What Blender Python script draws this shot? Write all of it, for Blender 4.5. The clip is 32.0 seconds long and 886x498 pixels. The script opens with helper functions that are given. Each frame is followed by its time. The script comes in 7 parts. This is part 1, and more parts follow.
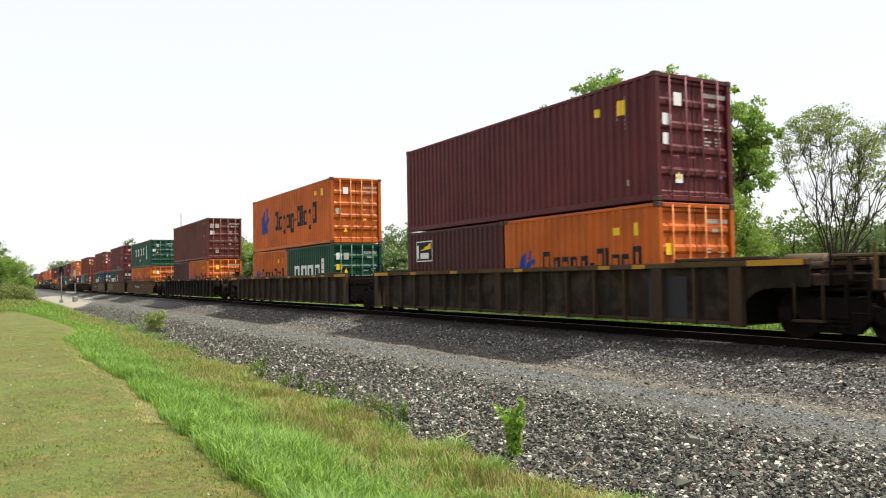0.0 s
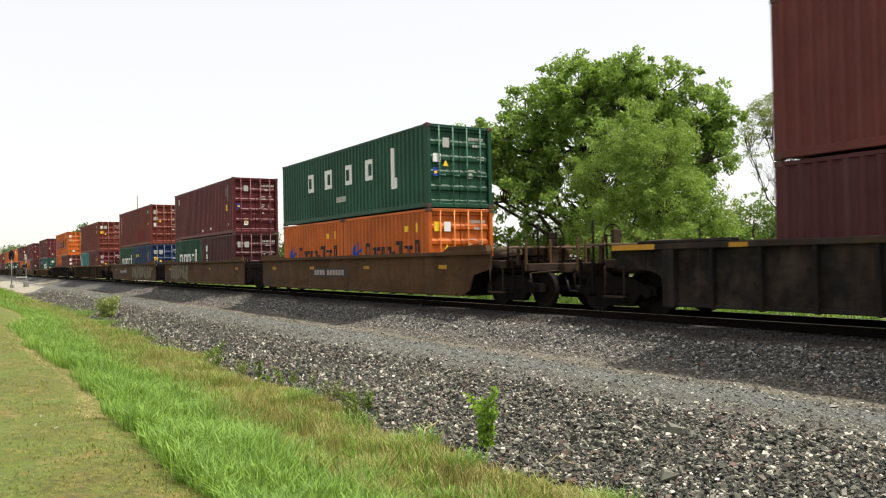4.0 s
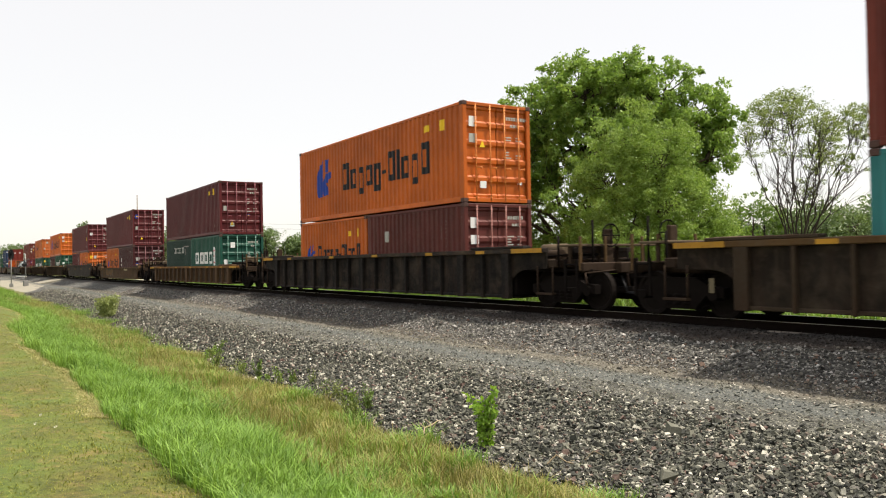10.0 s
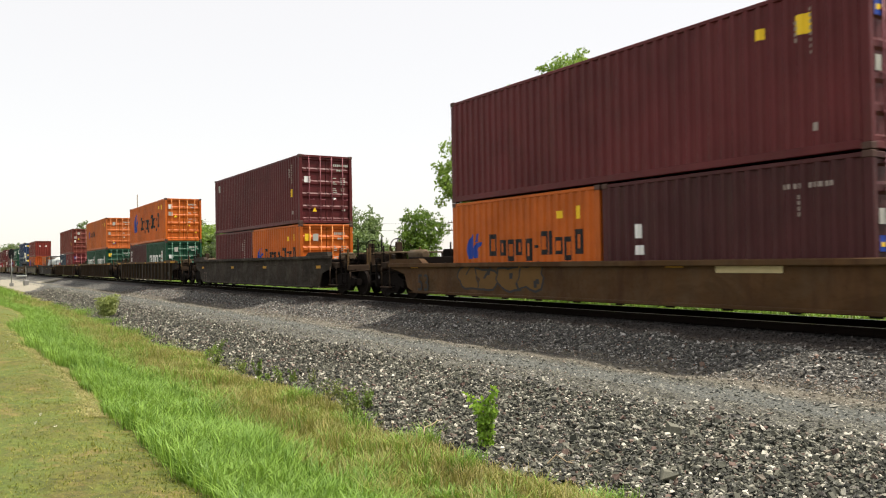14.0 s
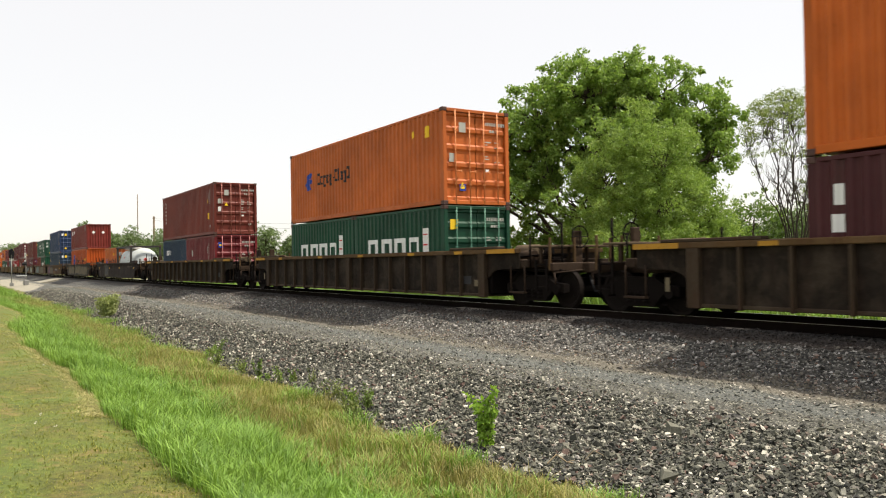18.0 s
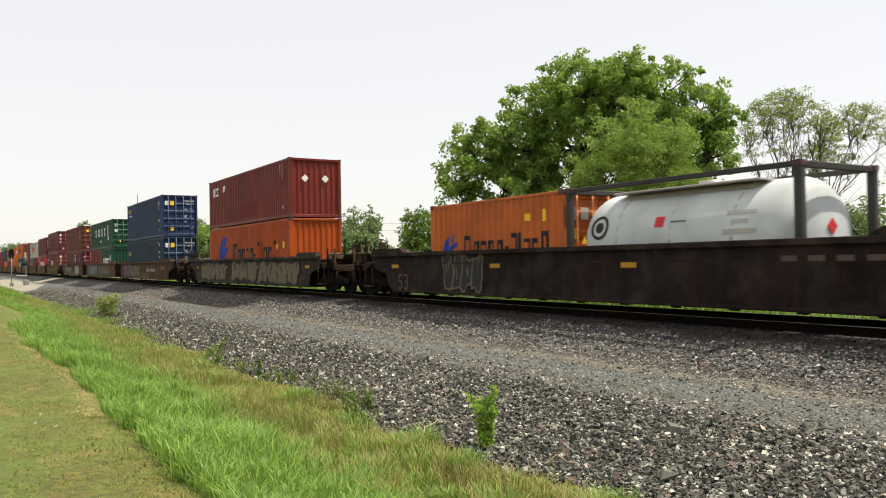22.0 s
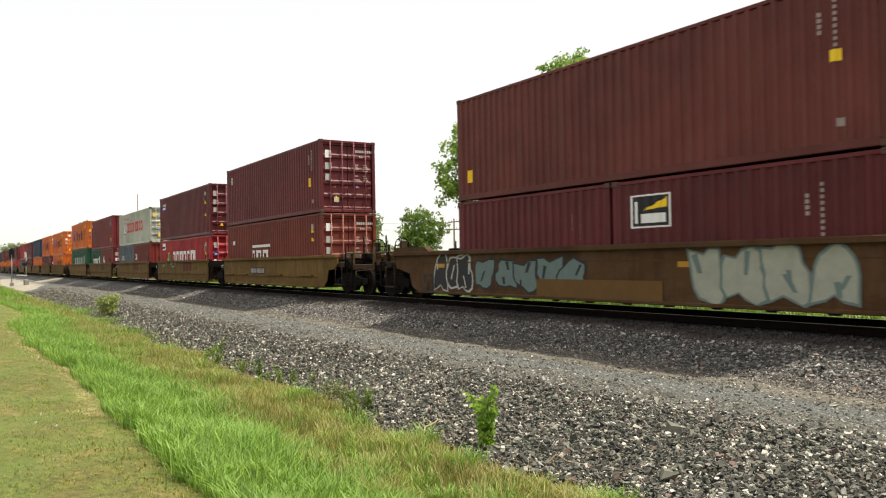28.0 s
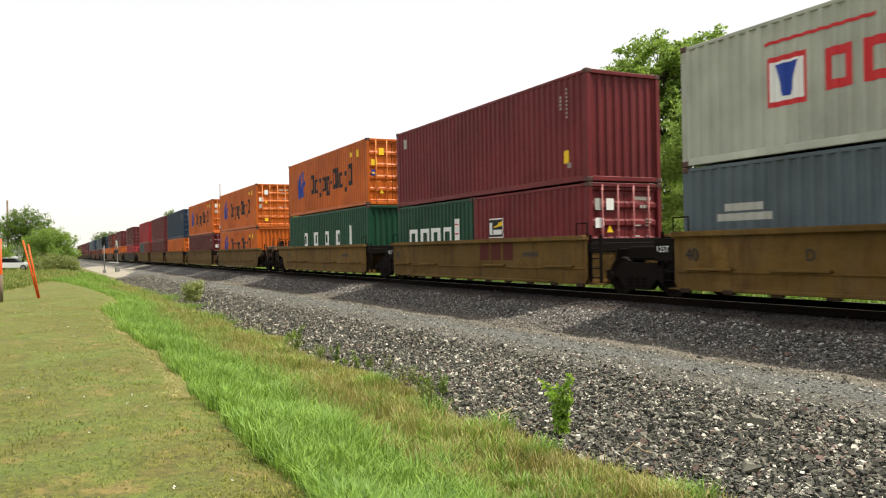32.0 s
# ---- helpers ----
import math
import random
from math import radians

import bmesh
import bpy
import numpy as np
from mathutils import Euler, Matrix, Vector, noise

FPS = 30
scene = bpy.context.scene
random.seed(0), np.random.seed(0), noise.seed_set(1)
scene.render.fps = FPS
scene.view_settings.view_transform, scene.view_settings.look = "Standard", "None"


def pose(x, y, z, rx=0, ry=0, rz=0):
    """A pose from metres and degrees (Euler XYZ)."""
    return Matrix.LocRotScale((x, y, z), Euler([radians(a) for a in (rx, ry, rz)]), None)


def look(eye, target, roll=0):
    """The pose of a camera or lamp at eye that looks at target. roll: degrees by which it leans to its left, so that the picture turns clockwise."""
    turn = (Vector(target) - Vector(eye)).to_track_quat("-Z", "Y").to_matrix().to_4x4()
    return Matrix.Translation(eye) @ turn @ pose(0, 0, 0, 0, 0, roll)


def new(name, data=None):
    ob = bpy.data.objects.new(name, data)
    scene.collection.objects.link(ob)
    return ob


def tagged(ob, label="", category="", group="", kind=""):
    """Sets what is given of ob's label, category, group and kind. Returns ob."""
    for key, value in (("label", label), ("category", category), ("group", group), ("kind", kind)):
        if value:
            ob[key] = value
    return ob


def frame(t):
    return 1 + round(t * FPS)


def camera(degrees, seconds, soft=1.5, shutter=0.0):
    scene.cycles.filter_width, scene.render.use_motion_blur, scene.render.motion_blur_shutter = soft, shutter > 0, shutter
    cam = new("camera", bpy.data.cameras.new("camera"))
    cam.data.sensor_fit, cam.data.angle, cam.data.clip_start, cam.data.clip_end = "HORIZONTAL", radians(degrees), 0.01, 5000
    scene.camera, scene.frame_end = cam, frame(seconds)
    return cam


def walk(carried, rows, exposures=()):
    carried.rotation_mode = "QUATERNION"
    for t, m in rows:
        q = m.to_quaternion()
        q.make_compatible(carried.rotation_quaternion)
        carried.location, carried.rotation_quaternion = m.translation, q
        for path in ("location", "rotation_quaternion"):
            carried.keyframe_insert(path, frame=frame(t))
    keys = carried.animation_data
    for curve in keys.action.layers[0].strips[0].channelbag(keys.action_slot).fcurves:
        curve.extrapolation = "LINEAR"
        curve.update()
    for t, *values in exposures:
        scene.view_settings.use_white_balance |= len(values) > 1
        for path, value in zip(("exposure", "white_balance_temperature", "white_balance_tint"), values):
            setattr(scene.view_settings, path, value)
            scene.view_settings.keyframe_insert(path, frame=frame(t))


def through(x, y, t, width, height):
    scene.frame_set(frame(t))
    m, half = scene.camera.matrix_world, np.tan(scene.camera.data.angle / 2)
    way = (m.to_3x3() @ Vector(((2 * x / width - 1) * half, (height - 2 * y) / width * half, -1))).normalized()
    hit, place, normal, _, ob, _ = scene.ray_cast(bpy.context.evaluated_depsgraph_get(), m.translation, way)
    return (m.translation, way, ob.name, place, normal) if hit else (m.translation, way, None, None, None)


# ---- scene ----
EXPO, SKY, SUN, HAZE = 0.6, 0.105, 4.5, (8.6, 8.3, 7.8, 1.0)

# ---------------------------------------------------------------- camera
EYE_Z, YAW, PITCH, ROLL = 1.0, 32.2436, 0.8576, -1.0147   # x: along the track, y: away across it


def aim(dyaw=0.0, dpitch=0.0, droll=0.0, dx=0.0, dy=0.0, dz=0.0):
    """Camera pose, turned and moved a little from where it rests."""
    a, p = radians(YAW + dyaw), radians(PITCH + dpitch)
    eye = Vector((dx, dy, EYE_Z + dz))
    way = Vector((-math.cos(a) * math.cos(p), math.sin(a) * math.cos(p), math.sin(p)))
    return look(eye, eye + way, ROLL + droll)


cam = camera(59.04, 32.0, soft=1.1, shutter=0.12)
walk(cam, [
    (0.0, aim(-2.75, 1.263, 0.025, 0.592, -0.263, 0.032)),
    (0.5, aim(-3.058, 1.075, -0.031, 0.111, -0.024, -0.004)),
    (1.0, aim(-1.851, 0.827, -0.172)),
    (1.5, aim(-2.478, -0.076, -0.178)),
    (2.0, aim(-1.559, -0.581, -0.112)),
    (2.5, aim(-1.015, -0.001, -0.148)),
    (3.0, aim(-0.713, 0.029, -0.139)),
    (3.5, aim(-0.045, 0.058, -0.111)),
    (5.5, aim(0.017, 0.028, -0.08)),
    (14.5, aim(-0.004, -0.013, 0.019)),
    (30.0, aim(-0.03, -0.06, 0.0)),
    (31.0, aim(-0.057, -0.059, -0.012)),
    (31.5, aim(-0.346, -0.252, 0.18)),
    (31.6, aim(-1.2, -0.32, 0.15)),
    (31.8, aim(-4.2, -0.62, 0.0)),
    (32.0, aim(-5.476, -0.88, -0.084)),
], exposures=[(0.0, EXPO - 0.06, 6250, 11), (1.0, EXPO - 0.14, 6300, 11), (2.5, EXPO - 0.08, 6350, 11), (6.0, EXPO - 0.1, 6600, 11), (14.0, EXPO - 0.11, 6600, 11), (18.5, EXPO - 0.11, 6600, 11), (20.0, EXPO - 0.04, 6600, 11), (21.5, EXPO - 0.2, 6550, 11), (24.2, EXPO - 0.18, 6550, 11), (25.2, EXPO - 0.04, 6600, 11), (32.0, EXPO - 0.03, 6600, 11)])

# ---------------------------------------------------------------- sky and sun
SUN_TO = Vector((1.75, 2.65, 6.5)).normalized()
world = bpy.data.worlds.new("sky")
scene.world = world
world.use_nodes = True
wn = world.node_tree
sky = wn.nodes.new("ShaderNodeTexSky")
sky.sky_type = "NISHITA"
sky.sun_disc = False
sky.sun_elevation = math.asin(SUN_TO.z)
sky.sun_rotation = math.atan2(SUN_TO.x, SUN_TO.y)
sky.air_density, sky.dust_density, sky.ozone_density = 1.0, 1.5, 1.0
haze = wn.nodes.new("ShaderNodeMix")      # bright summer haze all over the sky
haze.data_type = "RGBA"
haze.inputs[0].default_value = 0.66
haze.inputs[7].default_value = HAZE
wn.links.new(sky.outputs[0], haze.inputs[6])
wn.links.new(haze.outputs[2], wn.nodes["Background"].inputs[0])
wn.nodes["Background"].inputs[1].default_value = SKY
sun = new("sun", bpy.data.lights.new("sun", "SUN"))
sun.data.energy, sun.data.angle, sun.data.color = SUN, radians(1.0), (1.0, 0.93, 0.81)
sun.matrix_world = look(SUN_TO * 100, (0, 0, 0))

# ---------------------------------------------------------------- sizes
SPEED = 14.715            # metres a second, along +x
NEAR = 12.31              # near side of the containers
HALF = 1.219              # half a container's width
TRACK_Y = NEAR + HALF
RAIL_Z = -0.22            # top of the rails
FLOOR_Z = 0.05            # underside of the lower containers


# ---------------------------------------------------------------- materials
def lin(r, g, b):
    """Linear colour from 0..255 values."""
    return tuple((c / 255 / 12.92) if c <= 10 else ((c / 255 + 0.055) / 1.055) ** 2.4 for c in (r, g, b)) + (1.0,)


MATS = {}


class Nodes:
    """A short way to write a node material."""

    def __init__(self, name, rough=0.6, metal=0.0):
        self.mat = bpy.data.materials.new(name)
        self.mat.use_nodes = True
        self.tree = self.mat.node_tree
        self.bsdf = self.tree.nodes["Principled BSDF"]
        self.bsdf.inputs["Roughness"].default_value = rough
        self.bsdf.inputs["Metallic"].default_value = metal
        self.coord = self.node("ShaderNodeTexCoord").outputs["Object"]

    def node(self, kind, **values):
        n = self.tree.nodes.new(kind)
        for key, value in values.items():
            if isinstance(value, bpy.types.NodeSocket):
                self.tree.links.new(value, n.inputs[key])
            else:
                n.inputs[key].default_value = value
        return n

    def link(self, a, b):
        self.tree.links.new(a, b)

    def scaled(self, x, y, z, source=None):
        m = self.node("ShaderNodeMapping", Vector=source or self.coord)
        m.inputs["Scale"].default_value = (x, y, z)
        return m.outputs[0]

    def noise(self, vector, scale, detail=4.0, rough=0.6, distort=0.0):
        n = self.node("ShaderNodeTexNoise", Vector=vector, Scale=scale, Detail=detail, Roughness=rough, Distortion=distort)
        return n.outputs["Fac"]

    def ramp(self, fac, *stops):
        n = self.node("ShaderNodeValToRGB", Fac=fac)
        e = n.color_ramp.elements
        while len(e) < len(stops):
            e.new(0.5)
        for el, (pos, col) in zip(e, stops):
            el.position = pos
            el.color = col if isinstance(col, tuple) else (col, col, col, 1)
        return n.outputs["Color"]

    def mix(self, fac, a, b, blend="MIX"):
        n = self.tree.nodes.new("ShaderNodeMix")
        n.data_type, n.blend_type = "RGBA", blend
        for sock, value in ((n.inputs[0], fac), (n.inputs[6], a), (n.inputs[7], b)):
            if isinstance(value, bpy.types.NodeSocket):
                self.tree.links.new(value, sock)
            else:
                sock.default_value = value
        return n.outputs[2]

    def colour(self, socket):
        self.tree.links.new(socket, self.bsdf.inputs["Base Color"])

    def bump(self, height, strength, distance):
        n = self.node("ShaderNodeBump", Height=height, Strength=strength, Distance=distance)
        self.tree.links.new(n.outputs[0], self.bsdf.inputs["Normal"])


def painted(name, rgb, rough=0.55, wear=0.5, rust=(60, 36, 26), dust=(92, 82, 70)):
    """Weathered paint: fading, vertical streaks, rust spots, road dust."""
    if name in MATS:
        return MATS[name]
    m = Nodes(name, rough)
    base = tuple(0.9 * q for q in lin(*rgb)[:3]) + (1,)
    info = m.node("ShaderNodeObjectInfo").outputs["Random"]
    world_pos = m.node("ShaderNodeTexCoord").outputs["Object"]
    big = m.noise(world_pos, 0.55, 3.0)
    streak = m.noise(m.scaled(5.0, 5.0, 0.35), 1.0, 5.0, 0.65)
    fine = m.noise(world_pos, 14.0, 5.0, 0.7)
    faded = tuple(min(1.0, c * 1.18 + 0.004) for c in base[:3]) + (1,)
    dark = tuple(c * 0.78 for c in base[:3]) + (1,)
    c = m.mix(m.ramp(big, (0.35, 0.0), (0.7, 1.0)), dark, faded)
    c = m.mix(m.ramp(streak, (0.5, 0.0), (0.78, 0.4 * wear)), c, lin(*dust))
    c = m.mix(m.ramp(fine, (0.60, 0.0), (0.74, 0.9 * wear)), c, lin(*rust))
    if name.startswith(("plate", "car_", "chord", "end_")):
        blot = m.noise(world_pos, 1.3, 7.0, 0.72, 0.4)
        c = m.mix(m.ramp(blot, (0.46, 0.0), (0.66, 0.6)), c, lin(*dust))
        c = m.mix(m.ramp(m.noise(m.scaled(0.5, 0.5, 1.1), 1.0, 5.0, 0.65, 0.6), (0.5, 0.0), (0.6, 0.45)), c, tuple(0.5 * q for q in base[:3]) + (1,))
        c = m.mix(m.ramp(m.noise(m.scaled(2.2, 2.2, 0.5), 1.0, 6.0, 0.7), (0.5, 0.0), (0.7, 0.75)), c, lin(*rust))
    tone = m.node("ShaderNodeHueSaturation", Color=c)
    v = m.node("ShaderNodeMapRange", Value=info)
    v.inputs["To Min"].default_value, v.inputs["To Max"].default_value = 0.88, 1.1
    m.link(v.outputs[0], tone.inputs["Value"])
    m.colour(tone.outputs[0])
    m.link(m.ramp(fine, (0.3, rough * 0.8), (0.75, min(1, rough * 1.35))), m.bsdf.inputs["Roughness"])
    m.bsdf.inputs["Specular IOR Level"].default_value = 0.12 if rough > 0.7 else 0.25
    m.bump(m.noise(world_pos, 3.0, 6.0, 0.6), 0.12, 0.02)
    MATS[name] = m.mat
    return m.mat


def plain(name, rgb, rough=0.6, metal=0.0, grain=0.25, scale=20.0, shine=0.3):
    """A paint, metal or wood with fine mottling."""
    if name in MATS:
        return MATS[name]
    m = Nodes(name, rough, metal)
    a = lin(*rgb)
    m.bsdf.inputs["Specular IOR Level"].default_value = shine
    lo = tuple(c * (1 - grain) for c in a[:3]) + (1,)
    hi = tuple(min(1, c * (1 + grain)) for c in a[:3]) + (1,)
    m.colour(m.mix(m.noise(m.coord, scale, 5.0, 0.65), lo, hi))
    m.bump(m.noise(m.coord, scale * 2, 4.0), 0.1, 0.01)
    MATS[name] = m.mat
    return m.mat


def mottled(name, stops, scale, rough=0.95, bump=0.0, distance=0.02, island=0.0, second=0.15):
    """Ground covers: colours by noise at two sizes; by piece too, where island is set."""
    if name in MATS:
        return MATS[name]
    m = Nodes(name, rough)
    n = m.noise(m.coord, scale, 6.0, 0.7)
    big = m.noise(m.coord, scale * second, 3.0, 0.6)
    fac = m.mix(0.45, n, big)
    if island:
        rnd = m.node("ShaderNodeNewGeometry").outputs["Random Per Island"]
        fac = m.mix(island, fac, rnd)
    m.colour(m.ramp(fac, *stops))
    if bump:
        m.bump(m.noise(m.coord, scale * 1.7, 6.0, 0.75), bump, distance)
    MATS[name] = m.mat
    return m.mat


def leafy(name, dark, light, shine=0.25, through=0.35):
    """Leaves: varied leaf by leaf, letting some light through."""
    if name in MATS:
        return MATS[name]
    m = Nodes(name, 0.55)
    rnd = m.node("ShaderNodeNewGeometry").outputs["Random Per Island"]
    big = m.noise(m.coord, 0.8, 3.0)
    c = m.ramp(m.mix(0.5, rnd, big), (0.2, lin(*dark)), (0.75, lin(*light)))
    m.colour(c)
    t = m.node("ShaderNodeBsdfTranslucent", Color=m.mix(0.3, c, (0.35, 0.5, 0.05, 1)))
    mx = m.node("ShaderNodeMixShader", Fac=through)
    m.link(m.bsdf.outputs[0], mx.inputs[1])
    m.link(t.outputs[0], mx.inputs[2])
    m.link(mx.outputs[0], m.tree.nodes["Material Output"].inputs["Surface"])
    MATS[name] = m.mat
    return m.mat


# ---------------------------------------------------------------- mesh tools
class Shape:
    """Collects boxes, prisms, tubes and strips into one mesh."""

    def __init__(self):
        self.v, self.f, self.smooth = [], [], []

    def add(self, verts, faces, smooth=False):
        n = len(self.v)
        self.v += [tuple(p) for p in verts]
        self.f += [tuple(i + n for i in face) for face in faces]
        self.smooth += [smooth] * len(faces)
        return self

    def box(self, x0, y0, z0, x1, y1, z1):
        p = [(x, y, z) for z in (z0, z1) for y in (y0, y1) for x in (x0, x1)]
        return self.add(p, [(0, 2, 3, 1), (4, 5, 7, 6), (0, 1, 5, 4), (2, 6, 7, 3), (0, 4, 6, 2), (1, 3, 7, 5)])

    def block(self, x0, y0, z0, x1, y1, z1, b=0.02):
        """A box with chamfered edges along all three axes."""
        pts = []
        for sx, sy, sz in ((a, c, d) for a in (0, 1) for c in (0, 1) for d in (0, 1)):
            X, Y, Z = (x0, x1)[sx], (y0, y1)[sy], (z0, z1)[sz]
            ix, iy, iz = (b, -b)[sx], (b, -b)[sy], (b, -b)[sz]
            pts += [(X, Y + iy, Z + iz), (X + ix, Y, Z + iz), (X + ix, Y + iy, Z)]
        bm = bmesh.new()
        for q in pts:
            bm.verts.new(q)
        bmesh.ops.convex_hull(bm, input=bm.verts)
        bm.verts.index_update()
        self.add([v.co[:] for v in bm.verts], [[v.index for v in f.verts] for f in bm.faces])
        bm.free()
        return self

    def prism(self, outline, y0, y1):
        """An outline of (x, z) points drawn out from y0 to y1."""
        n = len(outline)
        p = [(x, y0, z) for x, z in outline] + [(x, y1, z) for x, z in outline]
        faces = [tuple(range(n)), tuple(range(2 * n - 1, n - 1, -1))]
        faces += [(i, i + n, (i + 1) % n + n, (i + 1) % n) for i in range(n)]
        return self.add(p, faces)

    def tube(self, a, b, r0, r1=None, n=8, caps=True, smooth=True):
        a, b = Vector(a), Vector(b)
        r1 = r0 if r1 is None else r1
        q = (b - a).to_track_quat("Z", "Y")
        ring = [q @ Vector((math.cos(2 * math.pi * i / n), math.sin(2 * math.pi * i / n), 0)) for i in range(n)]
        base = len(self.v)
        self.add([a + r0 * d for d in ring] + [b + r1 * d for d in ring],
                 [(i, (i + 1) % n, (i + 1) % n + n, i + n) for i in range(n)], smooth)
        if caps:
            self.f += [tuple(base + i for i in reversed(range(n))), tuple(base + n + i for i in range(n))]
            self.smooth += [False, False]
        return self

    def lathe(self, profile, axis_y, n=20):
        """(radius, y) pairs turned about the y axis."""
        k = len(profile)
        p = [(r * math.cos(2 * math.pi * i / n), y, r * math.sin(2 * math.pi * i / n)) for i in range(n) for r, y in profile]
        p = [(x, y + axis_y, z) for x, y, z in p]
        return self.add(p, [(i * k + j, i * k + j + 1, (i + 1) % n * k + j + 1, (i + 1) % n * k + j) for i in range(n) for j in range(k - 1)], False)

    def mesh(self, name, material):
        me = bpy.data.meshes.new(name)
        me.from_pydata(self.v, [], self.f)
        me.polygons.foreach_set("use_smooth", self.smooth)
        me.materials.append(material)
        me.update()
        return me


def quick_mesh(name, verts, faces, material):
    """A mesh from numpy arrays: faces is (n, 3) or (n, 4)."""
    me = bpy.data.meshes.new(name)
    verts, faces = np.asarray(verts, dtype=np.float32), np.asarray(faces, dtype=np.int32)
    n, k = faces.shape
    me.vertices.add(len(verts))
    me.vertices.foreach_set("co", verts.ravel())
    me.loops.add(n * k)
    me.loops.foreach_set("vertex_index", faces.ravel())
    me.polygons.add(n)
    me.polygons.foreach_set("loop_start", np.arange(0, n * k, k, dtype=np.int32))
    me.polygons.foreach_set("use_smooth", np.zeros(n, dtype=bool))
    me.materials.append(material)
    me.update(calc_edges=True)
    return me


CACHE = {}


def cached(key, build, material):
    """One mesh for all alike parts of one material."""
    k = (key, material.name)
    if k not in CACHE:
        CACHE[k] = build().mesh(key if isinstance(key, str) else key[0], material)
    return CACHE[k]


def part(name, mesh, parent, label="", at=None, turn=0.0):
    """Links a mesh as one part under a thing or part."""
    ob = new(name, mesh)
    ob.parent = parent
    if at is not None or turn:
        ob.matrix_basis = Matrix.Translation(at or (0, 0, 0)) @ Matrix.Rotation(turn, 4, "Z")
    if label:
        ob["label"] = label
    return ob


MOVING = []     # (thing, place at the start)


def thing(name, x, y, z, label, category, group="", moves=False):
    ob = new(name)
    ob.empty_display_size = 0.3
    ob.matrix_basis = Matrix.Translation((x, y, z))
    tagged(ob, label, category, group)
    if moves:
        MOVING.append((ob, Vector((x, y, z))))
    return ob

# ---------------------------------------------------------------- ground
GX0, GX1 = -46.0, 4.0     # the stretch of ground close to the camera
PROFILE = ((-3000, -1.2), (-60, -0.75), (-6, -0.6), (1.1, -0.6), (1.8, -0.74), (3.2, -1.1), (4.9, -1.2), (6.0, -1.1), (7.6, -0.94),
           (9.0, -0.9), (10.1, -0.88), (10.7, -0.78), (11.75, -0.43), (12.05, -0.385), (15.0, -0.385), (16.2, -0.75), (18.5, -0.95), (30, -0.95), (3000, -1.5))
PY, PZ = np.array([p[0] for p in PROFILE], float), np.array([p[1] for p in PROFILE])


def ground_z(x, y):
    """Height of the ground, with small unevenness."""
    x, y = np.asarray(x, float), np.asarray(y, float)
    z = np.interp(y, PY, PZ)
    z = z + 0.018 * np.sin(x * 1.3 + 2 * np.sin(y * 0.9)) * np.cos(y * 1.9 + x * 0.31) + 0.012 * np.sin(x * 3.7 + y * 2.3)
    return np.where((y > 11.6) & (y < 15.6), np.interp(y, PY, PZ), z)


def grid_sheet(name, xs, ys, drop, material):
    X, Y = np.meshgrid(xs, ys, indexing="ij")
    Z = ground_z(X, Y) - drop(X, Y)
    n, k = len(xs), len(ys)
    i = (np.arange(n - 1)[:, None] * k + np.arange(k - 1)[None, :]).ravel()
    me = quick_mesh(name, np.stack([X, Y, Z], -1).reshape(-1, 3), np.stack([i, i + k, i + k + 1, i + 1], 1), material)
    me.polygons.foreach_set("use_smooth", [True] * len(me.polygons))
    return new(name, me)


def edge_y(x):
    """Where the weeds give way to rock."""
    return 4.85 + 0.006 * np.minimum(-x, 60) + 0.18 * np.sin(x * 0.9) + 0.09 * np.sin(x * 2.3 + 1)


LAWN_X = (-90.0, -57.0, -53.6, -47.0, -41.6, -34.0, -29.0, -25.0, -20.0, -14.0, -10.0, -6.5, 0.0)
LAWN_Y = (-2.0, -0.1, 0.95, 1.8, 2.7, 2.8, 2.2, 1.55, 1.5, 1.66, 1.66, 1.52, 1.5)


def lawn_y(x):
    """Where the mown lawn gives way to long grass."""
    return np.interp(x, LAWN_X, LAWN_Y) + 0.07 * np.sin(x * 0.8) + 0.04 * np.sin(x * 2.1)


def steps(*spans):
    out = []
    for a, b, n in spans:
        out += list(np.linspace(a, b, n, endpoint=False))
    return np.array(out + [spans[-1][1]])


def meadow_material():
    m = Nodes("grass_ground", 0.95)
    pos = m.coord
    fine = m.noise(pos, 16.0, 8.0, 0.85)
    mid = m.noise(pos, 1.3, 5.0, 0.65)
    tuft = m.noise(pos, 7.0, 6.0, 0.75)
    big = m.noise(pos, 0.13, 3.0)
    green = m.ramp(fine, (0.34, lin(47, 56, 15)), (0.66, lin(119, 123, 42)))
    dry = m.ramp(fine, (0.34, lin(76, 69, 27)), (0.66, lin(138, 126, 60)))
    c = m.mix(m.ramp(m.mix(0.35, mid, big), (0.45, 0.0), (0.7, 0.65)), green, dry)
    c = m.mix(0.8, c, m.ramp(tuft, (0.34, 0.42), (0.62, 1.0)), "MULTIPLY")
    patch = m.noise(pos, 0.55, 6.0, 0.7, 0.8)
    c = m.mix(m.ramp(patch, (0.46, 0.0), (0.6, 0.8)), c, m.ramp(fine, (0.34, lin(52, 68, 20)), (0.66, lin(108, 126, 44))))
    c = m.mix(m.ramp(m.noise(pos, 2.6, 5.0, 0.7, 0.5), (0.54, 0.0), (0.66, 0.75)), c, m.ramp(fine, (0.34, lin(92, 76, 38)), (0.66, lin(150, 130, 78))))
    m.colour(c)
    m.bump(fine, 0.6, 0.03)
    return m.mat


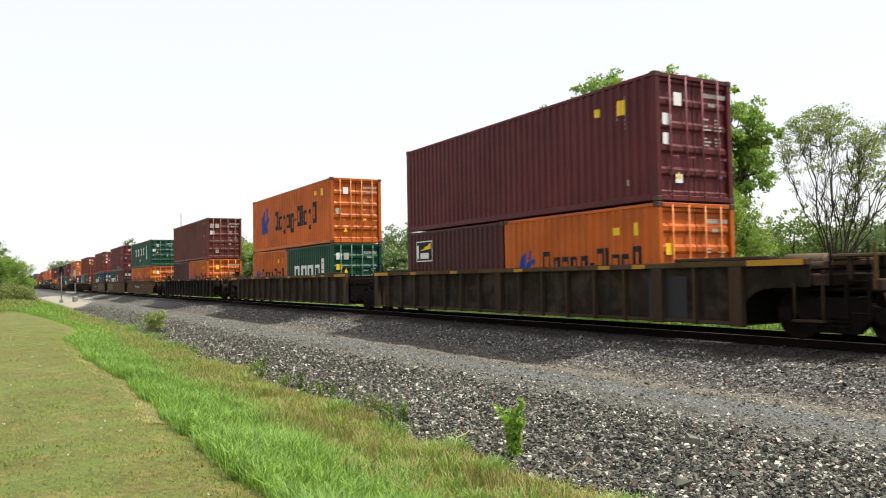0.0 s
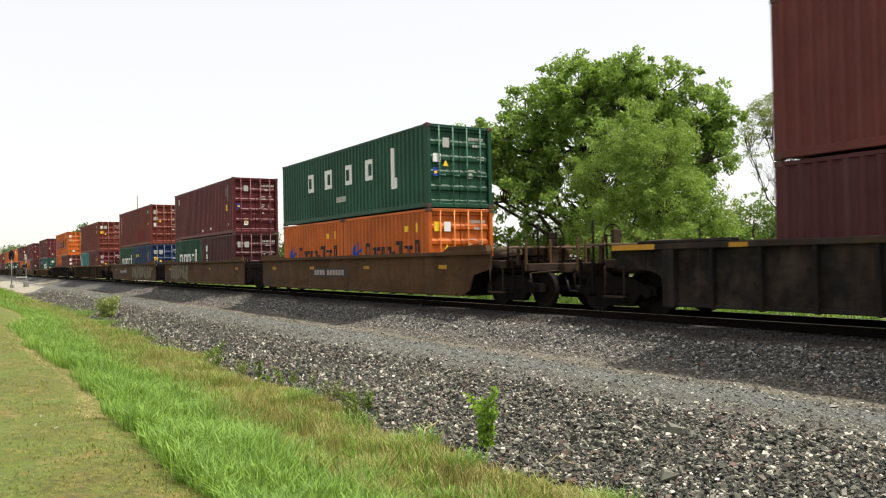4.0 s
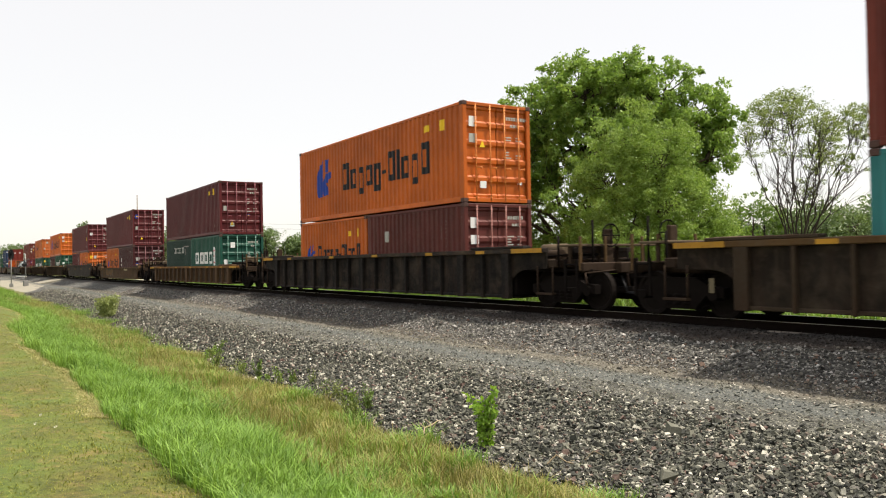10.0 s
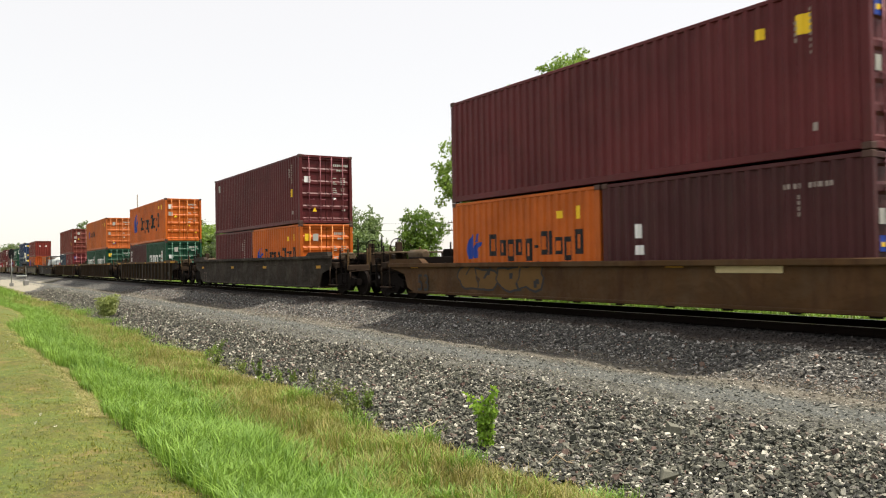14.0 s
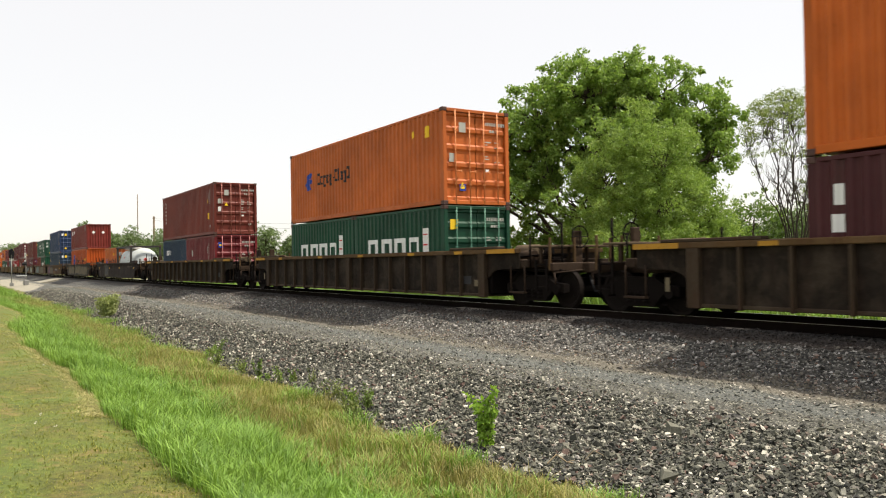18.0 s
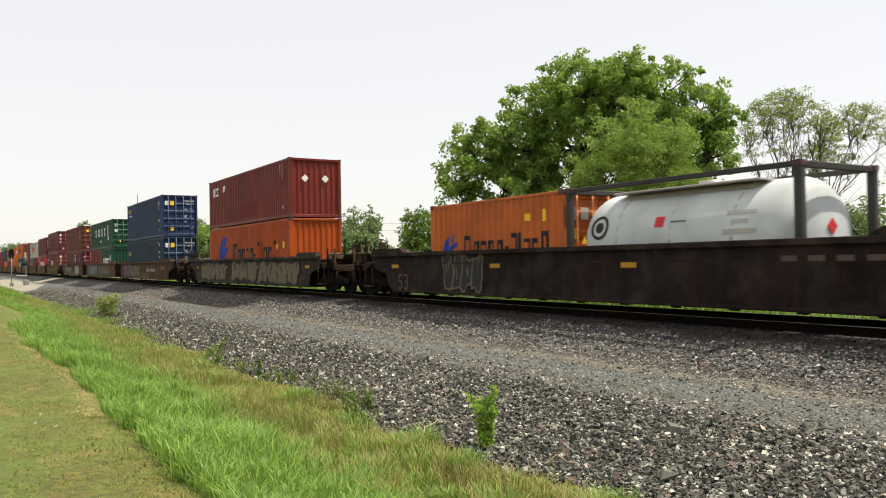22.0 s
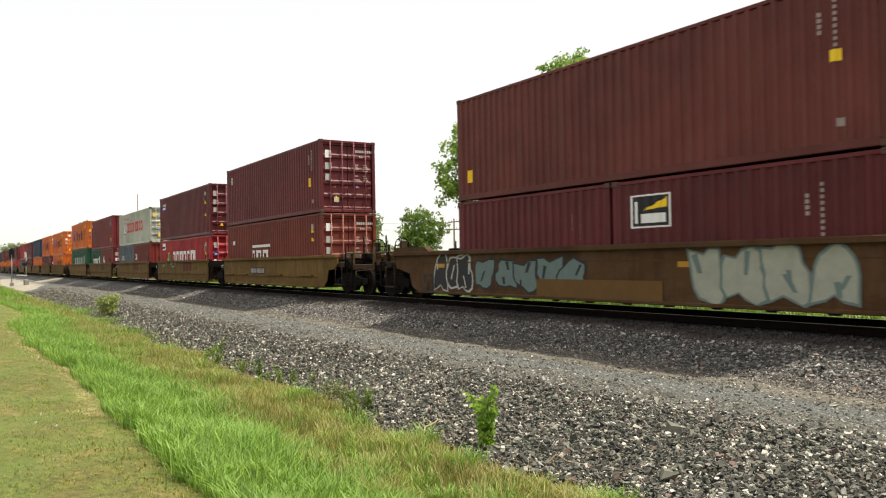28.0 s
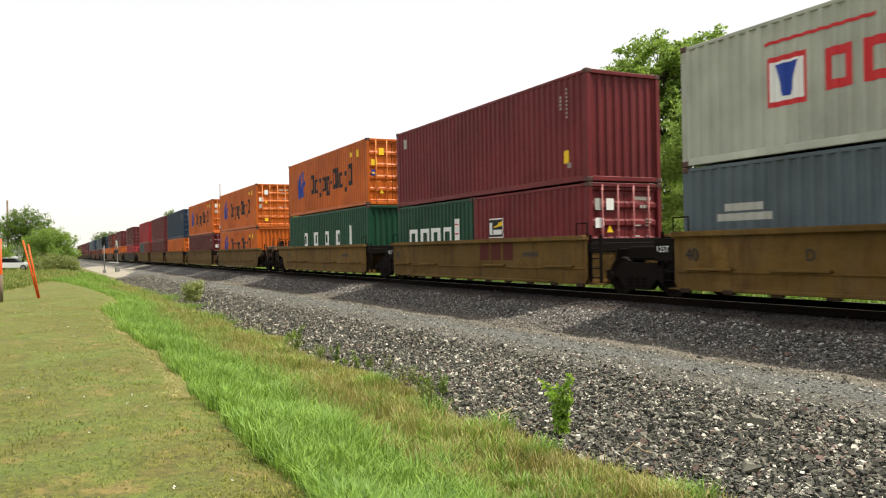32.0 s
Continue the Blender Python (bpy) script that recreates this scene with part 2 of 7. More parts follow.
xs = steps((-3000, -400, 14), (-400, -46, 60), (-46, 4, 220), (4, 60, 20), (60, 3000, 14))
ys = steps((-3000, -60, 14), (-60, -8, 26), (-8, 16.5, 150), (16.5, 60, 30), (60, 3000, 16))
ground = grid_sheet("ground", xs, ys, lambda x, y: np.where((y > 5.6) & (y < 16.6), 0.08, 0.0), meadow_material())
tagged(ground, "mown lawn and rough grass, sun-dried in patches", "ground", kind="structure")


def along_y(m, lo, hi, wob=0.35):
    """A soft band across the track bed between two y, with an uneven edge."""
    y = m.node("ShaderNodeSeparateXYZ", Vector=m.coord).outputs[1]
    n = m.noise(m.coord, 0.8, 4.0)
    mid, half = (lo + hi) / 2, (hi - lo) / 2
    d = m.node("ShaderNodeMath")
    d.operation = "SUBTRACT"
    m.link(y, d.inputs[0])
    d.inputs[1].default_value = mid
    e = m.node("ShaderNodeMath")
    e.operation = "ABSOLUTE"
    m.link(d.outputs[0], e.inputs[0])
    w = m.node("ShaderNodeMath")
    w.operation = "MULTIPLY_ADD"
    m.link(n, w.inputs[0])
    w.inputs[1].default_value = wob * 2
    m.link(e.outputs[0], w.inputs[2])
    r = m.node("ShaderNodeMapRange", Value=w.outputs[0])
    r.inputs["From Min"].default_value, r.inputs["From Max"].default_value = half + wob, half + wob + 0.25
    r.inputs["To Min"].default_value, r.inputs["To Max"].default_value = 1.0, 0.0
    return r.outputs[0]


# Tints lengthwise bands: dust colours, and the shadow painted in below the cars.
def dust_shade_bands(m, c, bands):
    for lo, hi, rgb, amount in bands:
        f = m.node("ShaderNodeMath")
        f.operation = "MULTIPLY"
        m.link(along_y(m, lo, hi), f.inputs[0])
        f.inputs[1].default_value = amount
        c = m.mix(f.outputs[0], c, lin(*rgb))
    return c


def stone_material(name, tones, pink, bands=()):
    """Broken stone: each piece its own grey, a few pale and a few pinkish ones."""
    m = Nodes(name, 0.85)
    rnd = m.node("ShaderNodeNewGeometry").outputs["Random Per Island"]
    c = m.ramp(rnd, *((pos, lin(*rgb)) for pos, rgb in tones))
    hue = m.node("ShaderNodeMath")
    hue.operation = "FRACT"
    k = m.node("ShaderNodeMath")
    k.operation = "MULTIPLY"
    m.link(rnd, k.inputs[0])
    k.inputs[1].default_value = 37.7
    m.link(k.outputs[0], hue.inputs[0])
    c = m.mix(m.ramp(hue.outputs[0], (0.90, 0.0), (0.97, 0.6)), c, lin(*pink))
    c = m.mix(0.5, c, m.ramp(m.noise(m.coord, 60.0, 5.0, 0.75), (0.3, 0.45), (0.75, 1.0)), "MULTIPLY")
    c = dust_shade_bands(m, c, bands)
    m.colour(c)
    m.bump(m.noise(m.coord, 70.0, 5.0, 0.8), 0.4, 0.006)
    return m.mat


def bed_material(name, dark, light, cells, bands=(), verge=None):
    """Packed stones: each cell its own tone, with dark joints between. verge: (dark, light, cells) of the coarser stones at the sides."""
    m = Nodes(name, 0.9)

    def cobbles(dark, light, cells):
        v = m.node("ShaderNodeTexVoronoi", Vector=m.coord, Scale=cells, Randomness=1.0)
        tone = m.node("ShaderNodeSeparateColor", Color=v.outputs["Color"]).outputs[0]
        c = m.ramp(tone, (0.0, lin(*dark)), (0.75, lin(*light)), (1.0, tuple(min(1, q * 2.0) for q in lin(*light)[:3]) + (1,)))
        joint = m.ramp(v.outputs["Distance"], (0.4, 0.0), (0.7, 0.85))
        return m.mix(joint, c, lin(*(int(q * 0.6) for q in dark))), v

    c, v = cobbles(dark, light, cells)
    c = m.mix(0.5, c, m.ramp(m.noise(m.coord, 0.9, 5.0, 0.7), (0.3, 0.6), (0.7, 1.0)), "MULTIPLY")
    if verge:
        c = m.mix(along_y(m, 7.9, 9.9, 0.45), cobbles(*verge)[0], c)
    c = dust_shade_bands(m, c, bands)
    m.colour(c)
    m.bump(m.ramp(v.outputs["Distance"], (0.1, 1.0), (0.7, 0.0)), 0.6, 0.4 / cells)
    return m.mat


# Dark band by the rails: oily ballast with the cars' own shadow painted in.
TAN, OIL_SHADE, SLATE = (128, 118, 102), (30, 26, 24), (96, 102, 102)
DARK_BAND = ((11.75, 11.9, (130, 96, 70), 0.28), (11.75, 15.3, OIL_SHADE, 0.9))
ROCK = stone_material("crushed_rock", ((0.0, (36, 37, 33)), (0.5, (79, 80, 70)), (0.85, (118, 117, 103)), (0.985, (206, 202, 186))), (138, 108, 98))
GRAVEL = stone_material("fine_gravel", ((0.0, (46, 47, 41)), (0.55, (98, 98, 86)), (0.85, (142, 140, 124)), (0.97, (214, 209, 196))), (140, 120, 108), ((9.6, 10.2, TAN, 0.4), (8.7, 9.1, SLATE, 0.3)))
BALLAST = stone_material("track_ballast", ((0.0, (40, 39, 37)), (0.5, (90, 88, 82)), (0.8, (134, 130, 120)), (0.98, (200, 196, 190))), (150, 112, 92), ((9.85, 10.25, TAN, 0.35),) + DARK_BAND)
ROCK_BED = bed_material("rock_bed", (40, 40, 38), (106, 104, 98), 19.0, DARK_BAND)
GRAVEL_BED = bed_material("gravel_bed", (60, 61, 55), (106, 105, 95), 34.0, ((9.6, 10.2, TAN, 0.3), (8.7, 9.1, SLATE, 0.3)), ((40, 40, 38), (106, 104, 98), 19.0))

ys = steps((4.3, 12.2, 90), (12.2, 17.2, 26))
xs = steps((-1200, -120, 40), (-120, -46, 90), (-46, 4, 240), (4, 120, 30))
bed = grid_sheet("track_bed", xs, ys, lambda x, y: np.where((y < edge_y(x)) | (y > 16.6), 0.14, np.where(y < 7.6, 0.028, -0.004)), ROCK_BED)
tagged(bed, "grey crushed rock embankment under the railway track", "track bed", kind="structure")
# a lane of finer, paler gravel along the track
ys = steps((7.0, 10.6, 40))
lane = grid_sheet("gravel_lane", xs, ys, lambda x, y: 0.05 - 0.062 * np.clip(np.minimum(y - 7.3 - 0.25 * np.sin(x * 0.7) - 0.12 * np.sin(x * 2.9), 10.3 - y + 0.15 * np.sin(x * 0.5)) * 2.2, 0, 1), GRAVEL_BED)
tagged(lane, "lane of fine pale grey gravel beside the track", "gravel", kind="structure")

# level crossing far along the track
road_m = mottled("pale_road", ((0.3, lin(124, 119, 105)), (0.7, lin(154, 149, 132))), 3.0, 0.9, 0.2, 0.01)
apron = grid_sheet("gravel_apron", steps((-150, -79, 60)), steps((4.6, 9.6, 16)), lambda x, y: 0.06 - 0.08 * np.clip(np.minimum(np.minimum(y - 4.9, 9.3 - y), -81 - x - 4.5 * np.abs(y - 5.4) + 4) * 1.5, 0, 1), road_m)
tagged(apron, "pale beige gravel apron beside the level crossing", "gravel", kind="structure")
ramp = [(9.2, -0.95), (9.2, -0.86), (11.8, -0.39), (11.9, -1.0)]
s = Shape().prism(ramp, 106.0, 114.0)
s.prism([(15.3, -1.0), (15.3, -0.39), (18.0, -0.8), (60.0, -0.9), (60.0, -1.2)], 106.0, 114.0)
s.v = [(-q[1], q[0], q[2]) for q in s.v]
road = new("road", s.mesh("road", road_m))
tagged(road, "pale concrete road running up to the level crossing", "road", kind="structure")

# ---------------------------------------------------------------- rails and ties
RAIL = plain("rail_steel", (26, 20, 17), 0.85, 0.0, 0.3, 9.0, 0.05)
RAIL_TOP = plain("polished_rail", (150, 146, 140), 0.3, 1.0, 0.1, 9.0)
for side in (-0.7525, 0.7525):
    r = thing("rail", 0, TRACK_Y + side, RAIL_Z - 0.17, "rusty brown steel rail with a polished top", "rail", "rails")
    s = Shape().prism([(-0.07, 0.0), (0.07, 0.0), (0.07, 0.012), (0.012, 0.03), (0.012, 0.13), (0.036, 0.14), (0.036, 0.165), (-0.036, 0.165), (-0.036, 0.14), (-0.012, 0.13), (-0.012, 0.03), (-0.07, 0.012)], -1100, 100)
    s.v = [(q[1], q[0], q[2]) for q in s.v]
    part("rail_body", s.mesh("rail_body", RAIL), r)
    part("rail_head", Shape().box(-1100, -0.03, 0.165, 100, 0.03, 0.17).mesh("rail_head", RAIL_TOP), r, "worn shiny running surface")
TIE = plain("tie_wood", (52, 44, 38), 0.9, 0.0, 0.35, 6.0)
tie_mesh = Shape().block(-0.115, -1.3, -0.16, 0.115, 1.3, 0.0, 0.012).mesh("tie", TIE)
rng = np.random.default_rng(3)
for i in range(150):
    t = new("tie", tie_mesh)
    t.matrix_basis = Matrix.Translation((2.0 - 0.535 * i, TRACK_Y + rng.uniform(-0.03, 0.03), RAIL_Z - 0.175)) @ Matrix.Rotation(rng.uniform(-0.01, 0.01), 4, "Z")
    tagged(t, "weathered dark wooden railway tie bedded in ballast", "railway tie", "railway ties")

# ---------------------------------------------------------------- shipping containers
PAINT = {
    "maroon": painted("paint_maroon", (93, 29, 33), 0.5, 0.45),
    "plum": painted("paint_plum", (73, 28, 31), 0.5, 0.5),
    "brown": painted("paint_brown", (98, 44, 38), 0.55, 0.6),
    "rust": painted("paint_rust", (112, 46, 34), 0.55, 0.6),
    "brick": painted("paint_brick", (117, 41, 33), 0.5, 0.5),
    "red": painted("paint_red", (156, 30, 38), 0.5, 0.35),
    "orange": painted("paint_orange", (198, 97, 22), 0.5, 0.45),
    "tangerine": painted("paint_tangerine", (180, 77, 13), 0.5, 0.5),
    "ochre": painted("paint_ochre", (194, 100, 40), 0.55, 0.6),
    "green": painted("paint_green", (16, 70, 48), 0.5, 0.35),
    "seagreen": painted("paint_seagreen", (28, 80, 66), 0.5, 0.4),
    "darkgreen": painted("paint_darkgreen", (24, 52, 44), 0.55, 0.5),
    "teal": painted("paint_teal", (50, 126, 126), 0.5, 0.45),
    "blue": painted("paint_blue", (26, 50, 86), 0.5, 0.35),
    "steel_blue": painted("paint_steel_blue", (21, 48, 72), 0.5, 0.4),
    "grey": painted("paint_grey", (84, 96, 102), 0.55, 0.5),
    "white": painted("paint_white", (178, 181, 168), 0.55, 0.45, (120, 108, 84), (128, 126, 100)),
    "crimson": painted("paint_crimson", (110, 31, 36), 0.5, 0.45),
}
MARK = {
    "white": plain("mark_white", (225, 225, 222), 0.6, 0, 0.08, 6.0),
    "black": plain("mark_black", (26, 24, 28), 0.6, 0, 0.2, 6.0),
    "blue": plain("mark_blue", (28, 62, 150), 0.6, 0, 0.15, 6.0),
    "yellow": plain("mark_yellow", (236, 196, 40), 0.6, 0, 0.1, 6.0),
    "red": plain("mark_red", (196, 44, 50), 0.6, 0, 0.1, 6.0),
    "green": plain("mark_green", (40, 130, 70), 0.6, 0, 0.1, 6.0),
    "orange": plain("mark_orange", (226, 120, 40), 0.6, 0, 0.1, 6.0),
    "pale": plain("mark_pale", (168, 168, 160), 0.7, 0, 0.2, 6.0),
    "tan": plain("mark_tan", (188, 172, 130), 0.7, 0, 0.2, 6.0),
    "mauve": plain("mark_mauve", (112, 70, 92), 0.7, 0, 0.2, 6.0),
    "sea": plain("mark_sea", (98, 114, 110), 0.7, 0, 0.2, 6.0),
    "dark_red": plain("mark_dark_red", (110, 40, 36), 0.7, 0, 0.2, 6.0),
    "cream": plain("mark_cream", (150, 152, 136), 0.8, 0, 0.3, 3.0),
    "rust_red": plain("mark_rust_red", (78, 28, 19), 0.8, 0, 0.2, 6.0),
    "faint": plain("mark_faint", (152, 140, 134), 0.8, 0, 0.3, 3.0),
    "faded": plain("mark_faded", (86, 70, 64), 0.8, 0, 0.2, 3.0),
    "chalk": plain("mark_chalk", (104, 94, 73), 0.8, 0, 0.3, 3.0),
    "amber": plain("mark_amber", (98, 71, 33), 0.8, 0, 0.3, 3.0),
    "dim": plain("mark_dim", (40, 40, 42), 0.7, 0, 0.2, 6.0),
}
ROD = {k: plain("rod_" + k, tuple(int(c + (225 - c) * 0.2) for c in rgb), 0.5, 0.0, 0.25, 12.0) for k, rgb in (
    ("maroon", (112, 40, 50)), ("plum", (100, 44, 52)), ("brown", (126, 64, 54)), ("rust", (140, 66, 50)), ("brick", (160, 70, 52)), ("red", (170, 44, 50)), ("orange", (214, 112, 30)),
    ("ochre", (206, 112, 48)), ("green", (40, 96, 72)), ("seagreen", (60, 112, 96)), ("teal", (70, 146, 146)), ("blue", (60, 80, 124)), ("steel_blue", (60, 90, 116)), ("grey", (110, 122, 128)), ("crimson", (150, 70, 68)), ("darkgreen", (44, 76, 66)), ("white", (176, 178, 168)))}
STEEL = plain("lock_rod_steel", (176, 170, 166), 0.45, 0.6, 0.25, 12.0)
CASTING = plain("casting_steel", (84, 62, 56), 0.7, 0.2, 0.35, 14.0)
PITCH_C, DEEP = 0.268, 0.044


def rib_profile(length):
    """Corrugation of a container wall: (x, depth) along the wall, 0 at its outer face."""
    n = max(2, round(length / PITCH_C))
    p = length / n
    out = []
    for i in range(n):
        a = -length / 2 + i * p
        out += [(a, 0.0), (a + 0.29 * p, 0.0), (a + 0.47 * p, DEEP), (a + 0.82 * p, DEEP)]
    return out + [(length / 2, 0.0)]


def wall_depth(prof, x):
    for (a, d0), (b, d1) in zip(prof, prof[1:]):
        if a <= x <= b:
            return d0 + (d1 - d0) * (x - a) / (b - a)
    return 0.0


def rib_wall(length, z0, z1, y):
    """A corrugated wall along x, facing -y."""
    s = Shape()
    prof = rib_profile(length)
    n = len(prof)
    pts = [(x, y + d, z) for z in (z0, z1) for x, d in prof]
    s.add(pts, [(i, i + 1, i + 1 + n, i + n) for i in range(n - 1)])
    return s


def paint_outline(s, outline, prof, y, lift):
    """A painted convex outline of (x, z) corners that follows the corrugation."""
    xs_ = [q[0] for q in outline]
    x0, x1 = min(xs_), max(xs_)
    cuts = sorted({x0, x1} | set(xs_) | {x for x, _ in prof if x0 < x < x1})
    rows = []
    for x in cuts:
        zs = []
        for (ax, az), (bx, bz) in zip(outline, outline[1:] + outline[:1]):
            if min(ax, bx) - 1e-6 <= x <= max(ax, bx) + 1e-6:
                zs += [az, bz] if abs(bx - ax) < 1e-6 else [az + (bz - az) * (x - ax) / (bx - ax)]
        d = y + wall_depth(prof, x) - lift
        rows += [(x, d, min(zs)), (x, d, max(zs))]
    s.add(rows, [(2 * i, 2 * i + 2, 2 * i + 3, 2 * i + 1) for i in range(len(cuts) - 1)])


def paint_on_wall(rects, length, y, lift=0.003):
    """Painted rectangles (x0, z0, x1, z1) that follow the corrugation; four-corner shapes lean."""
    s = Shape()
    prof = rib_profile(length)
    for r in rects:
        if isinstance(r[0], tuple):
            paint_outline(s, r, prof, y, lift)
            continue
        x0, z0, x1, z1 = r[:4]
        lean = r[4] if len(r) > 4 else 0.0
        cuts = [x0] + [x for x, _ in prof if x0 + 1e-4 < x < x1 - 1e-4] + [x1]
        row = [(x, y + wall_depth(prof, x) - lift) for x in cuts]
        n = len(row)
        zz = lambda k: (z0 + lean * k / max(1, n - 1), z1 + lean * k / max(1, n - 1))
        pts = [(x, d, zz(k)[0]) for k, (x, d) in enumerate(row)] + [(x, d, zz(k)[1]) for k, (x, d) in enumerate(row)]
        s.add(pts, [(i, i + 1, i + 1 + n, i + n) for i in range(n - 1)])
    return s


SIZES = {"40h": (12.192, 2.896), "40": (12.192, 2.591), "20": (6.058, 2.591)}


def container(u_right, z, colour, size, front="door", marks=(), label="", near=True):
    """One container whose leading end lies at u_right at the start. marks: names of painted marks."""
    L, H = SIZES[size]
    hl, mat = L / 2, PAINT[colour]
    feet = {"40h": "tall forty-foot", "40": "forty-foot", "20": "twenty-foot"}[size]
    tone = {"plum": "dark plum", "rust": "rust-red", "brick": "brick-red", "seagreen": "sea green", "darkgreen": "dark grey-green", "steel_blue": "steel blue", "ochre": "faded orange", "tangerine": "deep orange"}.get(colour, colour)
    ob = thing("shipping_container", u_right - hl, TRACK_Y, z, label or f"{tone} {feet} corrugated steel container on the train", "shipping container", "containers on the train", True)
    post, rail_h = 0.16, 0.11
    wl = L - 2 * post
    w = HALF
    side = cached(("side_panel", size), lambda: rib_wall(wl, 0.16, H - 0.09, -w + 0.012), mat)
    part("side_panel", side, ob)
    part("side_panel", side, ob, turn=math.pi)
    part("roof", cached(("roof", size), lambda: rib_roof(L, H), mat), ob)
    part("underside", cached(("underside", size), lambda: Shape().box(-hl + 0.1, -w + 0.1, 0.05, hl - 0.1, w - 0.1, 0.15), mat), ob)
    top = cached(("top_rail", size), lambda: Shape().block(-hl + 0.17, -0.035, H - 0.1, hl - 0.17, 0.035, H - 0.02, 0.012), mat)
    low = cached(("bottom_rail", size), lambda: Shape().block(-hl + 0.17, -0.04, 0.02, hl - 0.17, 0.04, 0.17, 0.012), mat)
    for y in (-w + 0.045, w - 0.045):
        part("top_rail", top, ob, at=(0, y, 0))
        part("bottom_rail", low, ob, at=(0, y, 0))
    pm = cached(("corner_post", size), lambda: Shape().block(-0.08, -0.07, 0.11, 0.08, 0.07, H - 0.11, 0.015), mat)
    cm = cached("corner_casting", lambda: Shape().block(-0.089, -0.081, 0, 0.089, 0.081, 0.118, 0.012).box(-0.092, -0.03, 0.035, 0.092, 0.03, 0.08).box(-0.04, -0.084, 0.035, 0.04, 0.084, 0.08), CASTING)
    for x in (-hl + 0.083, hl - 0.083):
        for y in (-w + 0.076, w - 0.076):
            if near or (x > 0 or y < 0):
                part("corner_post", pm, ob, at=(x, y, 0))
            if near:
                part("corner_casting", cm, ob, at=(x * 1.0, y, 0.0))
                part("corner_casting", cm, ob, at=(x * 1.0, y, H - 0.118))
    # plain corrugated end
    em = cached(("end_wall", size), lambda: rib_wall(2 * w - 0.3, 0.12, H - 0.1, 0.0), mat)
    hdr = cached(("end_header", size), lambda: Shape().block(-0.05, -w + 0.16, H - 0.12, 0.05, w - 0.16, H - 0.015, 0.012), mat)
    sil = cached(("end_sill", size), lambda: Shape().block(-0.05, -w + 0.16, 0.015, 0.05, w - 0.16, 0.14, 0.012), mat)
    part("end_wall", em, ob, at=(-hl + 0.05, 0, 0), turn=-math.pi / 2)
    part("end_header", hdr, ob, at=(hl - 0.055, 0, 0))
    part("end_sill", sil, ob, at=(hl - 0.055, 0, 0))
    part("end_header", hdr, ob, at=(-hl + 0.055, 0, 0))
    if front == "wall":
        if colour == "brick" and size == "40":
            end_diamonds(ob, hl)
        part("end_wall", em, ob, at=(hl - 0.05, 0, 0), turn=math.pi / 2)
    else:
        dm = cached(("door", size), lambda: door_leaf(H, w), mat)
        rm = cached(("lock_rod", size), lambda: lock_rod(H), ROD[colour])
        for k in (-1, 1):
            d = part("door", dm, ob, at=(hl - 0.075, k * (w - 0.16) / 2, 0))
            for q in (-0.27, 0.24):
                part("lock_rod", rm, d, "worn lock rod with its handle", at=(0.045, q * k + 0.0, 0))
        if near:
            door_papers(ob, hl, w, H, colour)
    if near and size != "20" and front == "door" and colour not in ("orange", "ochre", "green") and not any("sticker" in q[0] for q in marks):
        pick = random.Random(int(-u_right * 3) + int(z * 10))
        tri = lambda x, y: [(x, y), (x + 0.22, y), (x + 0.11, y + 0.2)]
        marks = list(marks) + [("warning_sticker", "yellow", [tri(hl - 1.02, H - q) for q in pick.sample((0.75, 1.1, 1.45, 1.8), pick.randint(1, 2))]), ("sticker", "pale", [(hl - 0.98, H - 0.62, hl - 0.84, H - 0.42)])]
    for i, (name, mark_col, rects) in enumerate(marks):
        for group in split_marks(name, rects):
            mark = part(name, paint_on_wall(group, wl, -w + 0.012, 0.003 + 0.002 * i).mesh(name, MARK[mark_col]), ob, f"{mark_col} painted mark")
            if name == "small_lettering":
                tagged(mark, kind="stuff")
    return ob


def end_diamonds(ob, hl):
    for y in (-0.5, 0.45):
        t = Shape().prism([(y - 0.17, 1.7), (y, 1.53), (y + 0.17, 1.7), (y, 1.87)], hl - 0.05, hl - 0.046)
        t.v = [(q[1] + 0.055, q[0], q[2]) for q in t.v]
        part("placard", t.mesh("placard", MARK["white"]), ob, "white diamond placard on the end wall")


def split_marks(name, rects):
    """Stickers one by one, large characters one by one, all else together."""
    if "sticker" in name:
        return [[r] for r in rects]
    if name == "lettering" and len(rects) > 4 and max(r[3] - r[1] for r in rects) > 0.4:
        out = []
        for r in rects:
            if out and r[0] < max(q[2] for q in out[-1]) - 1e-4 + 1e-3 and len(out[-1]) < 4:
                out[-1].append(r)
            else:
                out.append([r])
        return out
    return [rects]


def rib_roof(L, H):
    s = Shape()
    n = int(L / 0.3)
    w = HALF - 0.08
    xs_ = np.linspace(-L / 2 + 0.1, L / 2 - 0.1, n * 4 + 1)
    pts = [(x, y, H - (0.02, 0.02, 0.035, 0.035)[i % 4]) for y in (-w, w) for i, x in enumerate(xs_)]
    k = len(xs_)
    s.add(pts, [(i, i + 1, i + 1 + k, i + k) for i in range(k - 1)])
    return s


def door_leaf(H, w):
    """A door pressed into five recessed panels between raised bars."""
    hw = (w - 0.16) / 2 - 0.014
    z0, z1 = 0.15, H - 0.13
    step = (z1 - z0) / 5
    out = [(-0.02, z0), (0.028, z0), (0.028, z0 + 0.07)]
    for i in range(5):
        z = z0 + step * i
        out += [(-0.01, z + 0.11), (-0.01, z + step - 0.11)]
        out += [(0.028, z + step - 0.05), (0.028, z + step + 0.05)] if i < 4 else [(0.028, z1 - 0.07), (0.028, z1), (-0.02, z1)]
    return Shape().prism(out, -hw, hw)


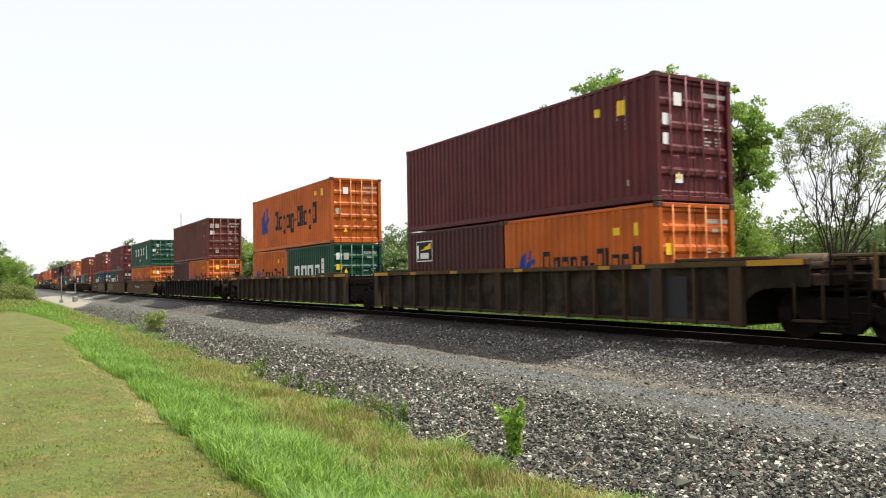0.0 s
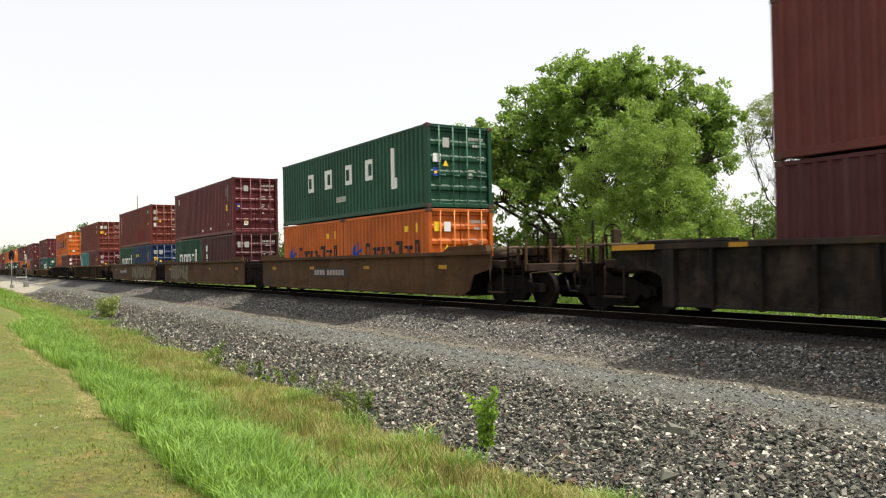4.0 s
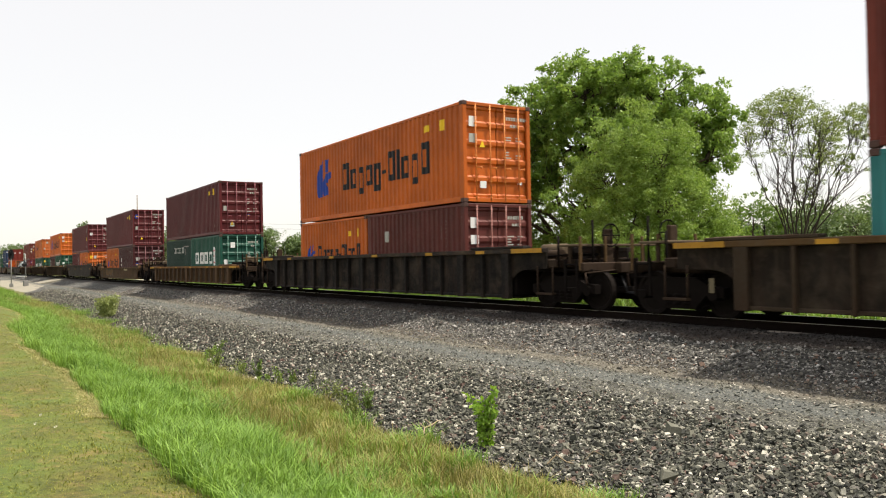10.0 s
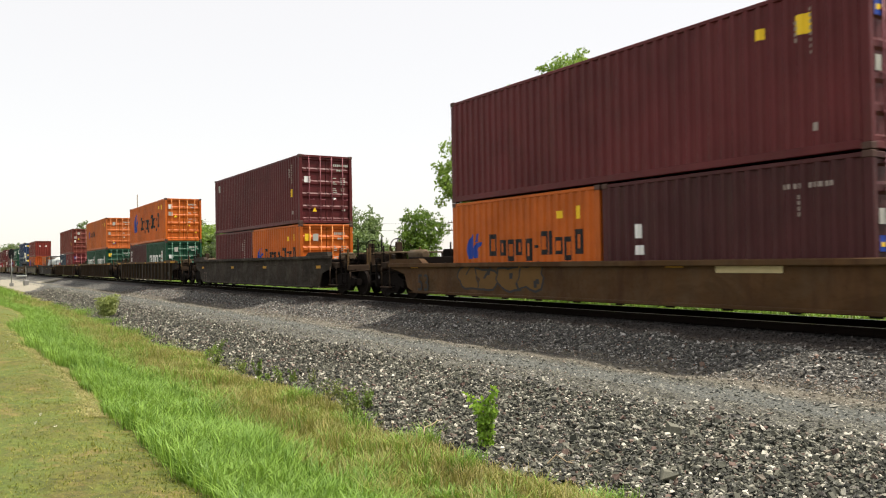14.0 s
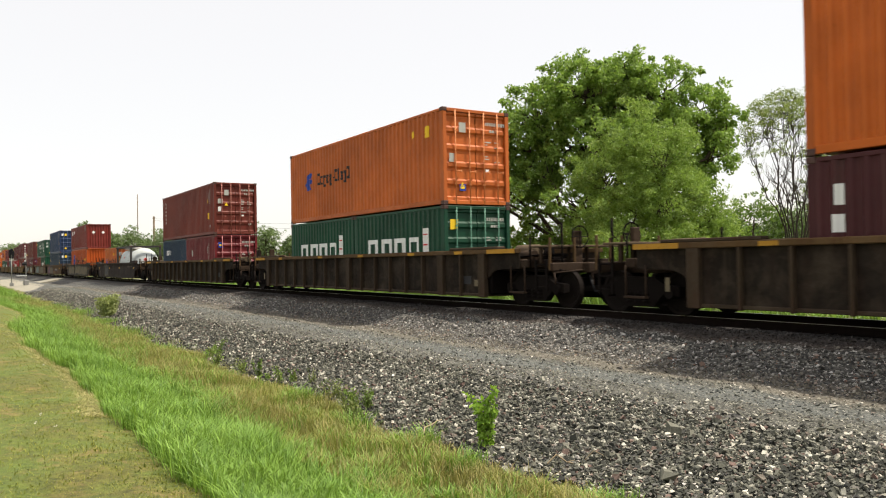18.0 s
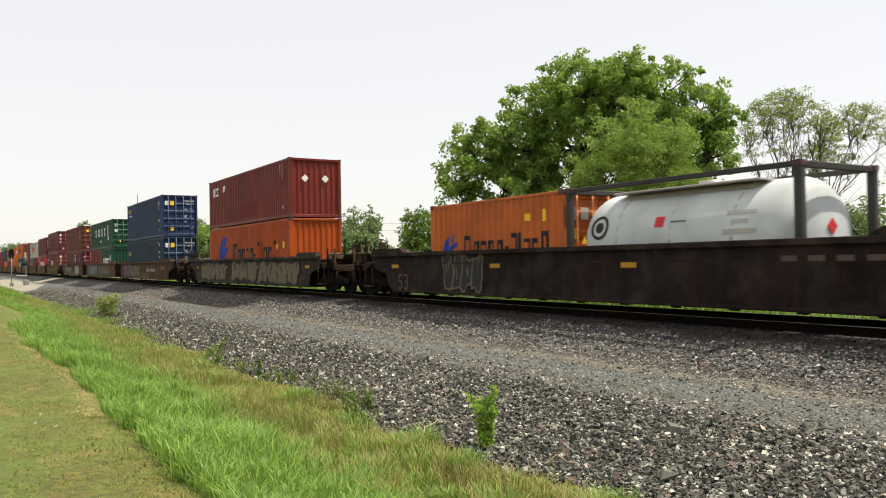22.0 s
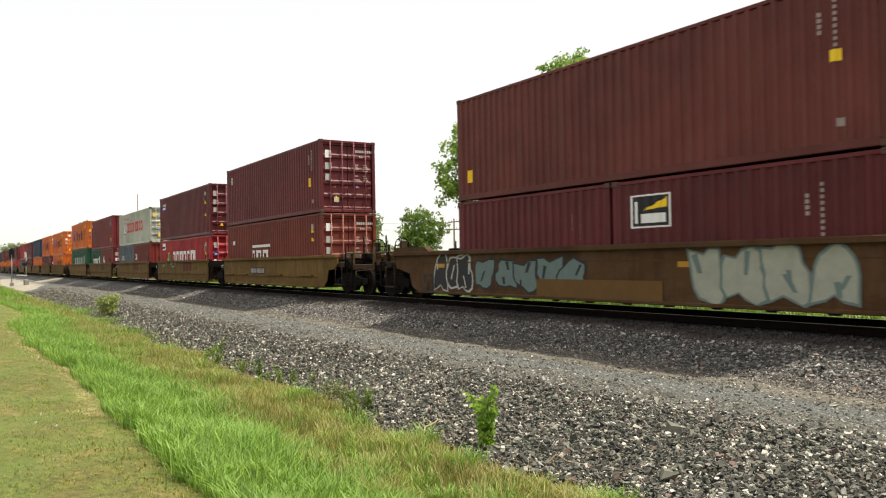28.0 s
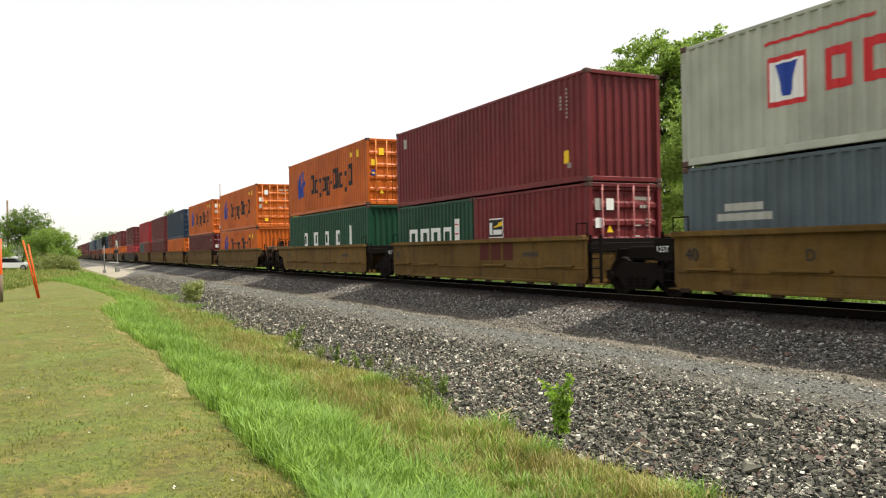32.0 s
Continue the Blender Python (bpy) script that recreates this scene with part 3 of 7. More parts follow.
def lock_rod(H):
    s = Shape()
    s.tube((0.02, 0, 0.06), (0.02, 0, H - 0.06), 0.019, n=6)
    for z in (0.16, 0.62, 1.35, H - 0.62, H - 0.18):
        s.box(-0.005, -0.04, z - 0.02, 0.03, 0.04, z + 0.02)
    s.tube((0.03, 0, 1.0), (0.035, 0.2, 1.02), 0.012, n=5)
    s.box(0.0, 0.18, 0.98, 0.035, 0.22, 1.05)
    return s


def door_papers(ob, hl, w, H, colour):
    """Small white number lettering and stickers on the doors."""
    rng_d = random.Random(round(ob.location.x * 7) + int(H * 10))
    x = hl - 0.075 + 0.034
    ink = MARK["dim"] if colour == "white" else MARK["pale"]
    s = Shape()
    y = 0.34
    for k in range(rng_d.randint(6, 9)):
        wd = rng_d.uniform(0.04, 0.07)
        s.box(x, y, H - 0.46, x + 0.004, y + wd, H - 0.36)
        y += wd + 0.03
    for k in range(3):
        s.box(x, 0.5 + 0.1 * k, H - 0.66, x + 0.004, 0.57 + 0.1 * k, H - 0.58)
    for z0 in (H - 0.98, H - 1.42):
        for k in range(rng_d.randint(2, 4)):
            for y0 in (0.32, 0.68):
                if rng_d.random() < 0.8:
                    s.box(x, y0, z0 - 0.08 * k, x + 0.004, y0 + rng_d.uniform(0.1, 0.24), z0 - 0.08 * k + 0.035)
    tagged(part("small_lettering", s.mesh("small_lettering", ink), ob, "small rows of unreadable lettering"), kind="stuff")
    z = rng_d.choice((0.5, H - 1.3))
    t = Shape().prism([(-0.62, z), (-0.42, z), (-0.52, z + 0.19)], x, x + 0.004)
    t.v = [(q[1], q[0], q[2]) for q in t.v]
    part("warning_sticker", t.mesh("warning_sticker", MARK["yellow"]), ob, "yellow triangular warning sticker")
    spots = [(-0.98, H - 0.72, 0.26, 0.3), (-0.62, H - 0.72, 0.24, 0.3), (-0.98, H - 1.18, 0.27, 0.26), (-0.98, H - 1.62, 0.18, 0.26), (-0.62, 0.42, 0.22, 0.2), (0.34, 1.0, 0.12, 0.1), (0.72, 0.55, 0.16, 0.08)]
    for y, z, wd, ht in rng_d.sample(spots, rng_d.randint(3, 5)):
        col = rng_d.choice(("white", "pale", "pale", "yellow") if colour in ("blue", "steel_blue") else ("white", "white", "pale", "pale", "yellow", "blue"))
        part("sticker", Shape().box(x, y, z, x + 0.004, y + wd, z + ht).mesh("sticker", MARK[col]), ob, f"{col} square sticker on a door")
        if col in ("blue", "red"):
            part("sticker", Shape().box(x + 0.004, y + wd * 0.2, z + ht * 0.3, x + 0.006, y + wd * 0.8, z + ht * 0.6).mesh("sticker", MARK["yellow" if col == "blue" else "white"]), ob, "pale middle of a sticker")


def box_sign(x0, z0, x1, z1):
    """A plain hollow box in place of one character."""
    if z1 - z0 < 0.3:
        return [(x0 + 0.1 * (x1 - x0), z0, x1 - 0.1 * (x1 - x0), z1)]
    t, u = 0.26 * (x1 - x0), 0.22 * (z1 - z0)
    return [(x0, z0, x1, z0 + u), (x0, z1 - u, x1, z1), (x0, z0 + u, x0 + t, z1 - u), (x1 - t, z0 + u, x1, z1 - u)]


def letters(x0, z0, height, widths, gap, split=0.3):
    """A row of plain blocks the size of lettering."""
    out, x = [], x0
    for wd in widths:
        if wd < 0:
            x += -wd
            continue
        a, b = x + 0.1 * wd, x + 0.9 * wd
        out += box_sign(a, z0, b, z0 + height)
        x += wd + gap
    return out


def wave_logo(x, z, h):
    """A blue emblem of two leaning, cut-off wedges."""
    at = lambda *pts: [(x + u * h, z + v * h) for u, v in pts]
    return [at((0.0, 0.38), (0.16, 0.0), (0.48, 0.02), (0.38, 0.2), (0.52, 1.0), (0.2, 0.82)), at((0.42, 0.28), (0.55, 0.02), (0.82, 0.06), (0.72, 0.34), (0.62, 0.62)),
            at((0.6, 0.62), (0.72, 0.36), (0.98, 0.5), (1.04, 0.66)), at((0.58, 0.66), (0.78, 0.66), (0.9, 1.0), (0.66, 1.0))]


def word_row(x, z, h):
    """Dark blocks of mixed heights, as long as a shipping line's name."""
    out = []
    for i, (wd, up, dn) in enumerate(((0.62, 1, 0), (0.5, .72, 0), (0.5, .72, .25), (0.5, .72, 0), (0.5, .72, .25), (0.28, .42, -.3), (0.5, 1, 0), (0.16, 1, 0), (0.52, .72, 0), (0.48, .72, .25), (0.52, 1, 0))):
        wd, up, dn = wd * h, up * h, dn * h
        if wd <= 0.3 * h:
            out.append((x, z - dn, x + wd, z + up))
        else:
            out += box_sign(x + 0.02 * h, z - max(dn, 0), x + wd - 0.02 * h, z + up)
        x += wd + 0.13 * h
    return out


def number_marks(L, H, seed, col="faint"):
    """Small columns or rows of number dashes by the leading end of a wall."""
    r = random.Random(seed * 13 + 5)
    x = L / 2 - r.uniform(0.7, 1.05)
    out = []
    if r.random() < 0.65:
        for i in range(r.randint(8, 11)):
            out.append((x, H - 0.42 - 0.105 * i, x + 0.05, H - 0.36 - 0.105 * i))
    else:
        for i in range(9):
            out.append((x - 0.55 + 0.1 * i + (0.08 if i > 3 else 0), H - 0.42, x - 0.49 + 0.1 * i + (0.08 if i > 3 else 0), H - 0.33))
    if r.random() < 0.6:
        for i in range(4):
            out.append((x - 0.28, H - 0.6 - 0.1 * i, x - 0.22, H - 0.53 - 0.1 * i))
    if r.random() < 0.4:
        out.append((x + 0.02, 0.42, x + 0.14, 0.56))
    return ("small_lettering", col, out)


def wave_marks_long(H):
    return [("emblem", "blue", wave_logo(-4.45, 0.9, 1.42)), ("lettering", "black", word_row(-2.04, 1.01, 0.98)), ("warning_sticker", "yellow", [(3.9, H - .62, 4.2, H - .42), (4.85, H - .7, 5.1, H - .38)])]


def wave_marks_short(H=2.591):
    return [("emblem", "blue", wave_logo(-2.35, 0.98, 0.7)), ("lettering", "black", word_row(-1.25, 1.05, 0.58)), ("warning_sticker", "yellow", [(1.55, H - .68, 1.75, H - .5), (2.2, H - .72, 2.38, H - .42)])]


def white_marks_short():
    return [("lettering", "white", letters(-2.05, 1.03, 0.66, (0.9, 0.9, 0.86, 0.84), 0.05, 0.3)), ("panel", "white", [(1.74, 0.93, 2.12, 1.95)]), ("panel_bar", "red", [(1.8, 1.08, 2.04, 1.13), (1.8, 1.42, 2.04, 1.47), (1.8, 1.74, 2.04, 1.78)]), number_marks(6.0, 2.55, 5)]


def white_marks_long(H):
    return [("lettering", "white", letters(-3.4, 1.2, 0.72, (0.72, -1.0, 0.78, -1.0, 0.72, -1.0, 0.7), 0.0, 0.28)), ("panel", "white", [(3.7, 0.75, 3.95, H - .5), (3.95, .75, 4.15, 1.1)]), ("small_lettering", "pale", [(-.6, .62, .3, .82)])]


def side_word(H, x=-5.3, n=6, h=1.55):
    return [("lettering", "white", [(x, H - 0.32 - h / n * (i + 0.8), x + 0.2, H - 0.32 - h / n * i - 0.06) for i in range(n)])]


def rail_logo(x, z, w=1.2, h=.72):
    """A thin white frame round a dark field with a yellow wedge and pale blocks."""
    t = .035
    return [("badge", "white", [(x, z, x + w, z + t), (x, z + h - t, x + w, z + h), (x, z + t, x + t, z + h - t), (x + w - t, z + t, x + w, z + h - t)]), ("badge_field", "dim", [(x + .05, z + .05, x + w - .05, z + h - .05)]),
            ("badge_wedge", "yellow", [[(x + w * .3, z + h * .52), (x + w - .08, z + h * .6), (x + w - .08, z + h * .88)]]), ("badge_stripe", "white", [(x + .1, z + .1, x + w * .2, z + h * .8), (x + w * .26, z + .1, x + w * .86, z + h * .42)])]

# ---------------------------------------------------------------- well cars
CAR = {
    "olive": painted("car_olive", (65, 53, 40), 0.75, 0.9, (60, 40, 28), (74, 64, 52)),
    "tan": painted("car_tan", (98, 74, 52), 0.75, 0.9, (76, 50, 34), (96, 80, 62)),
    "black": painted("car_black", (29, 26, 24), 0.75, 0.7, (50, 38, 32), (66, 60, 54)),
    "brown": painted("car_brown", (84, 60, 36), 0.75, 0.9, (60, 38, 26), (80, 66, 50)),
    "grey": painted("car_grey", (47, 39, 32), 0.75, 0.7, (58, 44, 36), (88, 82, 74)),
    "dark_brown": painted("car_dark_brown", (34, 24, 21), 0.75, 0.7, (52, 36, 30), (70, 60, 52)),
    "yellow": painted("car_yellow", (112, 86, 41), 0.75, 0.9, (74, 50, 30), (98, 82, 56)),
}
# Ribbed cars' plates: dirtier, and the shade of their recess painted in darker.
DIRT_SHADE = {k: painted("plate_" + k, rgb, 0.85, 1.0, (46, 33, 26), (76, 66, 54)) for k, rgb in (("olive", (36, 29, 22)), ("tan", (69, 51, 36)), ("black", (27, 23, 21)))}
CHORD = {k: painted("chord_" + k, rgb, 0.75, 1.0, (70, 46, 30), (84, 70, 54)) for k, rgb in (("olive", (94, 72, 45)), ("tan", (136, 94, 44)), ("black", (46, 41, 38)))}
YELLOW = painted("safety_yellow", (190, 140, 44), 0.7, 1.0)
IRON = plain("truck_iron", (24, 20, 18), 0.9, 0.0, 0.35, 10.0, 0.06)
END_RUST = painted("end_rust", (58, 45, 34), 0.85, 0.9, (44, 32, 26), (70, 58, 46))
WHEEL = plain("wheel_steel", (26, 21, 18), 0.85, 0.0, 0.3, 12.0, 0.1)
GRATE = plain("walkway_grate", (92, 78, 60), 0.8, 0.2, 0.35, 16.0)
WHEELS = []
WR = 0.46


def wheelset():
    s = Shape()
    for k in (-1, 1):
        prof = [(0.07, -0.05), (0.2, -0.03), (0.36, -0.02), (0.40, -0.055), (WR, -0.06), (WR + 0.012, 0.045), (WR + 0.028, 0.06), (0.40, 0.075), (0.36, 0.02), (0.2, 0.01), (0.07, 0.06)]
        s.lathe([(r, -y * k) for r, y in prof], 0.745 * k, 24)
        for a in range(3):
            t = 2 * math.pi * a / 3
            s.tube((0.24 * math.cos(t), 0.745 * k + 0.03 * k, 0.24 * math.sin(t)), (0.24 * math.cos(t), 0.745 * k + 0.045 * k, 0.24 * math.sin(t)), 0.035, n=6)
    s.tube((0, -1.05, 0), (0, 1.05, 0), 0.075, n=10)
    return s


def side_frame():
    """Cast side frame with its journal boxes and spring nest."""
    s = Shape()
    out = [(-1.12, 0.40), (-1.12, 0.60), (-0.75, 0.64), (-0.45, 0.80), (0.45, 0.80), (0.75, 0.64), (1.12, 0.60), (1.12, 0.40), (0.72, 0.46), (0.42, 0.17), (-0.42, 0.17), (-0.72, 0.46)]
    s.prism(out, -0.09, 0.09)
    for x in (-0.9, 0.9):
        s.tube((x, -0.16, 0.47), (x, 0.1, 0.47), 0.12, n=10)
    for x in (-0.24, 0.0, 0.24):
        for z in (0.26, 0.34, 0.42):
            s.tube((x, -0.05, z), (x, -0.05, z + 0.05), 0.1, n=8)
    return s


def truck(parent, x, z=0.0):
    t = part("truck", cached("truck_bolster", lambda: Shape().block(-0.2, -0.98, 0.42, 0.2, 0.98, 0.72, 0.03).tube((0, 0, 0.6), (0, 0, 0.86), 0.2, n=12), IRON), parent, "dark rusty two-axle truck", at=(x, 0, z))
    f = cached("side_frame", side_frame, IRON)
    part("side_frame", f, t, at=(0, -1.02, 0))
    part("side_frame", f, t, at=(0, 1.02, 0), turn=math.pi)
    w = cached("wheelset", wheelset, WHEEL)
    for k in (-0.9, 0.9):
        WHEELS.append((part("wheelset", w, t, "worn steel wheelset with bright treads", at=(k, 0, WR)), Vector((k, 0, WR)), parent.location.x + x + k))


def coupler(parent, x, way):
    part("coupler", cached("coupler", lambda: Shape().block(-0.1, -0.12, 0.72, 0.75, 0.12, 0.98, 0.03).block(0.7, -0.17, 0.66, 1.0, 0.17, 1.02, 0.05), IRON), parent, at=(x, 0, 0), turn=0 if way > 0 else math.pi)


def ladder(parent, x, y, z0, z1, n, mat):
    s = Shape()
    for dx in (-0.2, 0.2):
        s.block(dx - 0.03, -0.03, z0, dx + 0.03, 0.03, z1, 0.008)
    for z in np.linspace(z0 + 0.12, z1 - 0.12, n):
        s.tube((-0.2, 0, z), (0.2, 0, z), 0.016, n=5)
    part("ladder", s.mesh("ladder", mat), parent, at=(x, y, 0))


def end_platform(car, way, x_end, mat, brake=False):
    """Deck over an outer truck with draft sill, steps, stanchions, air tank and brake gear."""
    k = way
    deck = cached(("end_deck", round(x_end, 2)), lambda: Shape().block(x_end - 3.0, -0.42, 0.86, x_end + 0.25, 0.42, 1.12, 0.03)
                  .block(x_end - 1.2, -1.38, 1.0, x_end - 0.9, 1.38, 1.2, 0.02).block(x_end - 0.12, -1.4, 0.92, x_end + 0.05, 1.4, 1.12, 0.02)
                  .block(x_end - 2.9, -1.3, 1.02, x_end - 1.2, -1.12, 1.22, 0.02).block(x_end - 2.9, 1.12, 1.02, x_end - 1.2, 1.3, 1.22, 0.02), mat)
    turn = 0 if k > 0 else math.pi
    part("end_deck", deck, car, turn=turn)
    part("walkway", cached(("walkway", round(x_end, 2)), lambda: Shape().block(x_end - 0.95, -1.3, 1.5, x_end - 0.15, 1.3, 1.55, 0.01), GRATE), car, "rusty steel grating walkway", turn=turn)
    for y in (-1.38, -0.6, 0.6):
        part("stanchion", cached("stanchion", lambda: Shape().block(-0.028, -0.028, 0.95, 0.028, 0.028, 1.72, 0.008), CHORD["olive"]), car, at=(k * (x_end - 0.05), y, 0))
    for y in (-1.2, -0.3, 0.3, 1.2):
        part("walkway_bracket", cached("walkway_bracket", lambda: Shape().block(-0.05, -0.03, 1.1, 0.05, 0.03, 1.5, 0.008), mat), car, at=(k * (x_end - 0.6), y, 0))
    part("pipe", cached("brake_pipe", lambda: Shape().tube((-1.6, -0.62, 1.3), (0.1, -0.62, 1.3), 0.035, n=6).tube((-1.6, -0.62, 1.3), (-1.9, -0.2, 1.25), 0.035, n=6), IRON), car, at=(k * (x_end - 0.4), 0, 0), turn=turn)
    ladder(car, k * (x_end - 0.35), -1.4, 0.42, 1.2, 3, IRON)
    part("sill_step", cached("sill_step", lambda: Shape().tube((-0.28, -1.43, 1.05), (-0.28, -1.43, 0.4), 0.022, n=6).tube((0.28, -1.43, 1.05), (0.28, -1.43, 0.4), 0.022, n=6).block(-0.3, -1.5, 0.36, 0.3, -1.36, 0.41, 0.01), END_RUST), car, "dark steel sill step", at=(k * (x_end - 1.25), 0, 0))
    for x, y, z in ((-0.9, -1.3, 1.75), (-0.1, -0.95, 2.1), (-1.6, 0.9, 1.85)):
        part("hand_hold", cached(("hand_hold", z), lambda: Shape().tube((0, 0, 1.0), (0, 0, z), 0.028, n=6), IRON), car, at=(k * (x_end + x), y, 0))
    part("uncoupling_rod", cached("uncoupling_rod", lambda: Shape().tube((0, -1.38, 0.88), (0, -0.2, 0.95), 0.02, n=6).tube((0, -1.38, 0.88), (0.1, -1.42, 0.62), 0.02, n=6), END_RUST), car, at=(k * (x_end + 0.1), 0, 0))
    part("brake_cylinder", cached("brake_cylinder", lambda: Shape().tube((-0.25, -0.85, 1.3), (0.22, -0.85, 1.3), 0.14, n=12).tube((0.22, -0.85, 1.3), (0.55, -0.85, 1.3), 0.04, n=6), END_RUST), car, at=(k * (x_end - 1.5), 0, 0), turn=turn)
    part("pipe", cached("train_line", lambda: Shape().tube((-2.6, -1.15, 0.94), (0.1, -1.15, 0.94), 0.03, n=6).tube((-2.2, -1.0, 1.26), (-0.4, -1.0, 1.34), 0.022, n=6), IRON), car, at=(k * x_end, 0, 0), turn=turn)
    coupler(car, k * (x_end - 0.1), k)
    part("air_hose", cached("air_hose", lambda: Shape().tube((0, -0.25, 0.8), (0.22, -0.3, 0.42), 0.03, n=6).tube((0.22, -0.3, 0.42), (0.5, -0.28, 0.4), 0.03, n=6), MARK["dim"]), car, at=(k * (x_end + 0.1), 0, 0), turn=turn)
    if brake:
        part("air_tank", cached("air_tank", lambda: Shape().tube((-0.4, 0, 0), (0.4, 0, 0), 0.18, n=14).tube((-0.46, 0, 0), (-0.4, 0, 0), 0.11, 0.18, n=14).tube((0.4, 0, 0), (0.46, 0, 0), 0.18, 0.11, n=14), GRATE), car, "dusty cylindrical air reservoir", at=(k * (x_end - 1.9), -0.55, 1.42))
        b = Shape()
        for i in range(14):
            a0, a1 = 2 * math.pi * i / 14, 2 * math.pi * (i + 1) / 14
            b.tube((0, 0.27 * math.cos(a0), 0.27 * math.sin(a0)), (0, 0.27 * math.cos(a1), 0.27 * math.sin(a1)), 0.018, n=5, caps=False)
        for i in range(4):
            a0 = math.pi / 2 * i
            b.tube((0, 0, 0), (0, 0.27 * math.cos(a0), 0.27 * math.sin(a0)), 0.014, n=5, caps=False)
        part("brake_wheel", cached("brake_wheel", lambda: b, IRON), car, at=(k * (x_end - 0.12), -0.35, 1.75))
        part("brake_stand", cached("brake_stand", lambda: Shape().block(-0.06, -0.12, 1.1, 0.06, 0.12, 1.9, 0.02), mat), car, at=(k * (x_end - 0.22), -0.35, 0))
        part("valve_box", cached("valve_box", lambda: Shape().block(-0.22, -0.2, 0, 0.22, 0.2, 0.4, 0.04).tube((-0.3, 0, .2), (0.3, 0, .2), .12, n=10), IRON), car, at=(k * (x_end - 2.4), 0.4, 1.2))


def side_outline(kind, lh, rh, left, right, top):
    """Outline of a car's side plate: its lower ends are cut away above the outer trucks."""
    def end(sign, half, outer):
        if kind == "ribbed":
            cut = 1.55 if outer else 0.7
            pts = [(half - cut + 0.48 * cut * (1 - math.cos(a)), 0.24 + 0.72 * math.sin(a)) for a in np.linspace(0, math.pi / 2, 7)] + [(half, 0.98), (half, top)]
        elif not outer:
            pts = [(half - 0.12, 0.235), (half, 0.38), (half, top)]
        elif kind == "smooth":
            pts = [(half - 1.5, 0.235), (half - 1.05, 0.4), (half - 0.85, 0.82), (half - 0.25, 0.95), (half, 0.98), (half, top)]
        else:
            pts = [(half - 1.35, 0.235), (half - 1.0, 0.5), (half - 0.85, 0.9), (half - 0.2, 0.98), (half, 1.15), (half, top - 0.12)]
        return [(sign * x, z) for x, z in pts]
    return end(1, rh, right == "outer") + end(-1, lh, left == "outer")[::-1]


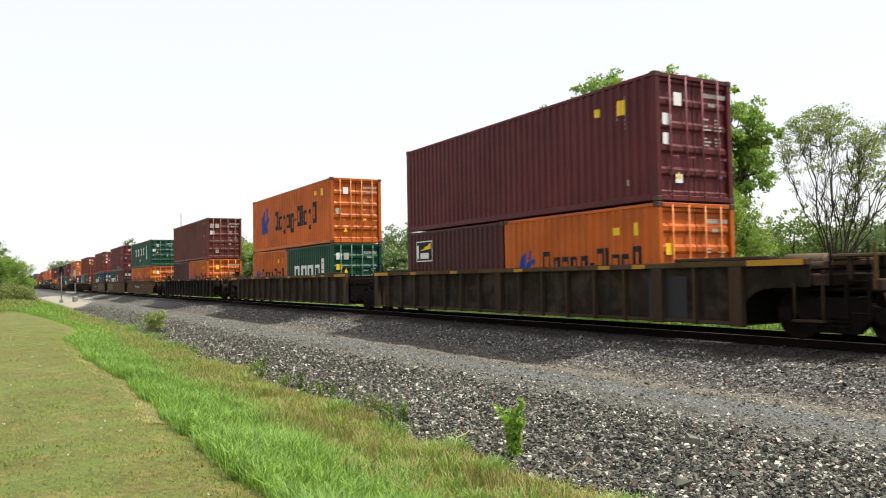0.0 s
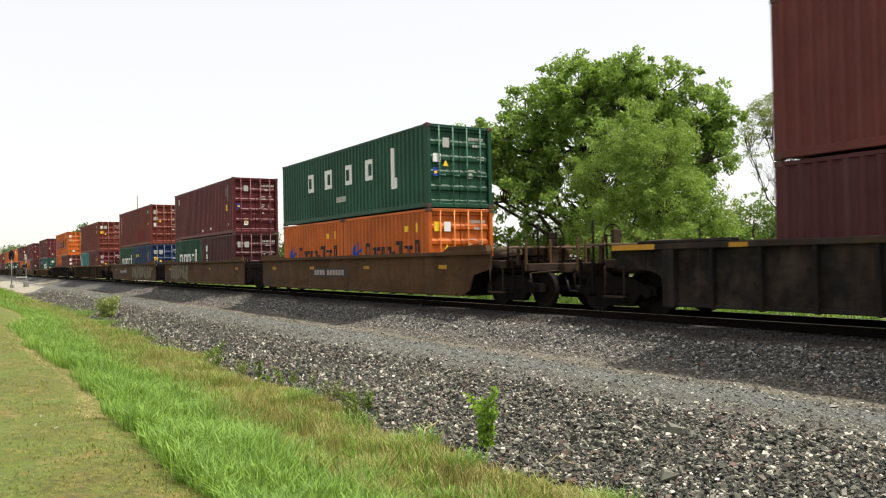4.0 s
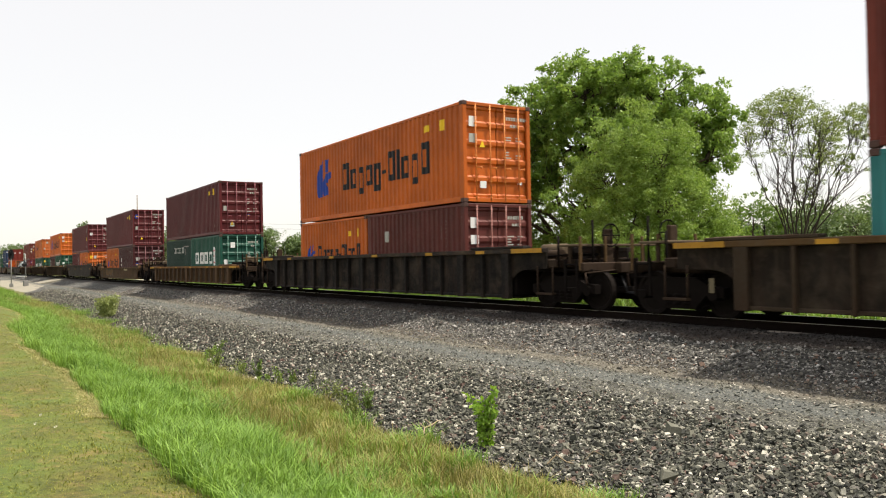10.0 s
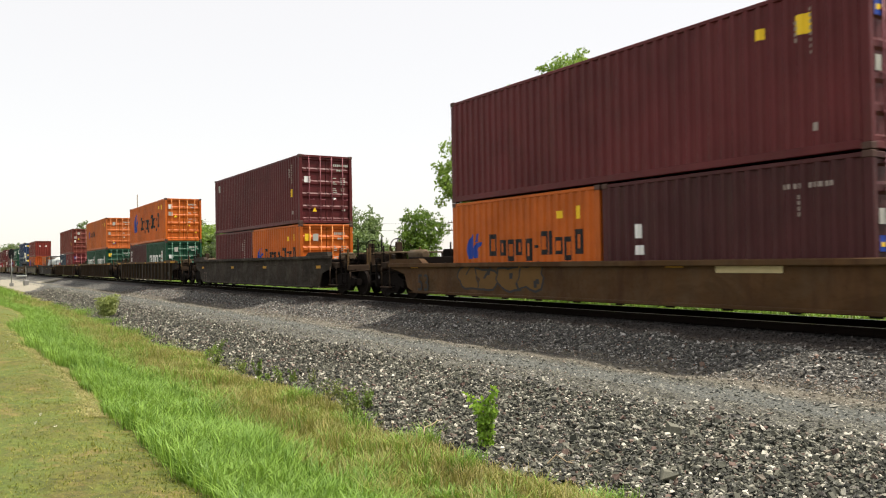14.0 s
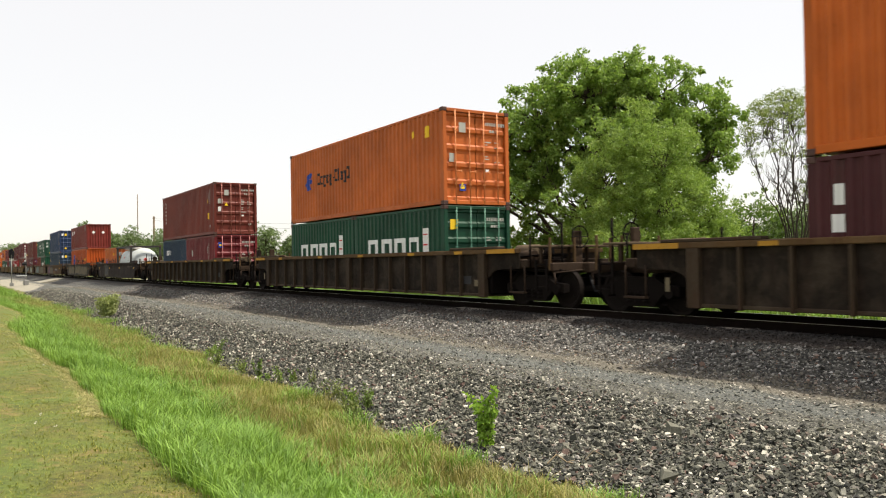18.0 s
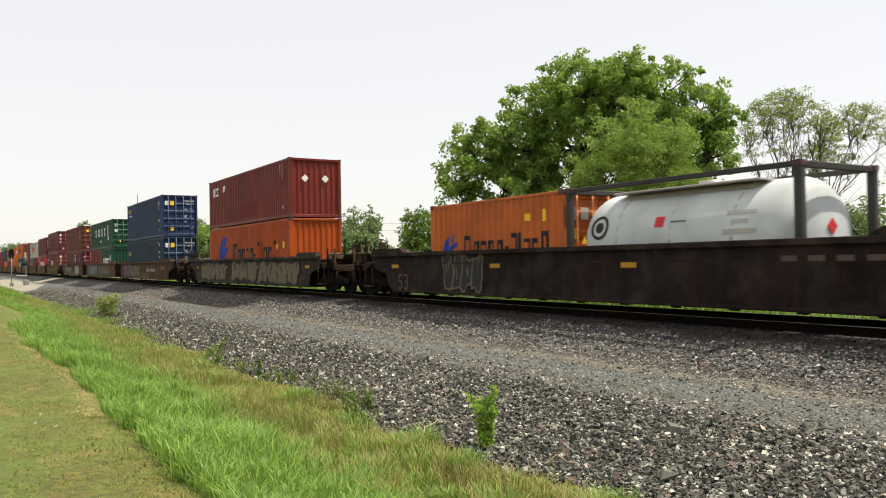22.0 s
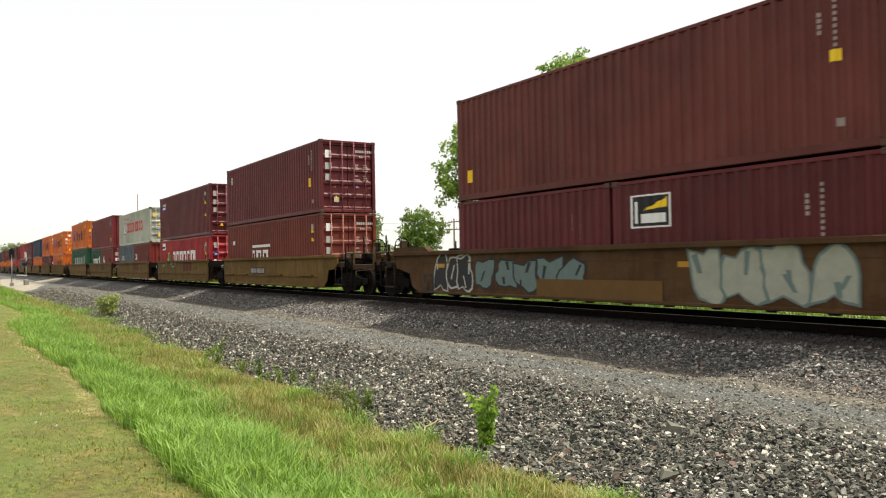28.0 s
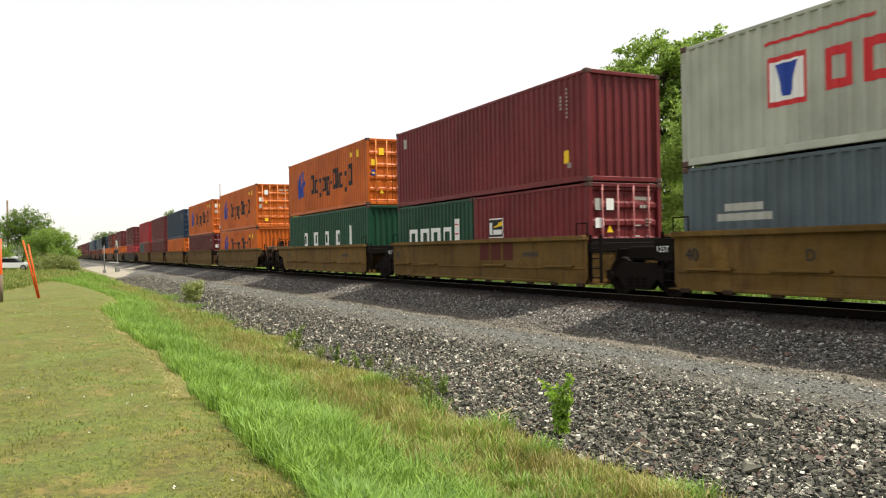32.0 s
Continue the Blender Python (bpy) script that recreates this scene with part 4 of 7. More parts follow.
def well_car(u_right, kind, colour, left="outer", right="outer", tags=(), note="", brake=0, letter="", near=True, top=1.49):
    """One platform of the train. left and right: 'outer' (coupled) or 'joint' (truck shared with the next one)."""
    mat = CAR[colour]
    reach = {"ribbed": (9.72, 11.85), "smooth": (9.72, 11.85), "forty": (7.75, 10.15)}[kind]
    half = {"ribbed": 9.85, "smooth": 9.55, "forty": 6.75}[kind]
    name = {"olive": "weathered olive-brown", "tan": "faded tan", "black": "soot-black", "brown": "rusty yellow-brown", "grey": "dusty grey", "dark_brown": "dark brown", "yellow": "mustard yellow"}[colour]
    form = {"ribbed": "ribbed", "smooth": "smooth-sided", "forty": "short smooth-sided"}[kind]
    car = thing("well_car", u_right - 6.096, TRACK_Y, RAIL_Z, note or f"{name} {form} well car of the container train", "rail car", "well cars", True)
    lh = half if left == "outer" else min(half, reach[0] - 1.38)
    rh = half if right == "outer" else min(half, reach[0] - 1.38)
    if kind == "forty":
        lh, rh = (7.95 if left == "outer" else 6.2), (7.95 if right == "outer" else 6.2)
    hh = min(lh, rh)
    out = side_outline(kind, lh, rh, left, right, top)
    plate = cached(("side_plate", kind, left, right, top), lambda: Shape().prism(out, -0.02, 0.02), DIRT_SHADE[colour] if kind == "ribbed" else mat)
    for k in (-1, 1):
        y = k * 1.36
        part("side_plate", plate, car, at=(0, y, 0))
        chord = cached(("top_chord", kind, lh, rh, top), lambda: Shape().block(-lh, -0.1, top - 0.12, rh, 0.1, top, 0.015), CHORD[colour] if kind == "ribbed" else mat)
        part("top_chord", chord, car, at=(0, y + k * 0.05, 0))
        part("bottom_chord", cached(("bottom_chord", kind, lh, rh), lambda: Shape().block(-lh + 1.65, -0.05, 0.235, rh - 1.65, 0.05, 0.31, 0.015), mat), car, at=(0, y + k * 0.03, 0))
        if kind == "ribbed":
            for i, x in enumerate(np.linspace(-min(8.32, lh - 0.12), min(8.32, rh - 0.12), 17)):
                if k > 0 and i % 2:
                    continue
                big = i in (0, 8, 14, 16)
                part("rib", cached(("rib", big, top), lambda: Shape().block(-0.15 if big else -0.035, -0.14, 0.22, 0.15 if big else 0.035, 0.0, top - 0.1, 0.012), mat), car, at=(x, y if k < 0 else y + 0.14, 0))
            for s_ in (-1, 1):
                part("cover_plate", cached("cover_plate", lambda: Shape().block(-1.15, -0.13, 0, 1.15, 0.13, 0.07, 0.015), mat), car, at=(s_ * ((lh if s_ < 0 else rh) - 1.9), y + k * 0.02, top))
            if k < 0:
                for s_ in (-1, 1):
                    part("yellow_end", cached("yellow_end", lambda: Shape().box(-0.6, -0.004, 0, 0.6, 0.0, 0.11), YELLOW), car, "worn yellow end of the top chord", at=(s_ * ((lh if s_ < 0 else rh) - 0.62), y - 0.153, top - 0.115))
                for x in (-hh + 3.2, -2.4, 1.1, 4.6, hh - 2.6):
                    part("yellow_patch", cached("yellow_patch", lambda: Shape().box(-0.2, -0.004, 0, 0.2, 0.0, 0.085), YELLOW), car, "strip of yellow safety paint", at=(x, y - 0.152, top - 0.11))
        elif kind == "smooth":
            for s_, mode in ((-1, left), (1, right)):
                part("raised_end", cached("raised_end", lambda: Shape().prism([(-1.1, 0), (-0.85, 0.14), (1.0, 0.14), (1.05, 0)], -0.1, 0.1), mat), car, at=(s_ * ((lh if s_ < 0 else rh) - 1.1), y + k * 0.03, top), turn=0 if s_ > 0 else math.pi)
            for x in np.linspace(-hh + 2.0, hh - 2.0, 12) if near and k < 0 else ():
                part("bracket", cached("bracket", lambda: Shape().block(-0.11, -0.04, 0.2, 0.11, 0.04, 0.27, 0.01), IRON), car, at=(x, y, 0))
            part("weld_seam", cached(("weld_seam", round(hh, 2)), lambda: Shape().box(-hh + 0.2, -0.006, 0, hh - 0.2, 0.006, 0.03), mat), car, at=(0, y + k * 0.022, 1.12))
            if k < 0:
                for x in (-hh + 1.5, -2.6, 2.2, hh - 1.2):
                    part("yellow_patch", cached("yellow_patch_b", lambda: Shape().box(-0.22, -0.004, 0, 0.22, 0.0, 0.11), YELLOW), car, "small yellow reflector strip", at=(x, y - 0.022, 1.0))
        else:
            part("ledge", cached("side_ledge", lambda: Shape().block(-6.1, -0.025, 0.62, 6.1, 0.025, 0.66, 0.008), mat), car, at=(0, y + k * 0.03, 0))
            for x in (-5.2, -3.0, 1.6, 5.0):
                part("step", cached("side_step", lambda: Shape().block(-0.65, -0.06, 0.66, 0.65, 0.06, 0.72, 0.012), mat), car, at=(x, y + k * 0.06, 0))
            for x in np.linspace(-5.9, 5.9, 11) if k < 0 else ():
                part("bracket", cached("bracket_b", lambda: Shape().block(-0.14, -0.05, 0.18, 0.14, 0.05, 0.28, 0.015), END_RUST), car, at=(x, y, 0))
    inner = 6.22 if kind == "forty" else min(hh - 0.2, 8.3)
    part("well_floor", cached(("floor", kind, round(inner, 2)), lambda: well_floor(inner), mat), car)
    for s_, mode in ((-1, left), (1, right)):
        turn = 0 if s_ > 0 else math.pi
        part("bulkhead", cached(("bulkhead", round(inner, 2)), lambda: Shape().block(inner - 0.08, -1.3, 0.27, inner + 0.08, 1.3, 1.12, 0.02), mat), car, turn=turn)
        if mode == "outer":
            truck(car, s_ * (reach[1] - 1.75))
            web = max(hh - 1.75, inner + 0.1)
            part("bolster_web", cached(("bolster_web", round(web, 2)), lambda: Shape().block(web, -1.3, 0.3, web + 0.15, 1.3, 1.35, 0.02).block(web + 0.15, -1.3, 1.0, web + 1.6, 1.3, 1.12, 0.02), IRON), car, turn=turn)
            end_platform(car, s_, reach[1] - 0.75, END_RUST, brake == s_ or brake == 2)
        else:
            x = s_ * reach[0]
            part("joint_sill", cached(("joint_sill", kind), lambda: Shape().block(max(hh - 0.6, 6.24), -0.5, 0.84, reach[0] - 0.05, 0.5, 1.15, 0.03).block(max(hh - 0.3, 6.14), -1.36, 1.05, hh + 0.12, 1.36, 1.3, 0.02)
                                                                      .block(hh - 0.1, -1.3, 0.34, hh + 0.02, -0.55, 1.06, 0.02).block(hh - 0.1, 0.55, 0.3, hh + 0.02, 1.3, 1.06, 0.02), IRON), car, turn=turn)
            part("end_wall", cached(("joint_wall", round(hh, 2), top), lambda: Shape().block(hh + 0.02, -1.33, 0.36, hh + 0.1, 1.33, top - 0.08, 0.02), IRON), car, "dark end of the well", turn=turn)
            ladder(car, s_ * (hh + 0.26), -1.3, 0.3, 1.5, 5, IRON)
            part("grab_rail", cached("grab_rail", lambda: Shape().tube((-0.25, 0, 1.45), (-0.25, 0, 1.8), 0.016, n=6).tube((-0.25, 0, 1.8), (0.2, 0, 1.8), 0.016, n=6).tube((0.2, 0, 1.8), (0.2, 0, 1.45), 0.016, n=6), IRON), car, at=(s_ * (hh - 0.2), -1.36, 0))
            if s_ < 0:
                truck(car, x)
                part("joint_plate", cached("joint_plate", lambda: Shape().block(-0.55, -0.9, 0.86, 0.55, 0.9, 1.2, 0.04), IRON), car, at=(x, 0, 0))
    if kind == "smooth":
        stencil(car, "53", -lh + (0.45 if left == "joint" else 1.7), 0.32, 0.72, "faded" if colour in ("grey", "dark_brown") else "dim")
    if kind == "forty":
        stencil(car, "40", -5.85, 0.88, 0.36, "dim")
        if left == "joint":
            part("joint_panel", cached("joint_panel", lambda: Shape().block(-0.3, -0.02, 0.85, 0.3, 0.02, 1.35, 0.01), IRON), car, at=(-lh - 0.36, -1.34, 0))
            stencil(car, "125T", -lh - 0.6, 1.05, 0.2, "white", -1.366)
    if letter:
        stencil(car, letter, -2.9, 0.88, 0.3, "dim")
    for i, (nm, col, polys) in enumerate(tags):
        for poly in polys:
            part(nm, flat_paint([poly], -1.382 - 0.0009 * i).mesh(nm, MARK[col]), car, f"{col} paint on the car's side")
    return car


def stencil(car, words, x, z, size, col, y=-1.41):
    """Stencilled characters on a car's side."""
    cu = bpy.data.curves.new("stencil", "FONT")
    cu.body, cu.size = words, size
    ob = bpy.data.objects.new("stencil", cu)
    scene.collection.objects.link(ob)
    me = bpy.data.meshes.new_from_object(ob)
    bpy.data.objects.remove(ob)
    bpy.data.curves.remove(cu)
    me.transform(Matrix.Translation((x, y, z)) @ Matrix.Rotation(math.pi / 2, 4, "X"))
    me.materials.clear()
    me.materials.append(MARK[col])
    part("stencil", me, car, f"stencilled characters {words}")


def well_floor(inner):
    s = Shape()
    for x in np.linspace(-inner, inner, 9):
        s.block(x - 0.25, -1.33, 0.235, x + 0.25, 1.33, 0.262, 0.006)
    for k in (-1, 1):
        s.block(-inner, k * 1.1 - 0.15, 0.24, inner, k * 1.1 + 0.15, 0.262, 0.01)
    return s


def flat_paint(polys, y):
    """Flat painted outlines of (x, z) on a plain side."""
    s = Shape()
    for i, poly in enumerate(polys):
        n = len(poly)
        s.add([(x, y - 0.0007 * (i % 3), z) for x, z in poly], [tuple(range(n))])
    return s


def bars(x, z, h, n, w=0.16, gap=0.07):
    return [[(x + i * (w + gap), z), (x + i * (w + gap) + w, z), (x + i * (w + gap) + w, z + h), (x + i * (w + gap), z + h)] for i in range(n)]


def rect(x0, z0, x1, z1):
    return [[(x0, z0), (x1, z0), (x1, z1), (x0, z1)]]


def blob(cx, cz, hw, hh_, lean, r, n=16):
    """A swollen, uneven outline."""
    k1, k2, p1, p2 = r.uniform(0.08, 0.2), r.uniform(0.05, 0.14), r.uniform(0, 6.28), r.uniform(0, 6.28)
    out = []
    for i in range(n):
        a = 2 * math.pi * i / n
        c, d = math.cos(a), math.sin(a)
        q = 1.0 / max(abs(c), abs(d)) ** 0.75 * (1 + k1 * math.sin(3 * a + p1) + k2 * math.sin(5 * a + p2)) * 0.92
        out.append((cx + hw * q * c + lean * hh_ * q * d, min(max(cz + hh_ * q * d, 0.3), 1.44)))
    return out


def scrawl(x0, x1, z0, z1, n, seed, grow=0.0):
    """Spray-painted, unreadable swollen shapes, one beside the other."""
    r = random.Random(seed)
    w = (x1 - x0) / n
    out = []
    for i in range(n):
        cx, cz, hw, hh_ = x0 + (i + 0.5) * w + r.uniform(-0.1, 0.1) * w, (z0 + z1) / 2 + r.uniform(-0.05, 0.05), w * r.uniform(0.42, 0.56), 0.46 * (z1 - z0) * r.uniform(0.85, 1.05)
        seed_i = r.random()
        out.append([blob(cx, cz, hw + grow, hh_ + grow, r.uniform(-0.25, 0.3), random.Random(seed_i))])
    return out


def scribble(x0, x1, z0, z1, n, seed, t=0.022):
    """Thin looping unreadable strokes of a paint marker."""
    r = random.Random(seed)
    w, out = (x1 - x0) / n, []
    for i in range(n):
        pts = [(x0 + (i + r.uniform(0, 1.0)) * w, r.uniform(z0, z1)) for _ in range(5)]
        for (ax, az), (bx, bz) in zip(pts, pts[1:]):
            q = math.hypot(bx - ax, bz - az) or 1.0
            nx, nz = -(bz - az) / q * t, (bx - ax) / q * t
            out.append([(ax + nx, az + nz), (ax - nx, az - nz), (bx - nx, bz - nz), (bx + nx, bz + nz)])
    return out


def slits(x0, x1, z0, z1, n, seed):
    """Dark cuts and holes inside the swollen shapes."""
    r = random.Random(seed + 500)
    w, h = (x1 - x0) / n, z1 - z0
    out = []
    for i in range(n):
        cx, cz = x0 + (i + 0.5) * w, (z0 + z1) / 2
        for _ in range(r.randint(1, 2)):
            a, b = cx + r.uniform(-0.28, 0.2) * w, cz + r.uniform(-0.4, 0.15) * h
            lw, lh, sl = r.uniform(0.05, 0.13) * w, r.uniform(0.2, 0.4) * h, r.uniform(-0.25, 0.25) * w
            out.append([(a, b), (a + lw, b), (a + lw * 1.3 + sl, b + lh), (a + sl, b + lh * r.uniform(0.85, 1.1))])
    return out


def plate_marks(x, w=3.1):
    """A dark panel with pale bars for the car's number."""
    k = w / 3.1
    return [("number_panel", "dim", rect(x, 0.72, x + w, 1.04)), ("small_lettering", "faint", bars(x + 0.15 * k, 0.78, 0.2, 4, 0.2 * k, 0.06 * k) + bars(x + 1.35 * k, 0.78, 0.2, 6, 0.2 * k, 0.06 * k))]


# ---------------------------------------------------------------- the train, from its head to its tail
def graffiti(x0, x1, seed, col="pale", line="dim", z0=0.3, z1=1.4, n=None):
    n = n or max(3, int((x1 - x0) / 0.85))
    fill = "chalk" if col in ("pale", "tan") else col
    out = []
    for dark, light in zip(scrawl(x0, x1, z0, z1, n, seed, 0.06), scrawl(x0, x1, z0, z1, n, seed)):
        out += [("graffiti_edge", line, dark), ("graffiti", fill, light)]
    return out + [("graffiti_cut", line, slits(x0, x1, z0, z1, n, seed))]


def stack(u, lower, upper=None, upper_std=False, marks_u=(), marks_l=None, near=True):
    """Containers of one well. lower: one colour (forty-foot) or (left, right) colours of two twenties."""
    z = FLOOR_Z
    marks_l = marks_l or {}
    if isinstance(lower, tuple):
        l, r = lower
        fl, fr = (l[1:], "wall") if l.startswith("!") else (l, "door"), (r[1:], "wall") if r.startswith("!") else (r, "door")
        container(u, z, fr[0], "20", fr[1], marks_l.get("r", [number_marks(5.7, 2.5, int(-u))]), near=near)
        container(u - 6.134, z, fl[0], "20", fl[1], marks_l.get("l", [number_marks(5.7, 2.5, int(-u) + 1)]), near=near)
        z += 2.591 + 0.014
    else:
        size = "40h" if lower.endswith("^") else "40"
        c = lower.strip("!^")
        container(u, z, c, size, "wall" if lower.startswith("!") else "door", marks_l.get("w", [number_marks(11.8, 2.5, int(-u))]), near=near)
        z += SIZES[size][1] + 0.014
    if upper:
        size = "40" if upper_std else "40h"
        container(u, z, upper.strip("!"), size, "wall" if upper.startswith("!") else "door", marks_u or [number_marks(11.8, SIZES[size][1], int(-u) + 2)], near=near)


H9, H8 = 2.896, 2.591
yel = lambda x, z: ("sticker", "yellow", [(x, z, x + 0.24, z + 0.34)])
badge = lambda x, z: ("sticker", "pale", [(x + 0.03, z, x + 0.31, z + 0.36)])
# head of the train
well_car(11.7, "ribbed", "olive", right="joint")
stack(11.7, ("plum", "maroon"), "maroon")
well_car(-12.0, "ribbed", "olive", left="joint", brake=1, tags=[("number_panel", "dim", rect(5.9, 0.25, 7.0, 1.2))])
stack(-12.0, ("plum", "orange"), "maroon", marks_u=[("warning_sticker", "yellow", [(4.0, 2.2, 4.2, 2.4), (4.8, 2.1, 5.1, 2.45)]), number_marks(11.8, H9, 3)],
      marks_l={"l": rail_logo(-2.45, 1.55, 1.15, .7), "r": wave_marks_short()})
well_car(-31.55, "ribbed", "olive", right="joint", tags=[("number_panel", "dim", rect(6.2, 0.3, 7.2, 1.2))])
stack(-31.55, ("orange", "green"), "orange", marks_u=wave_marks_long(H9), marks_l={"l": wave_marks_short(), "r": white_marks_short()})
well_car(-55.2, "ribbed", "black", brake=2)
stack(-55.2, ("plum", "orange"), "brown", marks_u=[number_marks(11.8, H9, 7), ("warning_sticker", "yellow", [(5.0, 1.5, 5.2, 1.7)])], marks_l={"r": wave_marks_short()})
well_car(-79.2, "smooth", "brown", left="joint", brake=1, tags=plate_marks(-2.5))
stack(-79.2, ("orange", "orange"), "green", True, white_marks_long(H8), {"l": wave_marks_short(), "r": wave_marks_short()})
well_car(-98.55, "smooth", "brown", left="joint", right="joint", tags=graffiti(-6.6, -2.2, 11) + [("lettering", "rust_red", bars(0.5, 0.72, 0.36, 3, 0.46, 0.16))])
stack(-98.55, ("green", "plum"), "maroon", marks_u=[badge(-5.3, 2.2), yel(4.9, 1.2), number_marks(11.8, H9, 4), ("small_lettering", "white", [(-.4, .35, -.3, .5), (.3, .3, .45, .42), (1.9, .35, 2.05, .47)])],
      marks_l={"l": white_marks_short(), "r": [("lettering", "white", [(-2.1, 0.9, -1.85, 1.25), (-2.1, 1.35, -1.9, 1.6), (-2.05, 1.75, -1.9, 2.1)])]})
well_car(-118.05, "smooth", "brown", right="joint", brake=-1, tags=graffiti(0.0, 7.0, 12, "tan") + plate_marks(-5.06))
stack(-118.05, ("green", "blue"), "rust", marks_u=side_word(H9) + [("repaint", "dark_red", [(1.2, .35, 4.4, 1.15)]), number_marks(11.8, H9, 9)],
      marks_l={"l": white_marks_short(), "r": [("lettering", "yellow", letters(-2.3, 1.75, .2, (.16, .16, .16, .16, .16), .05)), number_marks(5.7, 2.5, 2)]})
BAYS = [("repaint", "amber", rect(3.16, 0.46, 3.98, 1.24) + rect(4.12, 0.46, 4.98, 1.24)), ("worn_patch", "chalk", rect(7.84, 0.5, 8.06, 0.68) + rect(-9.1, 0.52, -8.98, 0.8)), ("number_panel", "dim", rect(7.2, 0.55, 7.7, 0.78))]
well_car(-141.8, "ribbed", "olive", brake=2, tags=BAYS)
stack(-141.8, ("teal", "maroon"), "rust", marks_u=side_word(H9) + [number_marks(11.8, H9, 10)],
      marks_l={"l": [("panel", "white", [(-2.4, 0.95, -2.1, 2.1)]), number_marks(5.7, 2.5, 3, "pale")], "r": [("warning_sticker", "yellow", [(1.5, 1.65, 1.7, 1.85), (2.1, 1.6, 2.35, 1.95)]), number_marks(5.7, 2.5, 6)]})
well_car(-165.5, "ribbed", "black", brake=2)
stack(-165.5, ("orange", "brown"), "orange", marks_u=wave_marks_long(H9), marks_l={"l": wave_marks_short(), "r": [badge(-1.8, 1.6), number_marks(5.7, 2.5, 3)]})
well_car(-189.15, "ribbed", "tan", brake=2, top=1.17)
stack(-189.15, ("darkgreen", "seagreen"), "maroon", marks_u=[("warning_sticker", "yellow", [(4.0, 2.25, 4.2, 2.45), (4.75, 2.2, 5.05, 2.55)]), number_marks(11.8, H9, 3)],
      marks_l={"l": [("lettering", "pale", letters(-1.1, 1.72, .36, (.36, .36, .36, .16, .36, .36, .36), .06)), number_marks(5.7, 2.5, 1)], "r": white_marks_short()})
well_car(-212.8, "smooth", "brown", brake=2, top=1.15, tags=graffiti(-5.5, -1.8, 13, "amber", "dim", 0.4, 1.05) + [("scuff", "tan", rect(3.2, 0.9, 4.6, 1.08))])
stack(-212.8, ("orange", "plum"), "maroon", marks_u=[("warning_sticker", "yellow", [(4.0, 2.2, 4.2, 2.4), (4.8, 2.1, 5.1, 2.45)]), number_marks(11.8, H9, 3)],
      marks_l={"l": wave_marks_short(), "r": [("lettering", "white", [(-2.1, 1.0, -1.85, 1.2), (-2.1, 1.35, -1.9, 1.65)]), number_marks(5.7, 2.5, 6)]})
well_car(-236.65, "smooth", "grey", brake=2)
stack(-236.65, ("maroon", "orange"), "maroon", marks_u=[badge(-5.5, 2.2), yel(5.0, 1.15), number_marks(11.8, H9, 4)], marks_l={"r": wave_marks_short()})
well_car(-260.6, "ribbed", "olive", brake=2, tags=BAYS[1:])
stack(-260.6, ("plum", "green"), "orange", marks_u=wave_marks_long(H9), marks_l={"l": [("lettering", "white", [(-2.6, 0.9, -2.4, 1.2), (-2.6, 1.3, -2.4, 1.6), (-2.55, 1.75, -2.4, 2.1)])], "r": white_marks_short()})
well_car(-284.3, "ribbed", "olive", brake=2, tags=BAYS[1:])
stack(-284.3, ("green", "green"), "ochre", marks_u=[("emblem", "blue", wave_logo(-4.5, 1.25, .7)), ("lettering", "dim", word_row(-3.3, 1.4, .46)), ("warning_sticker", "yellow", [(4.2, 2.2, 4.4, 2.4), (5.0, 2.1, 5.25, 2.45)])],
      marks_l={"l": white_marks_short(), "r": white_marks_short()})
well_car(-307.95, "ribbed", "olive", brake=2, tags=BAYS[1:])
stack(-307.95, ("steel_blue", "crimson"), "rust", marks_u=side_word(H9) + [yel(4.75, .9), number_marks(11.8, H9, 4), ("warning_sticker", "yellow", [(4.7, 1.8, 4.9, 2.0)])],
      marks_l={"l": [("lettering", "white", letters(-2.1, 1.6, .3, (.2, .2, .2, .2, .2), .06)), number_marks(5.7, 2.5, 3)], "r": [badge(-1.9, 1.45), number_marks(5.7, 2.5, 5)]})
well_car(-331.75, "smooth", "dark_brown", brake=2, tags=graffiti(-5.1, -3.2, 14, "dim", "chalk", 0.35, 1.4, 4) + [("small_lettering", "faded", bars(5.8, 1.1, .1, 4, .3, .2))])
container(-331.75 - 6.134, FLOOR_Z, "ochre", "20", "door", wave_marks_short())
well_car(-355.5, "smooth", "grey", brake=2, tags=graffiti(-7.4, -2.6, 15, "tan", "dim", 0.35, 1.35, 5) + graffiti(-1.6, 7.6, 25, "tan", "dim", 0.3, 1.4, 7))
stack(-355.5, "!tangerine^", "!brick", True, marks_u=[("lettering", "white", letters(-5.35, 1.72, .44, (.36, .36, .12), .05)), ("placard", "white", [[(-3.65, 2.0), (-3.45, 1.82), (-3.1, 2.06), (-3.3, 2.26)]]), ("repaint", "dark_red", [(-.6, .35, 1.8, 1.05)]), number_marks(11.8, H9, 4)],
      marks_l={"w": [("emblem", "blue", wave_logo(-4.45, .8, 1.6)), ("lettering", "black", word_row(-1.86, 1.0, .98)), ("warning_sticker", "yellow", [(4.4, 1.6, 4.6, 1.8), (5.2, 1.6, 5.35, 1.9)])]})
well_car(-379.35, "smooth", "brown", left="joint", brake=1, tags=graffiti(-6.8, -4.6, 16, "mauve", "dim") + graffiti(-4.3, -.8, 17, "pale", "dim", .3, 1.3, 5) + plate_marks(1.7) + [("worn_patch", "amber", rect(-0.2, .3, 2.6, .68))] + [("faded_panel", "amber", rect(6.4, .85, 6.9, 1.2) + rect(4.65, .45, 4.85, .85))])
